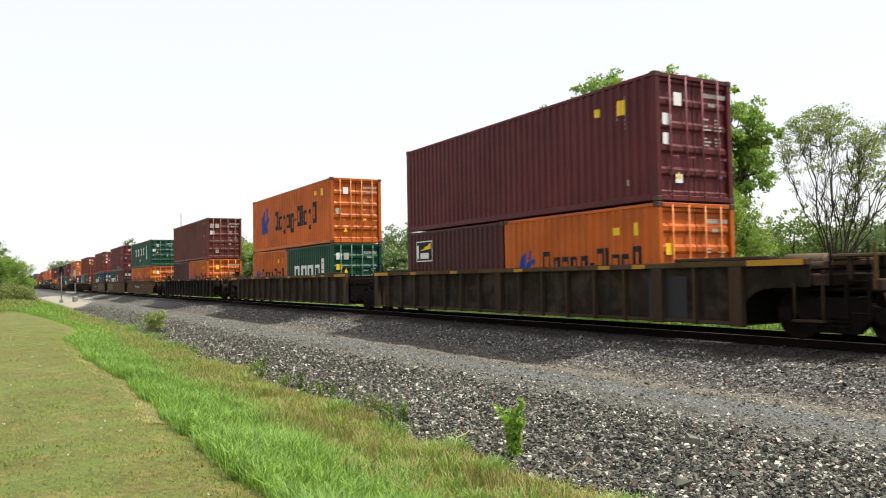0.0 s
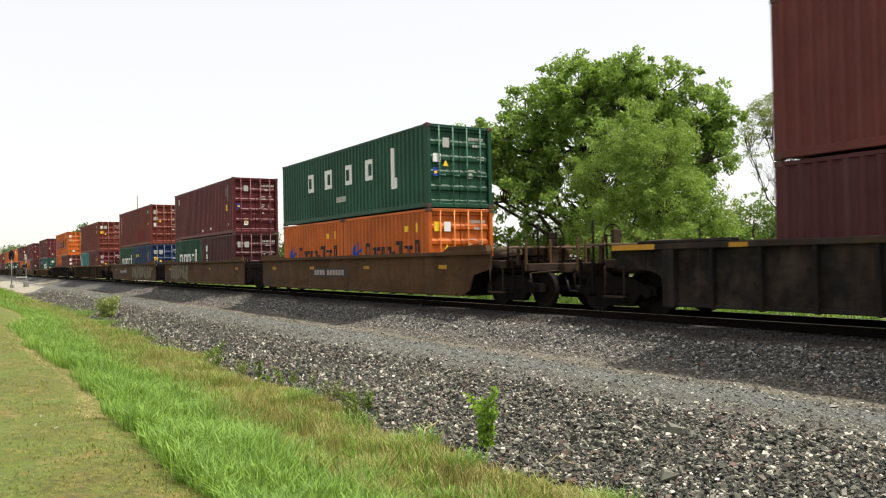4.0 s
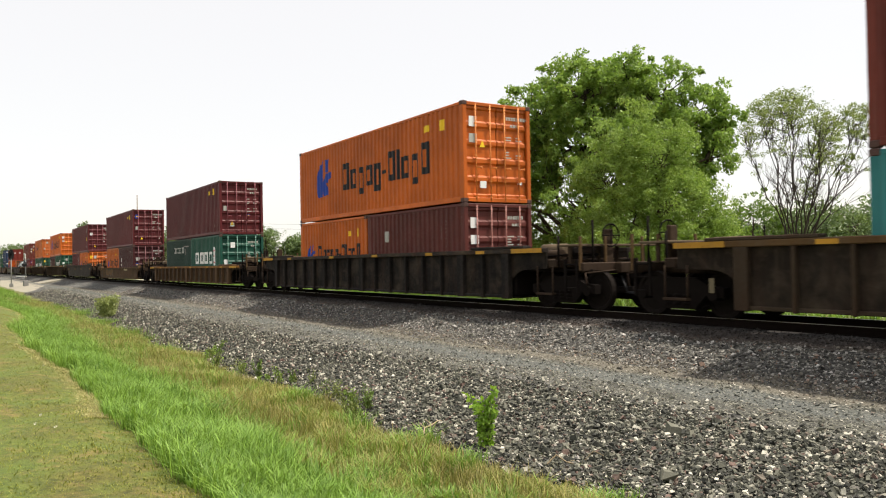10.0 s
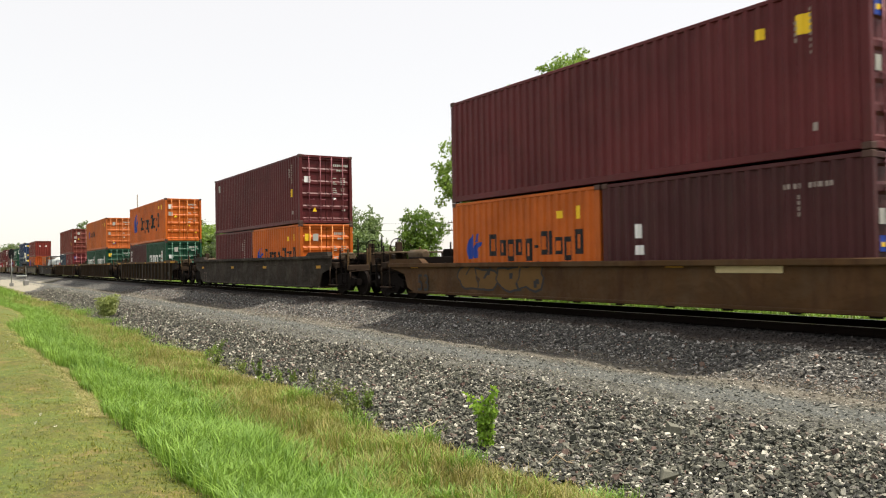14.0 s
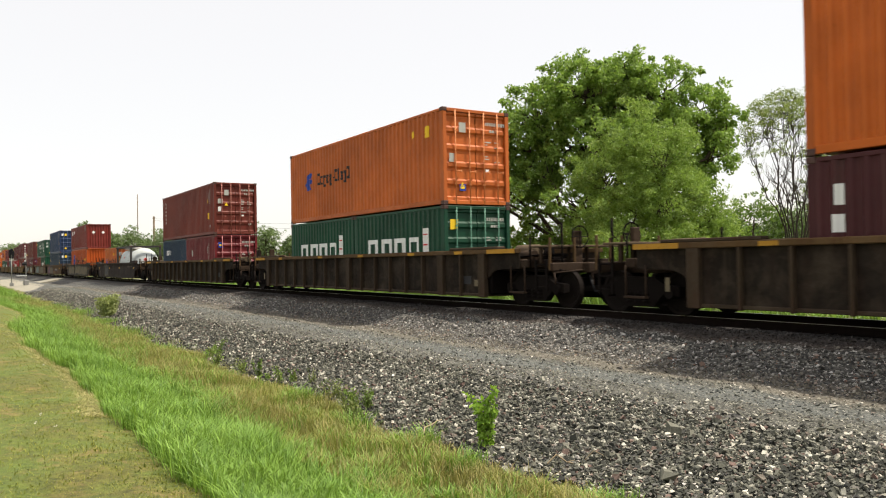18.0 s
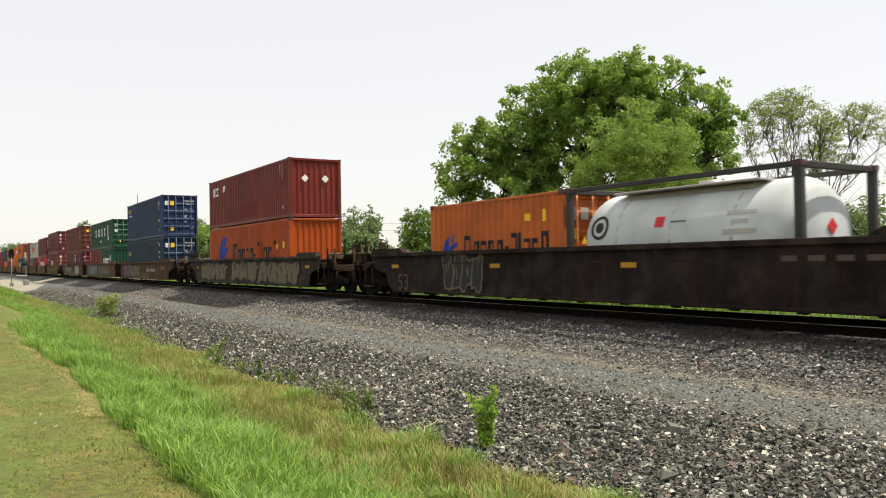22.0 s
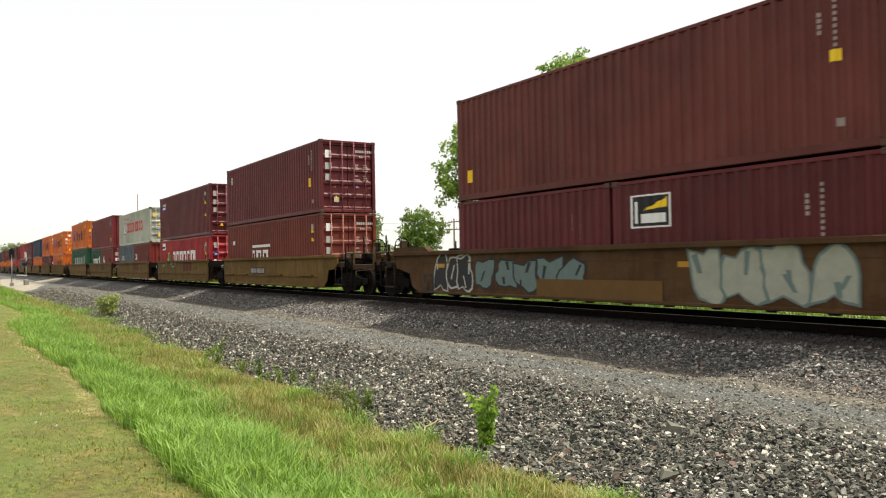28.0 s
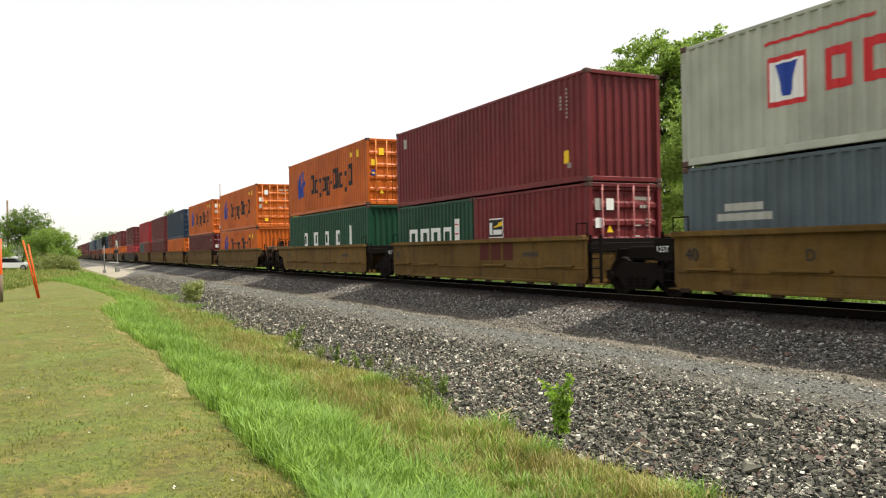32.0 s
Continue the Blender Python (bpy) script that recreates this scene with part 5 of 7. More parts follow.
stack(-379.35, "steel_blue^", "blue", marks_u=[("lettering", "yellow", letters(-5.5, 2.2, .3, (.24, .2, .2, .22, .22), .04)), ("stripe", "white", [(-5.5, 1.95, -4.4, 2.02)]), number_marks(11.8, H9, 4)],
      marks_l={"w": [("lettering", "yellow", letters(-5.5, 1.75, .3, (.24, .2, .2, .22, .22), .04)), number_marks(11.8, H9, 6)]})
well_car(-398.8, "smooth", "tan", left="joint", right="joint", tags=graffiti(-6.8, -1.4, 18, "sea", "dim") + graffiti(-.3, 5.2, 19, "tan", "dim"))
stack(-398.8, ("rust", "!green"), "green", True, white_marks_long(H8), {"l": [number_marks(5.7, 2.5, 3)], "r": white_marks_short()})
well_car(-418.5, "smooth", "brown", right="joint", brake=-1, tags=graffiti(-7.2, -5.2, 20, "dim", "pale") + graffiti(-5.0, -.7, 21, "sea", "dim", .4, 1.25) + graffiti(2.2, 5.6, 22, "cream", "sea", .3, 1.4, 4) + [("worn_patch", "amber", rect(-2.4, .3, 1.6, .72))])
stack(-418.5, ("maroon", "maroon"), "brown", marks_u=[yel(-5.6, .5), number_marks(11.8, H9, 4), ("warning_sticker", "yellow", [(5.1, 1.5, 5.3, 1.7)])], marks_l={"l": [number_marks(5.7, 2.5, 3)], "r": rail_logo(-2.5, 1.55, 1.1, .7) + [number_marks(5.7, 2.5, 5)]})
FORTY = lambda extra=(): [("small_lettering", "dim", bars(3.2, .95, .12, 6, .1, .04))] + list(extra)
TT = [("lettering", "rust_red", bars(.72, .84, .52, 3, .56, .14))]
well_car(-440.5, "forty", "yellow", left="joint", brake=1, tags=plate_marks(-2.0, 2.1), letter="A")
stack(-440.5, "rust^", "maroon", marks_u=[badge(-5.4, 2.1), yel(4.9, 1.1), number_marks(11.8, H9, 4)], marks_l={"w": [("emblem", "white", letters(-2.3, .95, .62, (.5, .8, .8), .1) + [(-2.3, 1.7, .3, 1.82)]), number_marks(11.8, H9, 3), ("lettering", "white", letters(-5.5, 1.9, .2, (.14, .14, .14, .14), .05))]})
well_car(-456.0, "forty", "yellow", left="joint", right="joint", tags=FORTY(TT + [("graffiti", "cream", scribble(-4.9, -3.5, 1.05, 1.42, 4, 31) + scribble(-2.6, -0.9, 1.05, 1.42, 5, 32))]), letter="E")
stack(-456.0, "red", "maroon", marks_u=[("badge", "blue", [(-5.4, 2.0, -4.3, 2.5)]), ("badge_stripe", "white", [(-5.3, 2.08, -4.5, 2.2)]), ("badge_wedge", "yellow", [(-5.1, 2.3, -4.4, 2.42)]), number_marks(11.8, H9, 8)],
      marks_l={"w": [("emblem", "green", [[(-4.1, .85), (-3.3, .85), (-3.3, 1.3), (-3.45, 1.75), (-3.6, 1.8)]]), ("emblem_edge", "yellow", [[(-4.3, .85), (-4.1, .85), (-3.62, 1.8), (-3.72, 1.78)]]), ("lettering", "white", letters(-2.65, .92, .88, (.8, .86, .8, .82, .82, .86, .28), .07)), ("panel", "white", [(-5.55, 1.95, -4.6, 2.4)]), ("panel_bar", "dim", [(-5.4, 2.05, -4.75, 2.18)]), number_marks(11.8, H8, 2)]})
well_car(-471.5, "forty", "yellow", left="joint", right="joint", tags=FORTY(TT), letter="D")
stack(-471.5, ("grey", "!brick"), "white", True, [("emblem", "red", [(-3.85, .9, -2.95, 1.85)]), ("emblem_field", "white", [(-3.76, 1.0, -3.04, 1.75)]), ("emblem_stripe", "blue", [[(-3.66, 1.7), (-3.14, 1.7), (-3.32, 1.08), (-3.48, 1.08)]]), ("lettering", "red", letters(-2.65, 1.02, .74, (.66, .66, .66, .66, -.42, .8, .22, .68, .7), .09)), ("stripe", "red", [(-3.9, 2.1, -1.6, 2.16)]), ("warning_sticker", "yellow", [(3.9, 1.9, 4.1, 2.1)])],
      {"l": [("small_lettering", "pale", [(-2.1, 1.4, -.7, 1.55), (-1.9, 1.6, -.9, 1.75)])], "r": [("lettering", "white", letters(-2.4, 1.4, .42, (.34, .34, .12), .06)), number_marks(5.7, 2.5, 3)]})
well_car(-487.0, "forty", "yellow", left="joint", right="joint", tags=FORTY(TT))
stack(-487.0, ("green", "crimson"), "!crimson", marks_u=[yel(5.0, .55), badge(-5.5, 2.2), number_marks(11.8, H9, 4)], marks_l={"l": white_marks_short(), "r": rail_logo(-2.1, 1.25, .9, .6)})
well_car(-502.45, "forty", "yellow", right="joint", brake=-1, tags=FORTY())
stack(-502.45, "!green^", "orange", marks_u=wave_marks_long(H9), marks_l={"w": white_marks_long(H8)})
# the second set of five
well_car(-522.65, "forty", "yellow", left="joint", brake=1)
stack(-522.65, "!orange", "orange", marks_u=wave_marks_long(H9), marks_l={"w": wave_marks_long(H8)})
well_car(-538.15, "forty", "yellow", left="joint", right="joint")
stack(-538.15, "maroon", "orange", marks_u=wave_marks_long(H9))
well_car(-553.65, "forty", "yellow", left="joint", right="joint")
stack(-553.65, "orange", "steel_blue", near=False)
well_car(-569.15, "forty", "yellow", left="joint", right="joint")
stack(-569.15, "maroon", "maroon", near=False)
well_car(-584.65, "forty", "yellow", right="joint")
stack(-584.65, ("grey", "brick"), "red", near=False)
# the tail, far down the track
TAIL = [("red", "maroon"), ("orange", "maroon"), ("orange", "brown"), ("ochre", "steel_blue"), ("brown", "grey"), ("rust", "steel_blue"), ("maroon", "grey"), ("maroon", "plum"), ("brown", "maroon"), ("plum", "maroon"), ("maroon", "brown"), ("plum", "plum")]
for i, (lo, up) in enumerate(TAIL):
    u = -606.6 - 23.7 * i
    well_car(u, "smooth", ("grey", "brown", "tan")[i % 3], near=False)
    stack(u, lo, up, near=False)


def tank_container(u_right, z):
    """A white tank in an open steel frame."""
    ob = thing("tank_container", u_right - 3.029, TRACK_Y, z, "white insulated tank in a dark twenty-foot steel frame", "tank container", "", True)
    dark = painted("tank_frame", (62, 60, 58), 0.6, 0.5)
    white = painted("tank_white", (212, 218, 216), 0.45, 0.35, (150, 132, 108), (170, 164, 150))
    L, H, w = 6.058, 2.591, HALF
    for x in (-L / 2 + 0.08, L / 2 - 0.08):
        for y in (-w + 0.08, w - 0.08):
            part("corner_post", cached("tank_post", lambda: Shape().block(-0.075, -0.075, 0.1, 0.075, 0.075, H - 0.1, 0.015), dark), ob, at=(x, y, 0))
            for zz in (0, H - 0.118):
                part("corner_casting", cached("corner_casting", None, CASTING), ob, at=(x, y, zz))
        part("end_rail", cached("tank_end_rail", lambda: Shape().block(-0.06, -w + 0.15, H - 0.14, 0.06, w - 0.15, H - 0.02, 0.015).block(-0.06, -w + 0.15, 0.02, 0.06, w - 0.15, 0.16, 0.015), dark), ob, at=(x, 0, 0))
    for y in (-w + 0.07, w - 0.07):
        part("top_rail", cached("tank_top_rail", lambda: Shape().block(-L / 2 + 0.15, -0.05, H - 0.12, L / 2 - 0.15, 0.05, H - 0.02, 0.012), dark), ob, at=(0, y, 0))
        part("bottom_rail", cached("tank_low_rail", lambda: Shape().block(-L / 2 + 0.15, -0.05, 0.02, L / 2 - 0.15, 0.05, 0.14, 0.012), dark), ob, at=(0, y, 0))
    s = Shape()
    n, R = 40, 1.1
    ends = [(-2.82, 0.0), (-2.8, 0.5), (-2.7, 0.85), (-2.52, 1.03), (-2.35, R), (2.35, R), (2.52, 1.03), (2.7, 0.85), (2.8, 0.5), (2.82, 0.0)]
    k = len(ends)
    pts = [(x, r * math.cos(2 * math.pi * i / n), 1.3 + r * math.sin(2 * math.pi * i / n)) for i in range(n) for x, r in ends]
    s.add(pts, [(i * k + j, (i + 1) % n * k + j, (i + 1) % n * k + j + 1, i * k + j + 1) for i in range(n) for j in range(k - 1)], True)
    part("tank", s.mesh("tank", white), ob)
    part("walkway", Shape().block(-1.9, -0.75, 2.36, 1.9, -0.3, 2.4, 0.01).mesh("walkway", STEEL), ob, "galvanised top walkway")
    part("manhole", Shape().tube((0.2, 0, 2.38), (0.2, 0, 2.52), 0.26, n=16).mesh("manhole", STEEL), ob)
    for a in (-1.5, 0.0, 1.5):
        b = Shape()
        for i in range(24):
            a0, a1 = 2 * math.pi * i / 24, 2 * math.pi * (i + 1) / 24
            b.add([(a - 0.03, 1.106 * math.cos(q), 1.3 + 1.106 * math.sin(q)) for q in (a0, a1)] + [(a + 0.03, 1.106 * math.cos(q), 1.3 + 1.106 * math.sin(q)) for q in (a1, a0)], [(0, 1, 2, 3)])
        part("band", b.mesh("band", STEEL), ob)

    def on_tank(rects, name, col, lift=0.008):
        t = Shape()
        for x0, z0, x1, z1 in rects:
            m_ = 5
            q = [(-math.sqrt(max(0, (R + lift) ** 2 - (z0 + (z1 - z0) * j / m_ - 1.3) ** 2)), z0 + (z1 - z0) * j / m_) for j in range(m_ + 1)]
            t.add([(x, y, zz) for y, zz in q for x in (x0, x1)], [(2 * j, 2 * j + 1, 2 * j + 3, 2 * j + 2) for j in range(m_)])
        part(name, t.mesh(name, MARK[col]), ob, f"{col} marking on the tank")
    cream = painted("tank_cladding", (214, 206, 182), 0.55, 0.5, (140, 116, 88), (160, 148, 124))
    for x0, x1 in ((-1.75, -0.62), (-0.6, 0.6), (0.62, 1.75)):
        t = Shape()
        arc = [radians(q) for q in range(56, 125, 6)]
        t.add([(x, -1.125 * math.cos(q), 1.3 + 1.125 * math.sin(q)) for q in arc for x in (x0, x1)], [(2 * j, 2 * j + 1, 2 * j + 3, 2 * j + 2) for j in range(len(arc) - 1)], True)
        part("cladding", t.mesh("cladding", cream), ob, "cream weathered top cladding sheet")
    ring = Shape()
    for r0, r1 in ((0.2, 0.27), (0.0, 0.12)):
        pts = []
        for i in range(24):
            q = 2 * math.pi * i / 24
            for rr in (r0, r1):
                zz = 1.62 + rr * math.sin(q)
                pts.append((-2.05 + rr * math.cos(q), -math.sqrt((R + 0.009) ** 2 - (zz - 1.3) ** 2), zz))
        ring.add(pts, [(2 * i, 2 * i + 1, (2 * i + 3) % 48, (2 * i + 2) % 48) for i in range(24)])
    part("round_mark", ring.mesh("round_mark", MARK["dim"]), ob, "dark round mark on the tank")
    on_tank([(-0.42, 1.56, -0.18, 1.78)], "placard", "red")
    on_tank([(0.0, 1.64, 0.4, 1.68)], "label_bar", "sea", 0.01)
    on_tank([(1.35, 1.72, 2.0, 1.8), (1.5, 1.55, 1.85, 1.63), (1.3, 1.35, 2.05, 1.45)], "small_lettering", "pale")
    e = Shape().prism([(-0.16, 1.45), (0.0, 1.29), (0.16, 1.45), (0.0, 1.61)], 2.835, 2.84)
    e.v = [(q[1], q[0], q[2]) for q in e.v]
    part("placard", e.mesh("placard", MARK["red"]), ob, "red diamond placard")


tank_container(-331.75, FLOOR_Z)

# ---------------------------------------------------------------- trees
BARK = plain("bark", (72, 62, 52), 0.95, 0, 0.4, 8.0)
BARK_DARK = plain("bark_dark", (62, 55, 48), 0.95, 0, 0.4, 8.0)
LEAF_BRIGHT = leafy("leaves_bright", (82, 112, 48), (152, 180, 86), 0.25, 0.5)
LEAF_DARK = leafy("leaves_dark", (44, 70, 24), (108, 138, 50), 0.25, 0.4)
LEAF_FAR = leafy("leaves_far", (72, 92, 56), (124, 144, 90), 0.2, 0.25)
LEAF_WILLOW = leafy("leaves_willow", (90, 120, 46), (154, 178, 86), 0.2, 0.45)
LEAF_OLIVE = leafy("leaves_olive", (84, 94, 46), (138, 146, 80), 0.2, 0.3)
LEAF_AIRY = leafy("leaves_airy", (92, 108, 52), (150, 162, 90), 0.2, 0.4)
LEAF_PALE = leafy("leaves_pale", (104, 116, 62), (164, 172, 104), 0.2, 0.3)


def leaf_cloud(centres, radii, count, size, rng, flat=0.8):
    """Small two-sided leaves round many centres, folded a little at the middle."""
    centres, radii = np.asarray(centres, float), np.asarray(radii, float)
    idx = rng.integers(0, len(centres), count)
    off = rng.normal(size=(count, 3))
    off /= np.linalg.norm(off, axis=1)[:, None]
    off *= (radii[idx] * (rng.uniform(0.05, 1.0, count) ** 0.5 + np.abs(rng.normal(0, 0.22, count))))[:, None]
    off[:, 2] *= flat
    p = centres[idx] + off
    a = rng.normal(size=(count, 3))
    a /= np.linalg.norm(a, axis=1)[:, None]
    b = np.cross(a, rng.normal(size=(count, 3)))
    b /= np.linalg.norm(b, axis=1)[:, None]
    s = size * rng.uniform(0.6, 1.3, count)[:, None]
    v = np.stack([p - a * s, p + b * s * 0.55, p + a * s, p - b * s * 0.55], 1).reshape(-1, 3)
    return v, np.arange(count * 4).reshape(-1, 4)


def limb(shape, a, b, r0, r1, rng, bend=0.12, n=6, parts=3):
    """A bent, tapering limb; returns points along it."""
    a, b = np.asarray(a, float), np.asarray(b, float)
    length = np.linalg.norm(b - a)
    pts = [a]
    for i in range(1, parts + 1):
        q = a + (b - a) * i / parts
        if i < parts:
            q = q + rng.normal(size=3) * length * bend * 0.5
        pts.append(q)
    for i in range(parts):
        shape.tube(pts[i], pts[i + 1], r0 + (r1 - r0) * i / parts, r0 + (r1 - r0) * (i + 1) / parts, n=n, caps=False)
    return pts


def tree(name, x, y, height, width, label, leaf, count, leaf_size, seed, trunk=0.25, lobes=(), clumps=60, clump=0.1, low=0.15, group="", turn=0.0):
    """A tree: trunk, limbs to each clump, and a crown of many leaf clumps in uneven lobes.
    lobes: (dx, dy, z, half width, half height) of the crown's masses."""
    rng = np.random.default_rng(seed)
    ob = thing(name, x, y, float(ground_z(x, y)) - 0.05, label, "tree", group)
    ob.matrix_basis = ob.matrix_basis @ Matrix.Rotation(turn, 4, "Z")
    wood = Shape()
    if not lobes:
        lobes = [(0, 0, height * 0.68, width * 0.3, height * 0.3)]
        for k in range(6):
            a = 2 * math.pi * k / 6 + rng.uniform(-0.4, 0.4)
            r = width * rng.uniform(0.2, 0.32)
            lobes.append((r * math.cos(a), r * math.sin(a), height * rng.uniform(low + 0.2, 0.75), width * rng.uniform(0.15, 0.24), height * rng.uniform(0.14, 0.24)))
    spine = limb(wood, (0, 0, 0), (rng.normal() * 0.03 * width, rng.normal() * 0.03 * width, height * 0.8), trunk, trunk * 0.2, rng, 0.06, 8, 6)
    spine = np.array(spine)
    centres, radii = [], []
    boughs = []
    for dx, dy, z, w, h in lobes:
        q = np.array([dx, dy, z - 0.3 * h])
        i = int(np.argmin(np.linalg.norm(spine - (q - np.array([0, 0, 0.35 * np.hypot(dx, dy) + 0.1 * height])), axis=1)))
        boughs.append(np.array(limb(wood, spine[i], q, trunk * 0.38, trunk * 0.14, rng, 0.12, 6, 5)))
    weight = np.array([q[3] * q[3] * q[4] for q in lobes]) ** 0.7
    for k in rng.choice(len(lobes), clumps, p=weight / weight.sum()):
        dx, dy, z, w, h = lobes[k]
        d = rng.normal(size=3)
        d /= np.linalg.norm(d)
        q = np.array([dx, dy, z]) + d * np.array([w, w, h]) * rng.uniform(0.35, 1.0) ** 0.5
        centres.append(q)
        radii.append(width * clump * rng.uniform(0.6, 1.1))
        for _ in range(4):
            d = rng.normal(size=3)
            centres.append(q + d / np.linalg.norm(d) * width * clump * rng.uniform(0.6, 1.9))
            radii.append(width * clump * rng.uniform(0.3, 0.75))
        i = int(np.argmin(np.linalg.norm(boughs[k] - q, axis=1)))
        limb(wood, boughs[k][i], q, trunk * 0.12, trunk * 0.03, rng, 0.2, 5, 3)
    part("trunk", wood.mesh("trunk", BARK), ob, "grey-brown branching trunk")
    v, f = leaf_cloud(centres, radii, count, leaf_size, rng)
    part("crown", quick_mesh("crown", v, f, leaf), ob)
    return ob


def thin_tree(name, x, y, label, leaf, count, leaf_size, seed, domes, turn):
    """A tree of many bare stems fanning from one short trunk, thin leaves only in the shells of its domes.
    domes: (across, away, top, radius, stems)."""
    rng = np.random.default_rng(seed)
    ob = thing(name, x, y, float(ground_z(x, y)) - 0.05, label, "tree", "thin trees")
    ob.matrix_basis = ob.matrix_basis @ Matrix.Rotation(turn, 4, "Z")
    wood = Shape()
    centres, radii = [], []
    for cx, cy, peak, rad, stems in domes:
        mid_d = np.array([cx, cy, 0.0])

        def dome(q):
            return peak - 1.15 * rad * (1 - math.sqrt(max(0.0, 1 - min(1.0, np.hypot(q[0] - cx, q[1] - cy) / rad / 1.08) ** 2)))

        for k in range(stems):
            a = 2.4 * k + rng.uniform(-0.3, 0.3)
            r = rad * math.sqrt((k + 0.5) / stems)
            top = mid_d + np.array([r * math.cos(a), r * math.sin(a), 0.0])
            top[2] = dome(top) * 0.97
            fork = np.array([top[0] * 0.2, top[1] * 0.2, rng.uniform(2.0, 3.6)])
            limb(wood, (rng.normal() * 0.12, rng.normal() * 0.12, 0), fork, 0.06, 0.042, rng, 0.03, 6, 3)
            arm = limb(wood, fork, top, 0.042, 0.008, rng, 0.04, 5, 6)
            way = (top - fork) / np.linalg.norm(top - fork)
            for _ in range(12):
                t = rng.uniform(0.12, 1.0) * 5.99
                i = int(t)
                s0 = arm[i] + (arm[i + 1] - arm[i]) * (t - i)
                e0 = s0 + (way + rng.normal(size=3) * 0.5 + np.array([0, 0, 0.2])) * rng.uniform(0.6, 1.5)
                e0[2] = min(e0[2], dome(e0))
                mid = limb(wood, s0, e0, 0.02, 0.007, rng, 0.12, 4, 3)
                for _ in range(3):
                    e1 = mid[2] + rng.normal(size=3) * 0.3 + np.array([0, 0, 0.3])
                    e1[2] = min(e1[2], dome(e1))
                    limb(wood, mid[1], e1, 0.012, 0.004, rng, 0.15, 3, 2)
                    if e1[2] > dome(e1) - rng.uniform(0.3, 4.0):
                        centres.append(e1)
                        radii.append(rng.uniform(0.14, 0.34))
            for _ in range(11):     # the outer shell of leaves
                q = top + rng.normal(size=3) * np.array([0.3, 0.3, 0.0]) * rad
                d = np.hypot(q[0] - cx, q[1] - cy) / rad
                q[2] = dome(q) + rng.normal(0, 0.22) - rng.uniform(0, 1.1) - (1.6 * rng.random() if d > 0.85 else 0)
                if d < 1.12:
                    limb(wood, arm[5], q, 0.011, 0.004, rng, 0.1, 3, 2)
                    centres.append(q)
                    radii.append(rng.uniform(0.2, 0.42))
    part("trunk", wood.mesh("trunk", BARK_DARK), ob, "bare dark stems fanning out to fine twigs")
    v, f = leaf_cloud(centres, radii, count, leaf_size, rng, 0.6)
    part("crown", quick_mesh("crown", v, f, leaf), ob)


ACROSS = radians(57.76)     # heading of the trees' long side
tree("tree", -26.6, 25.3, 11.2, 13.0, "large green broad-leaved tree with gaps in its crown behind the railway", LEAF_BRIGHT, 160000, 0.085, 5, 0.34,
     ((-0.7, 0, 9.9, 2.1, 1.4), (1.2, 0, 10.0, 1.8, 1.3), (3.1, 0, 9.6, 1.7, 1.3), (4.5, 0.3, 8.6, 1.6, 1.3), (5.6, 0, 7.8, 1.2, 1.2), (4.9, 0, 6.6, 1.3, 1.2), (-2.9, 0, 8.7, 1.8, 1.3), (-4.2, 0, 7.6, 1.4, 1.1), (-5.6, 0, 6.7, 1.6, 1.1), (-6.3, 0, 5.5, 1.3, 1.0), (-0.4, 0.4, 7.4, 2.9, 2.0),
      (2.4, 0.4, 7.2, 2.2, 1.8), (-3.2, 0, 6.4, 1.7, 1.1), (-4.4, 0, 5.0, 2.0, 1.0), (-0.5, 0, 4.5, 3.2, 1.8), (3.2, 0.3, 5.0, 1.9, 1.6), (-3.7, 0.5, 2.2, 2.0, 1.2), (-0.5, 0.5, 2.2, 3.0, 1.4)), 520, 0.034, turn=ACROSS)
tree("willow", -19.57, 21.45, 7.4, 6.0, "feathery yellow-green young willow behind the railway", LEAF_WILLOW, 100000, 0.042, 9, 0.09,
     ((-0.9, 0, 6.4, 1.0, 1.1), (0.2, 0, 5.5, 1.2, 1.2), (-1.7, 0, 4.8, 1.1, 1.3), (0.3, 0, 4.0, 1.5, 1.4), (1.7, 0, 3.4, 0.8, 1.0), (2.2, 0, 2.5, 0.8, 0.9), (-1.2, 0, 2.8, 1.8, 1.4), (0.7, 0, 1.8, 2.0, 1.3)), 280, 0.062, turn=ACROSS)
thin_tree("tree", -26.4, 40.0, "thin-leaved tree with many bare stems fanning upwards", LEAF_AIRY, 25000, 0.05, 7, ((-0.5, 0, 11.1, 2.7, 11), (3.5, 0.2, 10.3, 2.2, 7)), ACROSS)
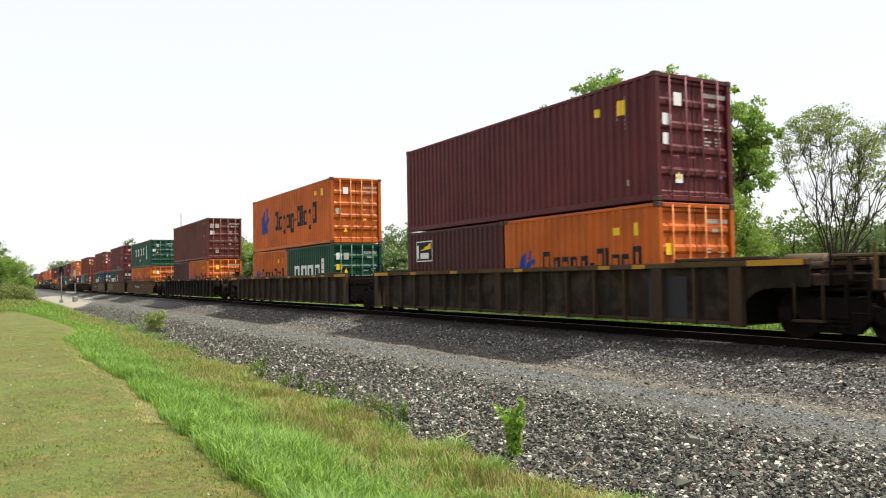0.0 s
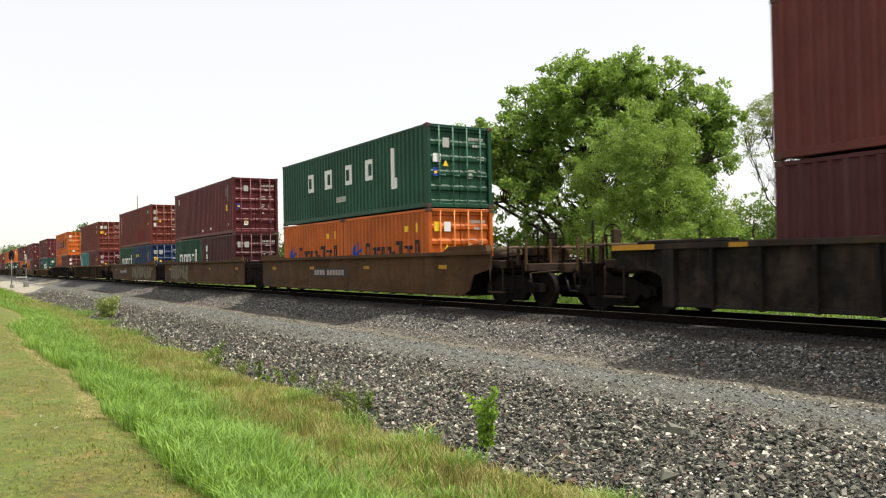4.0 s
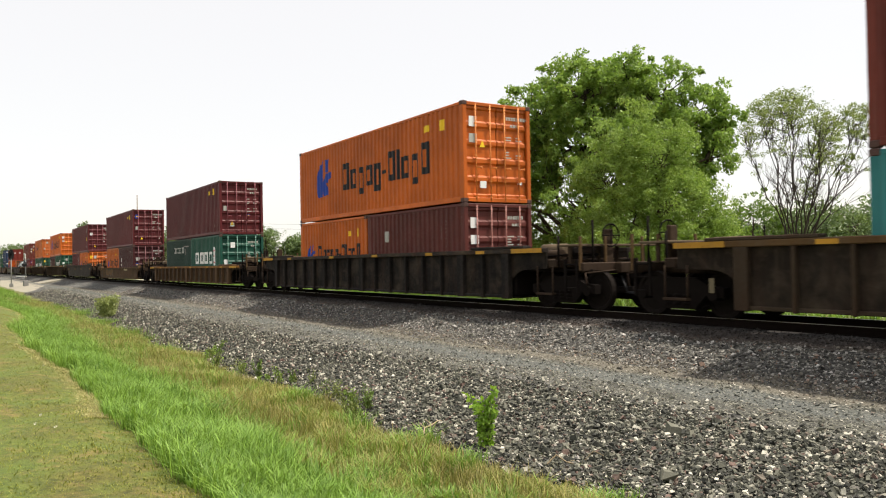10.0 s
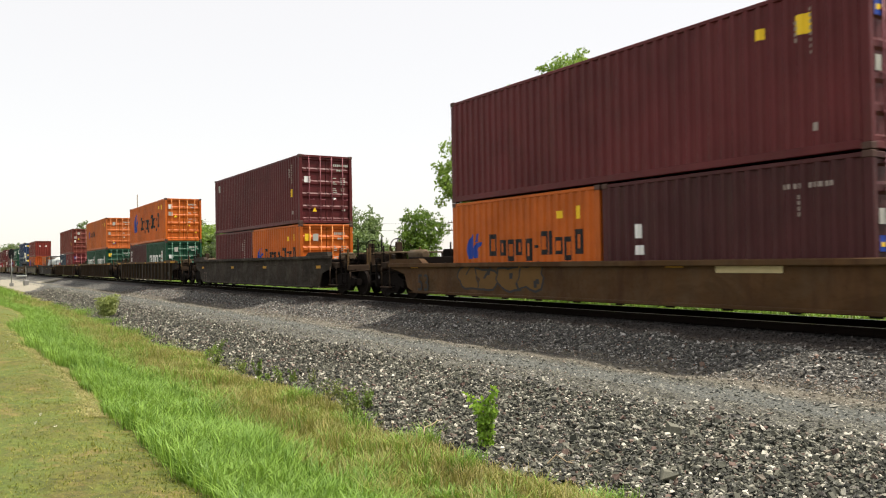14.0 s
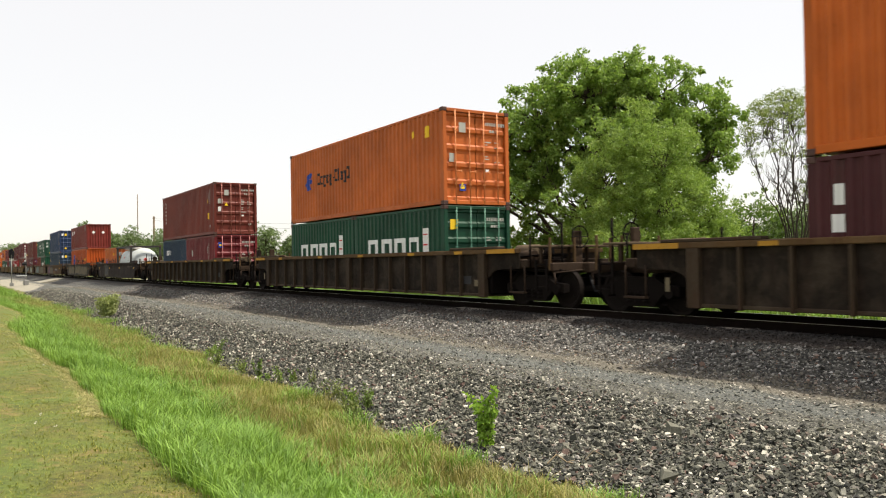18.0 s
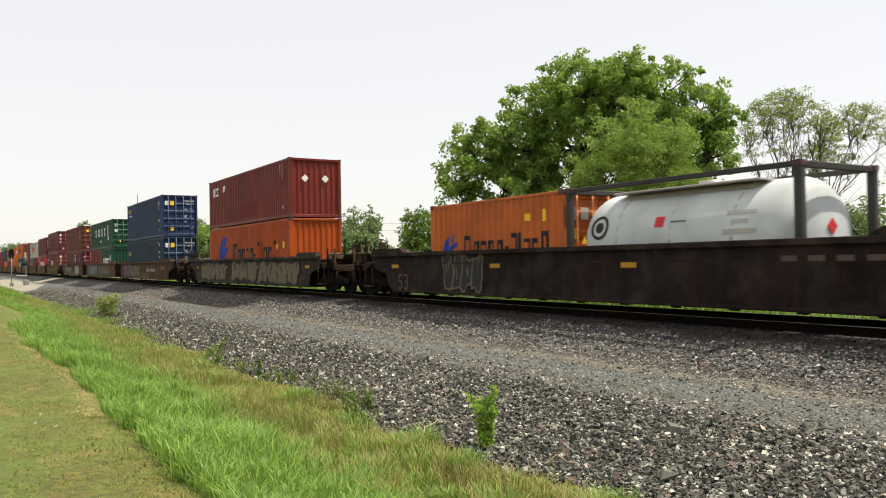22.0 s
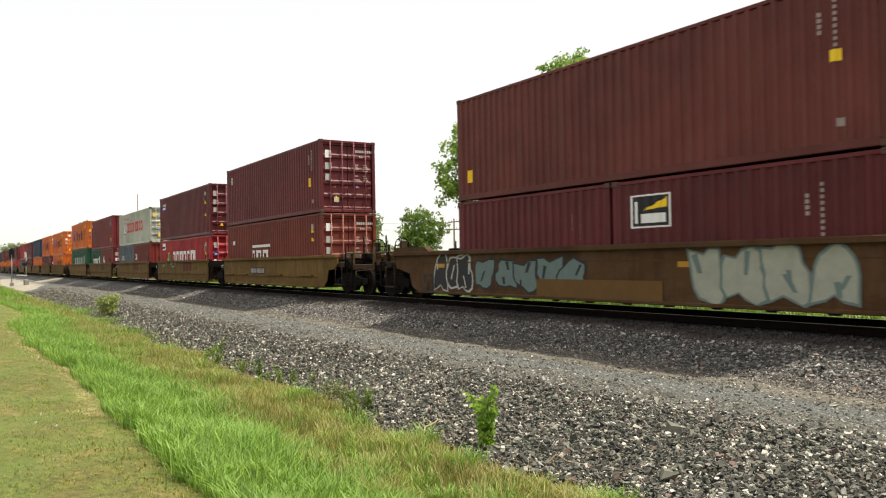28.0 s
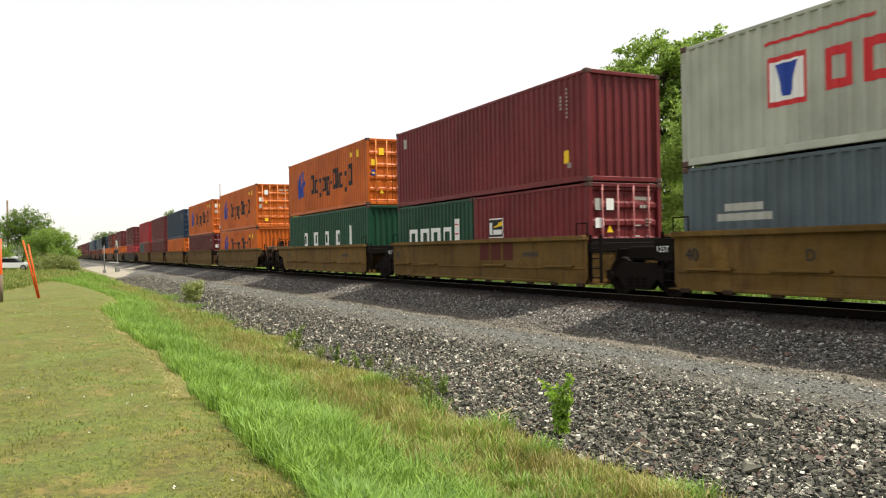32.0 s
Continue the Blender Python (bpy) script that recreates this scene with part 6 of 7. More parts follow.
for x, y, h, w, mat, sd in ((-122, 60, 11.4, 9.5, LEAF_FAR, 21), (-101.5, 60, 9.8, 9.0, LEAF_DARK, 22), (-169, 60, 11.0, 10.5, LEAF_FAR, 23), (-137, 55, 7.0, 8.0, LEAF_FAR, 33), (-155, 40, 10.6, 11, LEAF_FAR, 24), (-175, 40, 10.4, 12, LEAF_FAR, 25), (-190, 36, 10.0, 11, LEAF_FAR, 26),
                            (-187, 25, 12.0, 7.0, LEAF_FAR, 28), (-160, 25, 8.6, 7.0, LEAF_FAR, 29), (-310, 20, 10.5, 12, LEAF_FAR, 30), (-335, 19, 9.0, 12, LEAF_FAR, 31), (-86, 42, 5.4, 7.5, LEAF_FAR, 32), (-140, 38, 8.8, 9.0, LEAF_WILLOW, 35), (-131, 36.5, 8.4, 8.5, LEAF_WILLOW, 36), (-122, 37, 7.6, 8.5, LEAF_FAR, 37)):
    tree("tree", x, y, h, w, "rounded green tree in the distance beyond the railway", mat, 15000, 0.19, sd, 0.25, clumps=150, clump=0.085, low=0.0, group="distant trees")
for i in range(15):
    r = random.Random(40 + i)
    tree("tree", -54 + i * 3.7, 64 + r.uniform(-6, 8), r.uniform(5.8, 7.2), r.uniform(8.0, 10.0), "leafy green tree in the hedgerow beyond the railway", (LEAF_DARK, LEAF_FAR, LEAF_FAR)[i % 3], 8000, 0.15, 60 + i, 0.2, clumps=110, clump=0.09, low=0.0, group="hedgerow trees")
tree("tree", -128, -3.0, 9.0, 8.0, "tall dark green tree beside the level crossing", LEAF_DARK, 36000, 0.085, 80, 0.2,
     ((0, 0, 6.8, 2.4, 1.6), (-1.0, 1.6, 5.0, 2.4, 1.8), (0, -1.8, 5.2, 2.0, 1.8), (0, 0.4, 3.0, 2.8, 1.8)), 170, 0.085, group="trees by the crossing")
tree("tree", -118, 0.4, 6.0, 7.0, "round bright green tree beside the level crossing", LEAF_BRIGHT, 46000, 0.075, 81, 0.16,
     ((0, 0, 4.0, 2.2, 1.3), (0, 1.3, 3.2, 1.7, 1.5), (0, -1.5, 3.2, 1.8, 1.5), (0, 0, 1.8, 3.0, 1.4), (0, 1.5, 1.6, 1.4, 1.1)), 190, 0.085, group="trees by the crossing")
for i, (x, y, h, w, mat) in enumerate(((-135, -10.0, 5.5, 9.0, LEAF_FAR), (-116, -6.5, 3.8, 6.0, LEAF_BRIGHT), (-98, 0.6, 1.5, 6.0, LEAF_OLIVE), (-100, -8.5, 1.6, 5.0, LEAF_BRIGHT))):
    tree("tree" if h > 3 else "bush", x, y, h, w, "dense green foliage beside the level crossing", mat, 20000, 0.08, 84 + i, 0.1, clumps=130, clump=0.085, low=-0.1, group="trees by the crossing")

# ---------------------------------------------------------------- crossing signals, poles, markers, parked car
WOOD_POLE = plain("pole_wood", (112, 98, 82), 0.9, 0, 0.3, 5.0)
SIGNAL = plain("signal_black", (24, 24, 26), 0.6, 0, 0.2, 8.0)
MAST = plain("mast_silver", (132, 132, 128), 0.55, 0.3, 0.15, 8.0)
ORANGE = plain("marker_orange", (226, 84, 26), 0.5, 0, 0.15, 5.0)
GLASS_RED = plain("lamp_glass", (120, 30, 26), 0.25, 0, 0.1, 5.0)


def block_signal(x, y):
    z = float(ground_z(x, y))
    ob = thing("railway_signal", x, y, z, "railway signal with a black oval target on a silver mast", "signal")
    part("mast", Shape().tube((0, 0, 0), (0, 0, 3.6), 0.06, n=8).mesh("mast", MAST), ob)
    part("base", Shape().block(-0.2, -0.2, 0, 0.2, 0.2, 0.4, 0.04).mesh("base", MAST), ob)
    s = Shape()
    n = 20
    ring = [(0.3 * math.cos(2 * math.pi * i / n), 0.62 * math.sin(2 * math.pi * i / n)) for i in range(n)]
    s.prism(ring, -0.02, 0.02)
    s.v = [(q[1], q[0], q[2] + 3.7) for q in s.v]
    part("target", s.mesh("target", SIGNAL), ob, "flat black oval target")
    for k in (-0.3, 0.0, 0.3):
        part("hood", Shape().tube((0.0, 0, 3.7 + k), (0.25, 0, 3.68 + k), 0.1, 0.11, n=10, caps=False).mesh("hood", SIGNAL), ob)


def crossing_signal(x, y):
    z = float(ground_z(x, y))
    ob = thing("crossing_signal", x, y, z, "level crossing flasher with crossed boards on a silver mast", "signal")
    ob.rotation_euler = (0, 0, radians(-82))
    part("mast", Shape().tube((0, 0, 0), (0, 0, 3.6), 0.05, n=8).mesh("mast", MAST), ob)
    part("base", Shape().block(-0.25, -0.25, 0, 0.25, 0.25, 0.6, 0.05).mesh("base", MAST), ob)
    for a in (0.7, -0.7):
        me = Shape().block(-0.02, -0.5, -0.09, 0.02, 0.5, 0.09, 0.008).mesh("board", MARK["pale"])
        b = part("board", me, ob, at=(0.08 + 0.045 * (a > 0), 0, 3.3))
        b.matrix_basis = Matrix.Translation((0.08 + 0.045 * (a > 0), 0, 3.3)) @ Matrix.Rotation(a, 4, "X")
    for y_ in (-0.45, 0.45):
        part("flasher", Shape().tube((0.05, y_, 2.4), (0.09, y_, 2.4), 0.3, n=16).tube((0.09, y_, 2.4), (0.28, y_, 2.38), 0.14, 0.16, n=12, caps=False).mesh("flasher", SIGNAL), ob, "black round flasher with a hood")
        part("lens", Shape().tube((0.1, y_, 2.4), (0.12, y_, 2.4), 0.12, n=12).mesh("lens", GLASS_RED), ob)
    part("crossarm", Shape().tube((0.03, -0.45, 2.4), (0.03, 0.45, 2.4), 0.035, n=6).mesh("crossarm", MAST), ob)
    part("gate_arm", Shape().block(-0.03, -4.6, 1.02, 0.03, 0.3, 1.14, 0.008).mesh("gate_arm", MARK["white"]), ob, "white lowered gate arm")


block_signal(-101.8, 5.95)
crossing_signal(-98.9, 7.2)


def pole(name, x, y, height, r, label, arms=1):
    ob = thing(name, x, y, float(ground_z(x, y)) - 0.1, label, "pole", "utility poles")
    part("shaft", Shape().tube((0, 0, 0), (0, 0, height), r, r * 0.7, n=8).mesh("shaft", WOOD_POLE), ob)
    for k in range(arms):
        z = height - 0.4 - 0.9 * k
        part("crossarm", Shape().block(-1.2, -0.06, z - 0.06, 1.2, 0.06, z + 0.06, 0.01).mesh("crossarm", WOOD_POLE), ob)
        for dx in (-1.1, -0.5, 0.5, 1.1):
            part("insulator", cached("insulator", lambda: Shape().tube((0, 0, 0), (0, 0, 0.2), 0.05, 0.03, n=6), MAST), ob, at=(dx, 0, z + 0.06))
    return ob


pole("utility_pole", -76.8, 50, 6.9, 0.13, "wooden utility pole with crossarms beyond the railway", 2)
pole("utility_pole", -188.6, 40, 13.4, 0.3, "tall pale utility pole with a crossarm", 1)
pole("antenna_mast", -207, 40, 20.0, 0.14, "thin grey antenna mast", 0)
pole("utility_pole", -150, -6.0, 11.2, 0.2, "wooden utility pole near the crossing", 1)


def cable(a, b, sag, name):
    s = Shape()
    pts = [Vector(a).lerp(Vector(b), i / 12) - Vector((0, 0, sag * 4 * (i / 12) * (1 - i / 12))) for i in range(13)]
    for p, q in zip(pts, pts[1:]):
        s.tube(p, q, 0.012, n=4, caps=False)
    tagged(new(name, s.mesh(name, SIGNAL)), "thin dark overhead cable between poles", "cable", "overhead cables")


cable((-76.8, 50, 5.4), (-188.6, 40, 11.9), 0.6, "cable")
cable((-77.9, 50, 4.5), (-189.7, 40, 11.5), 0.6, "cable")


def marker(x, y, top, lean, r, label, sleeve):
    ob = thing("marker_post", x, y, float(ground_z(x, y)) - 0.05, label, "marker post", "marker posts")
    part("rod", Shape().tube((0, 0, 0), (lean[0], lean[1], top), r, r * 0.8, n=8).mesh("rod", ORANGE), ob)
    if sleeve:
        part("sleeve", Shape().tube((0, 0, 0), (lean[0] * 0.45, lean[1] * 0.45, top * 0.45), r * 1.15, n=8).mesh("sleeve", WOOD_POLE), ob, "weathered brown lower part")


marker(-34.27, -0.37, 2.3, (0.0, -0.5), 0.034, "leaning orange plastic marker rod in the lawn", False)
marker(-34.2, -0.33, 2.15, (-0.1, -0.36), 0.03, "leaning orange plastic marker rod in the lawn", False)
marker(-31.9, -1.52, 2.3, (0.0, 0.0), 0.055, "upright orange marker post with a brown foot", True)


def parked_car(x, y):
    z = float(ground_z(x, y))
    ob = thing("parked_car", x, y, z, "white parked car with dark windows near the crossing", "car")
    ob.rotation_euler = (0, 0, radians(75))
    body_m = plain("car_white", (222, 224, 226), 0.3, 0, 0.05, 4.0)
    glass = plain("car_glass", (18, 22, 26), 0.1, 0, 0.1, 4.0)
    s = Shape().prism([(-2.2, 0.35), (2.2, 0.35), (2.25, 0.75), (1.3, 0.92), (-1.6, 0.98), (-2.25, 0.9)], -0.88, 0.88)
    part("body", s.mesh("body", body_m), ob)
    part("cabin", Shape().prism([(-1.7, 0.97), (1.2, 0.92), (0.45, 1.42), (-1.2, 1.45)], -0.78, 0.78).mesh("cabin", glass), ob, "dark window glass")
    part("roof", Shape().block(-1.2, -0.72, 1.44, 0.45, 0.72, 1.5, 0.02).mesh("roof", body_m), ob)
    for a in (-1.35, 1.4):
        for b in (-0.85, 0.85):
            w = part("wheel", cached("car_wheel", lambda: Shape().tube((0, -0.1, 0.33), (0, 0.1, 0.33), 0.33, n=16), SIGNAL), ob, at=(a, b, 0))
            part("rim", cached("car_rim", lambda: Shape().tube((0, -0.11, 0.33), (0, 0.11, 0.33), 0.2, n=12), MAST), w)


parked_car(-104.0, -3.75)

# ---------------------------------------------------------------- small plants
LEAF_SAP = leafy("leaves_sapling", (92, 132, 36), (160, 194, 74), 0.2, 0.5)


def weed(name, x, y, height, label, leaf, count, size, seed, spread=0.5, group="weeds"):
    rng = np.random.default_rng(seed)
    ob = thing(name, x, y, float(ground_z(x, y)) - 0.03, label, "plant", group)
    s = Shape()
    pts, rad = [], []
    for k in range(5):
        tip = np.array([rng.normal() * 0.16 * height * spread * 2, rng.normal() * 0.16 * height * spread * 2, height * rng.uniform(0.65, 1.0)])
        line = limb(s, (0, 0, 0), tip, 0.008 + 0.006 * height, 0.003, rng, 0.1, 5, 4)
        for q in np.linspace(0.12, 1.0, 11) * (len(line) - 1.001):
            pts.append(line[int(q)] + (line[int(q) + 1] - line[int(q)]) * (q % 1)), rad.append(height * 0.15 * spread * 1.6)
    tagged(part("stem", s.mesh("stem", plain("weed_stem", (96, 104, 56), 0.8)), ob), kind="stuff")
    v, f = leaf_cloud(pts, rad, count, size, rng)
    part("leaves", quick_mesh("leaves", v, f, leaf), ob)


weed("sapling", -7.4, 5.24, 0.76, "bright green sapling growing out of the crushed rock", LEAF_SAP, 520, 0.036, 1, 0.3)
weed("bush", -35.5, 5.6, 0.85, "low olive-green bush at the foot of the embankment", LEAF_PALE, 2200, 0.05, 2, 1.2)
rw = random.Random(5)
for i in range(30):
    x = -9.4 - 9.5 * rw.random() ** 1.3
    y = float(edge_y(x)) + rw.uniform(-0.12, 0.3)
    weed("weed", x, y, rw.uniform(0.16, 0.46), "small green weed at the edge of the stones", (LEAF_DARK, LEAF_OLIVE, LEAF_BRIGHT)[i % 3], rw.randint(60, 150), rw.uniform(0.018, 0.028), 30 + i, rw.uniform(0.4, 0.8))

STICK = plain("dead_stick", (150, 134, 108), 0.9, 0, 0.3, 14.0)


def stick(a, b, r, seed):
    """A dead branch lying on the stones."""
    rng = np.random.default_rng(seed)
    za, zb = float(ground_z(*a)), float(ground_z(*b))
    s = Shape()
    pts = limb(s, (0, 0, 0.05), (b[0] - a[0], b[1] - a[1], zb - za + 0.07), r, r * 0.5, rng, 0.14, 6, 5)
    for i in (2, 3):
        limb(s, pts[i], pts[i] + rng.normal(size=3) * np.array([0.14, 0.14, 0.03]) + np.array([0, 0, 0.06]), r * 0.6, r * 0.3, rng, 0.1, 5, 2)
    ob = new("stick", s.mesh("stick", STICK))
    ob.matrix_basis = Matrix.Translation((a[0], a[1], za))
    tagged(ob, "pale dead branch lying on the crushed rock", "stick", "dead sticks")


stick((-8.1, 4.62), (-8.75, 5.45), 0.013, 1)
stick((-7.9, 4.7), (-8.05, 4.98), 0.01, 2)
stick((-9.3, 4.75), (-9.75, 5.05), 0.01, 3)
stick((-6.3, 5.2), (-6.05, 5.75), 0.008, 4)

# ---------------------------------------------------------------- grass
GRASS_TALL = leafy("grass_tall", (66, 104, 31), (138, 172, 70), 0.2, 0.33)
GRASS_OLIVE = leafy("grass_olive", (88, 98, 36), (156, 154, 78), 0.2, 0.35)
GRASS_DRY = leafy("grass_dry", (104, 96, 48), (172, 160, 98), 0.2, 0.3)
GRASS_LAWN = leafy("grass_lawn", (58, 72, 20), (154, 152, 72), 0.2, 0.4)
GRASS_STRAW = leafy("grass_straw", (140, 132, 78), (184, 174, 118), 0.2, 0.2)


def blades(name, n, xs_of, ys_of, height, width, material, label, seed, lean=0.55, tuft=14, spread_of=0.035):
    """Grass blades: bent strips of two pieces."""
    rng = np.random.default_rng(seed)
    k = max(1, n // tuft)
    cx = xs_of(rng, k)
    cy = ys_of(rng, cx)
    pick = rng.integers(0, k, n)
    spread = rng.normal(0, spread_of, (n, 2)) * np.clip(-cx[pick] / 12, 0.6, 4)[:, None]
    x, y = cx[pick] + spread[:, 0], cy[pick] + spread[:, 1]
    z = ground_z(x, y) - 0.01
    h = height(rng, x, y) * rng.uniform(0.55, 1.25, k)[pick] * (0.85 + 0.3 * np.sin(1.7 * x + 2 * np.sin(y * 2.1)) * np.sin(2.3 * y + 1.3 * np.sin(x * 1.1)))
    a = np.arctan2(spread[:, 1], spread[:, 0]) + rng.normal(0, 1.0, n)
    d = np.stack([np.cos(a), np.sin(a)], 1)
    side = np.stack([-np.sin(a), np.cos(a)], 1) * (width * rng.uniform(0.6, 1.3, n))[:, None]
    l = lean * rng.uniform(0.3, 1.3, n) * h
    base = np.stack([x, y, z], 1)
    up = lambda f, g: base + np.concatenate([d * (l * g)[:, None], (h * f)[:, None]], 1)
    s3 = np.concatenate([side, np.zeros((n, 1))], 1)
    mid, tip = up(0.75, 0.35), up(1.0, 1.0)
    v = np.stack([base - s3, base + s3, mid + s3 * 0.8, mid - s3 * 0.8, tip + s3 * 0.12, tip - s3 * 0.12], 1).reshape(-1, 3)
    i = np.arange(n)[:, None] * 6
    f = np.concatenate([i + np.array([[0, 1, 2, 3]]), i + np.array([[3, 2, 4, 5]])], 0)
    ob = new(name, quick_mesh(name, v, f, material))
    tagged(ob, label, "grass", kind="stuff")


def drift(name, n, x0, x1, y0, y1, h0, h1, width, material, label, seed):
    blades(name, n, lambda r, k: r.uniform(x0, x1, k), lambda r, x: r.uniform(y0, y1, len(x)), lambda r, x, y: r.uniform(h0, h1, len(x)), width, material, label, seed)


def thinning(lo, hi):
    """Heights that shrink towards the stones."""
    return lambda r, x, y: r.uniform(lo, hi, len(x)) * (1 - 0.6 * np.clip((y - edge_y(x) + 0.75) / 0.75, 0, 1))


near_x = lambda lo, hi, p=1.6: (lambda rng, n: hi - (hi - lo) * rng.uniform(0, 1, n) ** p)
band = lambda a, b: (lambda rng, x: lawn_y(x) + (edge_y(x) - lawn_y(x)) * rng.uniform(a, b, len(x)))
blades("long_grass", 165000, near_x(-60, -3.2, 1.9), lambda r, x: lawn_y(x) + (edge_y(x) - lawn_y(x)) * np.abs(r.uniform(0, 0.46, len(x)) + r.normal(0, 0.1, len(x))) - 0.03, thinning(0.1, 0.29), 0.0048, GRASS_TALL, "long bright green grass along the ditch", 1, 0.8, 18, 0.05)
blades("dry_grass", 62000, near_x(-60, -3.2, 1.9), band(0.4, 0.99), thinning(0.1, 0.31), 0.0034, GRASS_DRY, "dry yellow-brown grass at the edge of the stones", 2, 0.6, 14, 0.06)
blades("mixed_grass", 80000, near_x(-60, -3.2, 1.9), band(0.38, 0.93), thinning(0.07, 0.25), 0.0046, GRASS_OLIVE, "short olive-green weeds mixed with dry grass", 4, 0.7, 40, 0.07)
blades("green_tufts", 30000, near_x(-50, -3.2, 1.9), band(0.45, 0.95), lambda r, x, y: r.uniform(0.1, 0.27, len(x)), 0.005, GRASS_TALL, "scattered green tufts in the dry grass", 12, 0.7, 130, 0.12)
for i, (lo, hi, mat, what) in enumerate(((0.0, 0.5, GRASS_TALL, "long bright green grass along the ditch"), (0.42, 1.02, GRASS_OLIVE, "short olive-green weeds mixed with dry grass"))):
    blades("verge_grass", 26000, lambda r, n: r.uniform(-3.3, 9.0, n), band(lo, hi), thinning(0.06, 0.18), 0.0075, mat, what, 20 + i, 0.7, 18, 0.07)
blades("lawn_grass", 75000, near_x(-34, -4.5, 2.0), lambda r, x: lawn_y(x) - (r.uniform(0, 1, len(x)) ** 1.2) * 6.5, lambda r, x, y: r.uniform(0.015, 0.042, len(x)), 0.0045, GRASS_LAWN, "short mown lawn, partly dry", 3, 1.1, 2, 0.06)
blades("straw_edge", 75000, near_x(-44, -9.2, 1.3), lambda r, x: lawn_y(x) + r.normal(-0.14, 0.07, len(x)), lambda r, x, y: r.uniform(0.01, 0.03, len(x)), 0.0042, GRASS_STRAW, "strip of straw-dry grass at the edge of the lawn", 9, 1.2, 10, 0.06)
rng_c = np.random.default_rng(31)
cx_ = -5.0 - 26.0 * rng_c.uniform(0, 1, 150) ** 1.5
cy_ = lawn_y(cx_) - 0.3 - 6.0 * rng_c.uniform(0, 1, 150)
cv_, cf_ = leaf_cloud(np.stack([cx_, cy_, ground_z(cx_, cy_) + 0.025], 1), np.full(150, 0.012), 900, 0.011, rng_c)
tagged(new("clover_flowers", quick_mesh("clover_flowers", cv_, cf_, plain("clover_white", (206, 204, 190), 0.8, 0, 0.1, 9.0))), "tiny white clover flowers in the lawn", "flowers", kind="stuff")
blades("far_side_grass", 26000, near_x(-80, 4, 1.2), lambda r, x: r.uniform(16.6, 24, len(x)), lambda r, x, y: r.uniform(0.25, 0.8, len(x)), 0.016, GRASS_TALL, "tall green grass beyond the railway", 5)


ROUGH_X, ROUGH_Y = (-110.0, -62.0, -57.0, -47.6, -42.7, -39.0), (3.6, 1.6, -0.05, -1.38, -1.9, -3.0)
rough = lambda r, x: np.interp(x, ROUGH_X, ROUGH_Y) - 14 * r.uniform(0, 1, len(x)) ** 1.5
blades("rough_grass", 30000, near_x(-108, -39, 1.3), rough, lambda r, x, y: r.uniform(0.1, 0.36, len(x)), 0.017, leafy("grass_rough", (60, 84, 32), (122, 142, 62), 0.2, 0.35), "rough tall grass beyond the end of the lawn", 6, 0.6, 14, 0.06)
blades("rough_straw", 7000, near_x(-100, -44, 1.2), rough, lambda r, x, y: r.uniform(0.15, 0.45, len(x)), 0.013, GRASS_DRY, "dry seed stalks in the rough grass", 7, 0.5, 10, 0.06)
drift("bank_grass", 9000, -100, -50, 1.8, 4.6, 0.12, 0.36, 0.016, GRASS_TALL, "bright green grass on the bank far along the track", 8)
blades("lawn_rim", 5000, lambda r, n: r.uniform(-58, -39, n), lambda r, x: np.interp(x, ROUGH_X, ROUGH_Y) + r.normal(0.12, 0.1, len(x)), lambda r, x, y: r.uniform(0.01, 0.04, len(x)), 0.012, GRASS_STRAW, "straw-pale rim of the lawn", 10, 1.2, 10, 0.08)

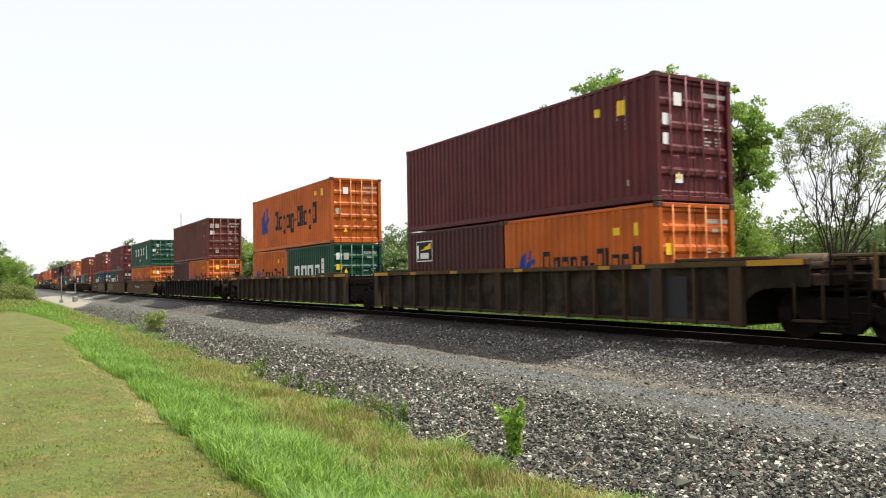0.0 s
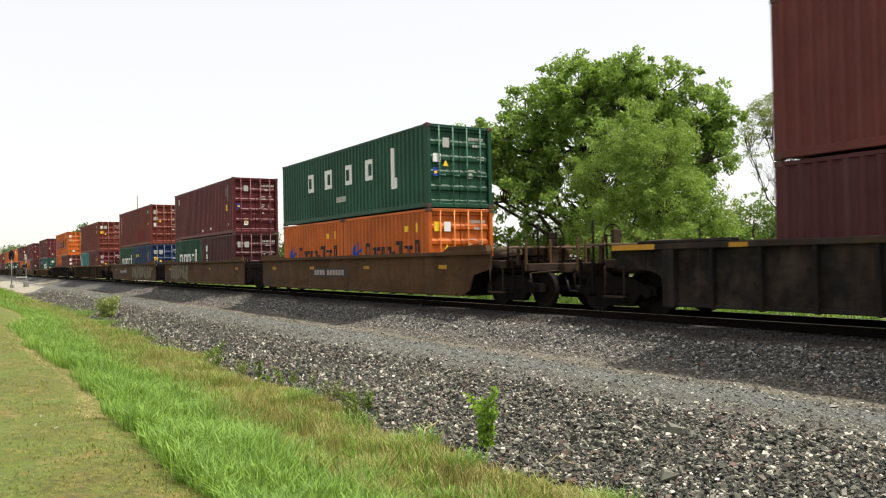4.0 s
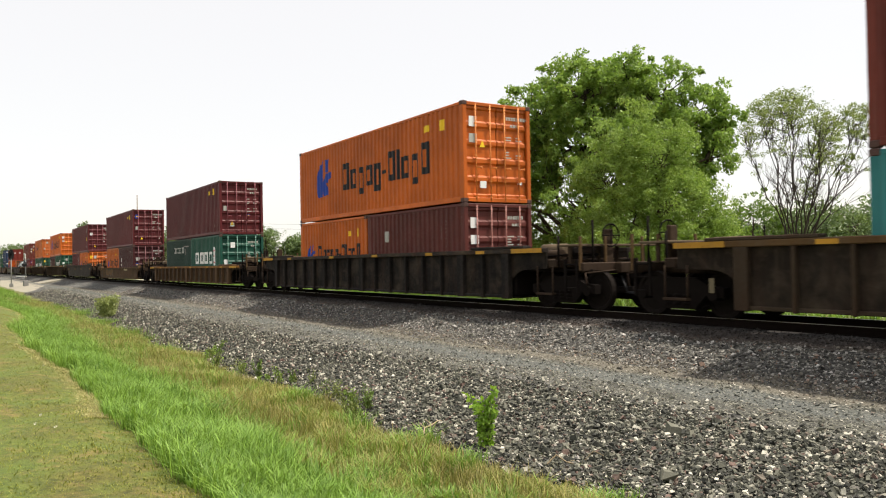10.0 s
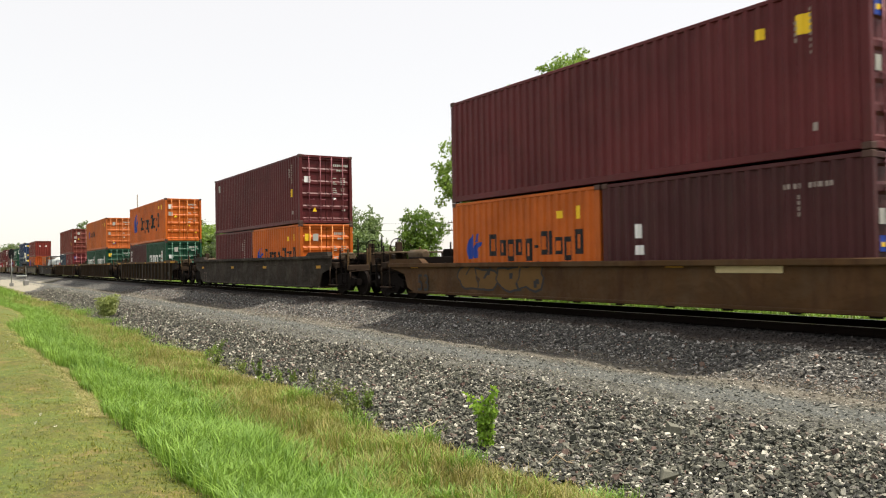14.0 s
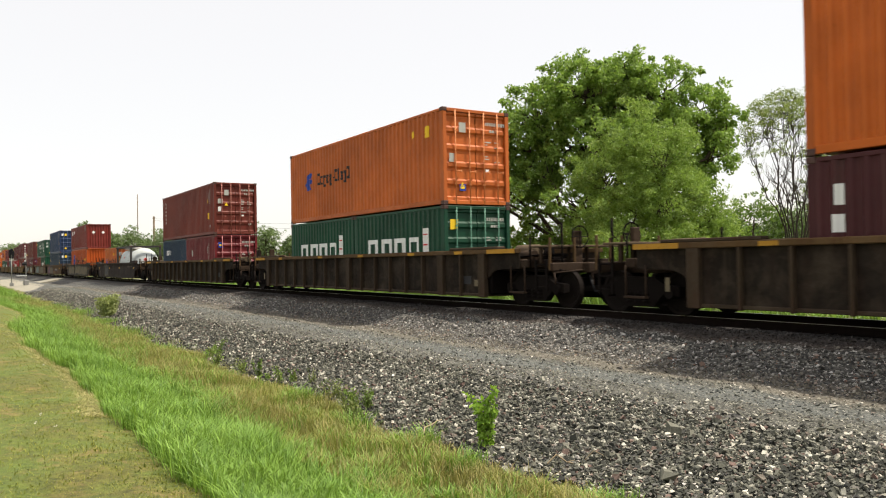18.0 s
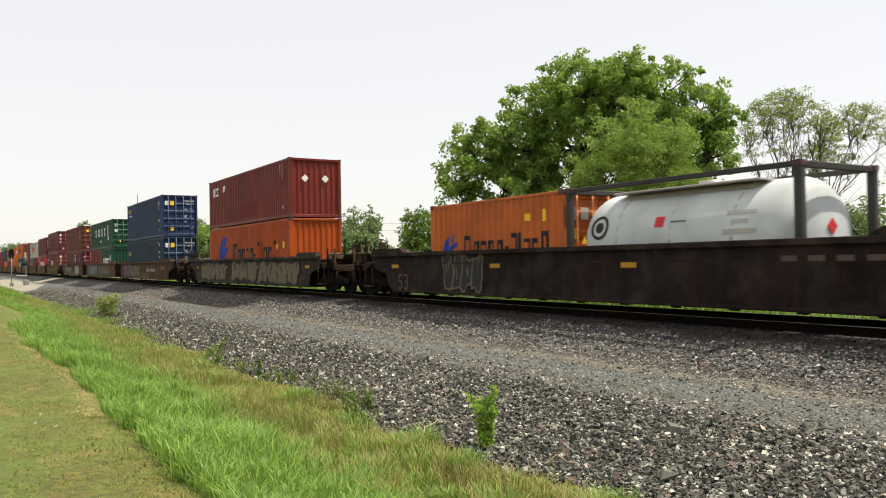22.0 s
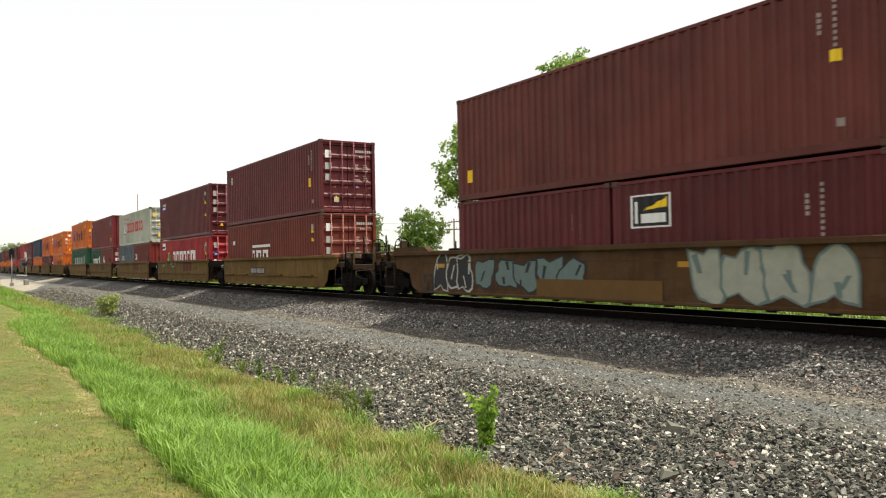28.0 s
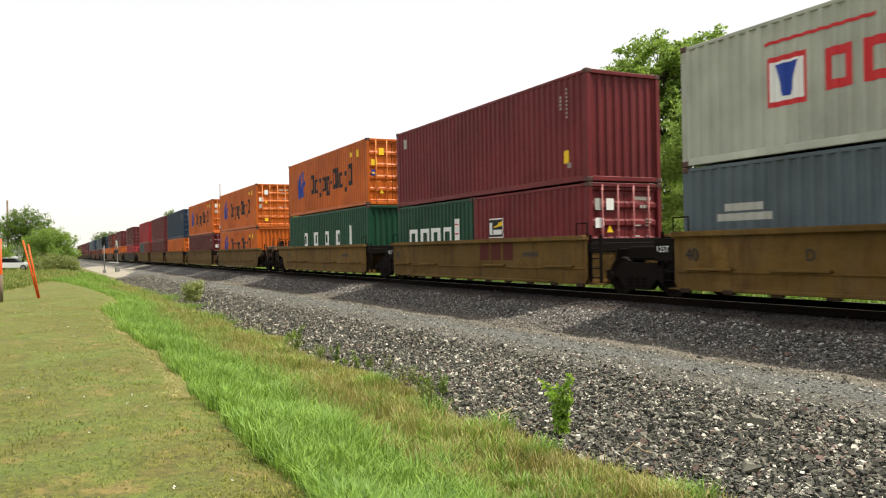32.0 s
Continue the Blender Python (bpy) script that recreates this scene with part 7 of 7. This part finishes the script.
# ---------------------------------------------------------------- loose stones
def stones(name, n, xs_of, ys_of, size, material, label, seed, sink=0.25, blocky=False):
    """Angular stones: squashed, jittered lumps of eight faces, or of six four-sided ones."""
    rng = np.random.default_rng(seed)
    x = xs_of(rng, n)
    y = ys_of(rng, x)
    keep = (y > edge_y(x) - 0.1)
    x, y = x[keep], y[keep]
    n = len(x)
    s = size * rng.lognormal(0, 0.3, n)
    if blocky:
        c = np.array([(i, j, k) for k in (-1, 1) for j in (-1, 1) for i in (-1, 1)], float) * 0.72
        q = c[None] * rng.uniform(0.6, 1.1, (n, 8, 1)) + rng.normal(0, 0.13, (n, 8, 3))
        f = np.array([(0, 2, 3, 1), (4, 5, 7, 6), (0, 1, 5, 4), (2, 6, 7, 3), (0, 4, 6, 2), (1, 3, 7, 5)])
    else:
        c = np.array([(1, 0, 0), (-1, 0, 0), (0, 1, 0), (0, -1, 0), (0, 0, 1), (0, 0, -1)], float)
        q = c[None] * rng.uniform(0.55, 1.15, (n, 6, 1)) + rng.normal(0, 0.22, (n, 6, 3))
        f = np.array([(0, 2, 4), (2, 1, 4), (1, 3, 4), (3, 0, 4), (2, 0, 5), (1, 2, 5), (3, 1, 5), (0, 3, 5)])
    q *= np.stack([rng.uniform(0.7, 1.3, n), rng.uniform(0.6, 1.1, n), rng.uniform(0.5, 0.9, n)], 1)[:, None]
    a, b = rng.uniform(0, 2 * np.pi, n), rng.uniform(-0.9, 0.9, n)
    ca, sa, cb, sb = np.cos(a)[:, None], np.sin(a)[:, None], np.cos(b)[:, None], np.sin(b)[:, None]
    X, Y, Z = q[..., 0], q[..., 1], q[..., 2]
    X, Z = X * cb - Z * sb, X * sb + Z * cb
    X, Y = X * ca - Y * sa, X * sa + Y * ca
    v = np.stack([X, Y, Z], -1) * s[:, None, None] * 0.5
    v += np.stack([x, y, ground_z(x, y) + s * sink * rng.uniform(-0.6, 1.5, n)], 1)[:, None]
    k = c.shape[0]
    faces = (np.arange(n)[:, None, None] * k + f[None]).reshape(-1, f.shape[1])
    ob = new(name, quick_mesh(name, v.reshape(-1, 3), faces, material))
    tagged(ob, label, "stones", kind="stuff")


bank = lambda r, x: edge_y(x) + (7.4 - edge_y(x)) * (r.uniform(0.0, 1, len(x)) ** 1.1) - 0.1 + np.abs(r.normal(0, 0.3, len(x)))
stones("rock_stones", 72000, near_x(-13, -1.4, 1.1), bank, 0.043, ROCK, "coarse dark grey crushed rock on the bank", 11, 0.35, True)
stones("far_rock_stones", 60000, near_x(-75, -13, 1.5), bank, 0.054, ROCK, "coarse dark grey crushed rock on the bank further along", 15, 0.35)
stones("gravel_stones", 82000, near_x(-80, -2.0, 1.5), lambda r, x: r.uniform(7.0, 10.2, len(x)) + r.normal(0, 0.2, len(x)), 0.04, GRAVEL, "fine pale gravel of the lane", 12)
stones("ballast_stones", 50000, near_x(-60, -2.5, 1.5), lambda r, x: r.uniform(10.1, 12.3, len(x)) + np.where(r.random(len(x)) < 0.12, -0.6 * r.random(len(x)), 0), 0.05, BALLAST, "angular grey ballast along the ties", 13)
stones("ballast_between", 9000, near_x(-50, 0, 1.3), lambda r, x: r.uniform(12.3, 16.2, len(x)), 0.05, BALLAST, "angular ballast between the ties", 14, 0.1)


def single_stones(n, seed):
    """The stones of the bank that lie nearest, one by one."""
    rng_s = random.Random(seed)
    shapes = []
    for k in range(14):
        s = Shape()
        bm = bmesh.new()
        for i in range(9):
            d = Vector((rng_s.gauss(0, 1), rng_s.gauss(0, 1), rng_s.gauss(0, 1))).normalized() * rng_s.uniform(0.8, 1.1)
            bm.verts.new((d.x * 0.62, d.y * 0.46, d.z * 0.36))
        bmesh.ops.convex_hull(bm, input=bm.verts)
        loose = [v for v in bm.verts if not v.link_faces]
        bmesh.ops.delete(bm, geom=loose, context="VERTS")
        bm.verts.index_update()
        s.add([v.co[:] for v in bm.verts], [[v.index for v in f.verts] for f in bm.faces])
        bm.free()
        shapes.append(s.mesh("stone", LOOSE))
    for i in range(n):
        x = -3.2 - 5.0 * rng_s.random() ** 1.2
        y = float(edge_y(x)) + 0.1 + 1.7 * rng_s.random()
        size = 0.058 * rng_s.uniform(0.7, 1.3)
        ob = new("stone", rng_s.choice(shapes))
        ob.parent = bed
        ob.matrix_basis = Matrix.Translation((x, y, float(ground_z(x, y)) + 0.03)) @ Matrix.Rotation(rng_s.uniform(0, 6.28), 4, "Z") @ Matrix.Rotation(rng_s.uniform(-0.5, 0.5), 4, "X") @ Matrix.Scale(size, 4)


def loose_material():
    m = Nodes("loose_stone", 0.85)
    rnd = m.node("ShaderNodeObjectInfo").outputs["Random"]
    c = m.ramp(rnd, (0.0, lin(46, 46, 44)), (0.6, lin(98, 96, 91)), (0.88, lin(134, 126, 118)), (1.0, lin(200, 196, 188)))
    m.colour(m.mix(0.5, c, m.ramp(m.noise(m.coord, 4.0, 5.0, 0.75), (0.3, 0.5), (0.75, 1.0)), "MULTIPLY"))
    m.bump(m.noise(m.coord, 5.0, 5.0, 0.8), 0.3, 0.05)
    return m.mat


LOOSE = loose_material()
single_stones(280, 77)


# ---------------------------------------------------------------- what moves
def motions():
    """The train rolls past at an even speed; its wheels turn while they pass near."""
    for ob, at in MOVING:
        walk(ob, [(t, Matrix.Translation(at + Vector((SPEED * t, 0, 0)))) for t in (0.0, 16.0, 32.0)])
    for ob, at, u in WHEELS:
        t0, t1 = (-60 - u) / SPEED, (-2 - u) / SPEED
        f0, f1 = max(0, int(t0 * FPS)), min(32 * FPS, int(t1 * FPS) + 1)
        if f1 <= f0:
            continue
        turn = lambda k: Matrix.Translation(at) @ Matrix.Rotation(SPEED / WR * k / FPS, 4, "Y")
        ks = sorted({0, 32 * FPS} | set(range(f0, f1 + 1)))
        walk(ob, [(k / FPS, turn(min(max(k, f0), f1) - f0)) for k in ks])


motions()
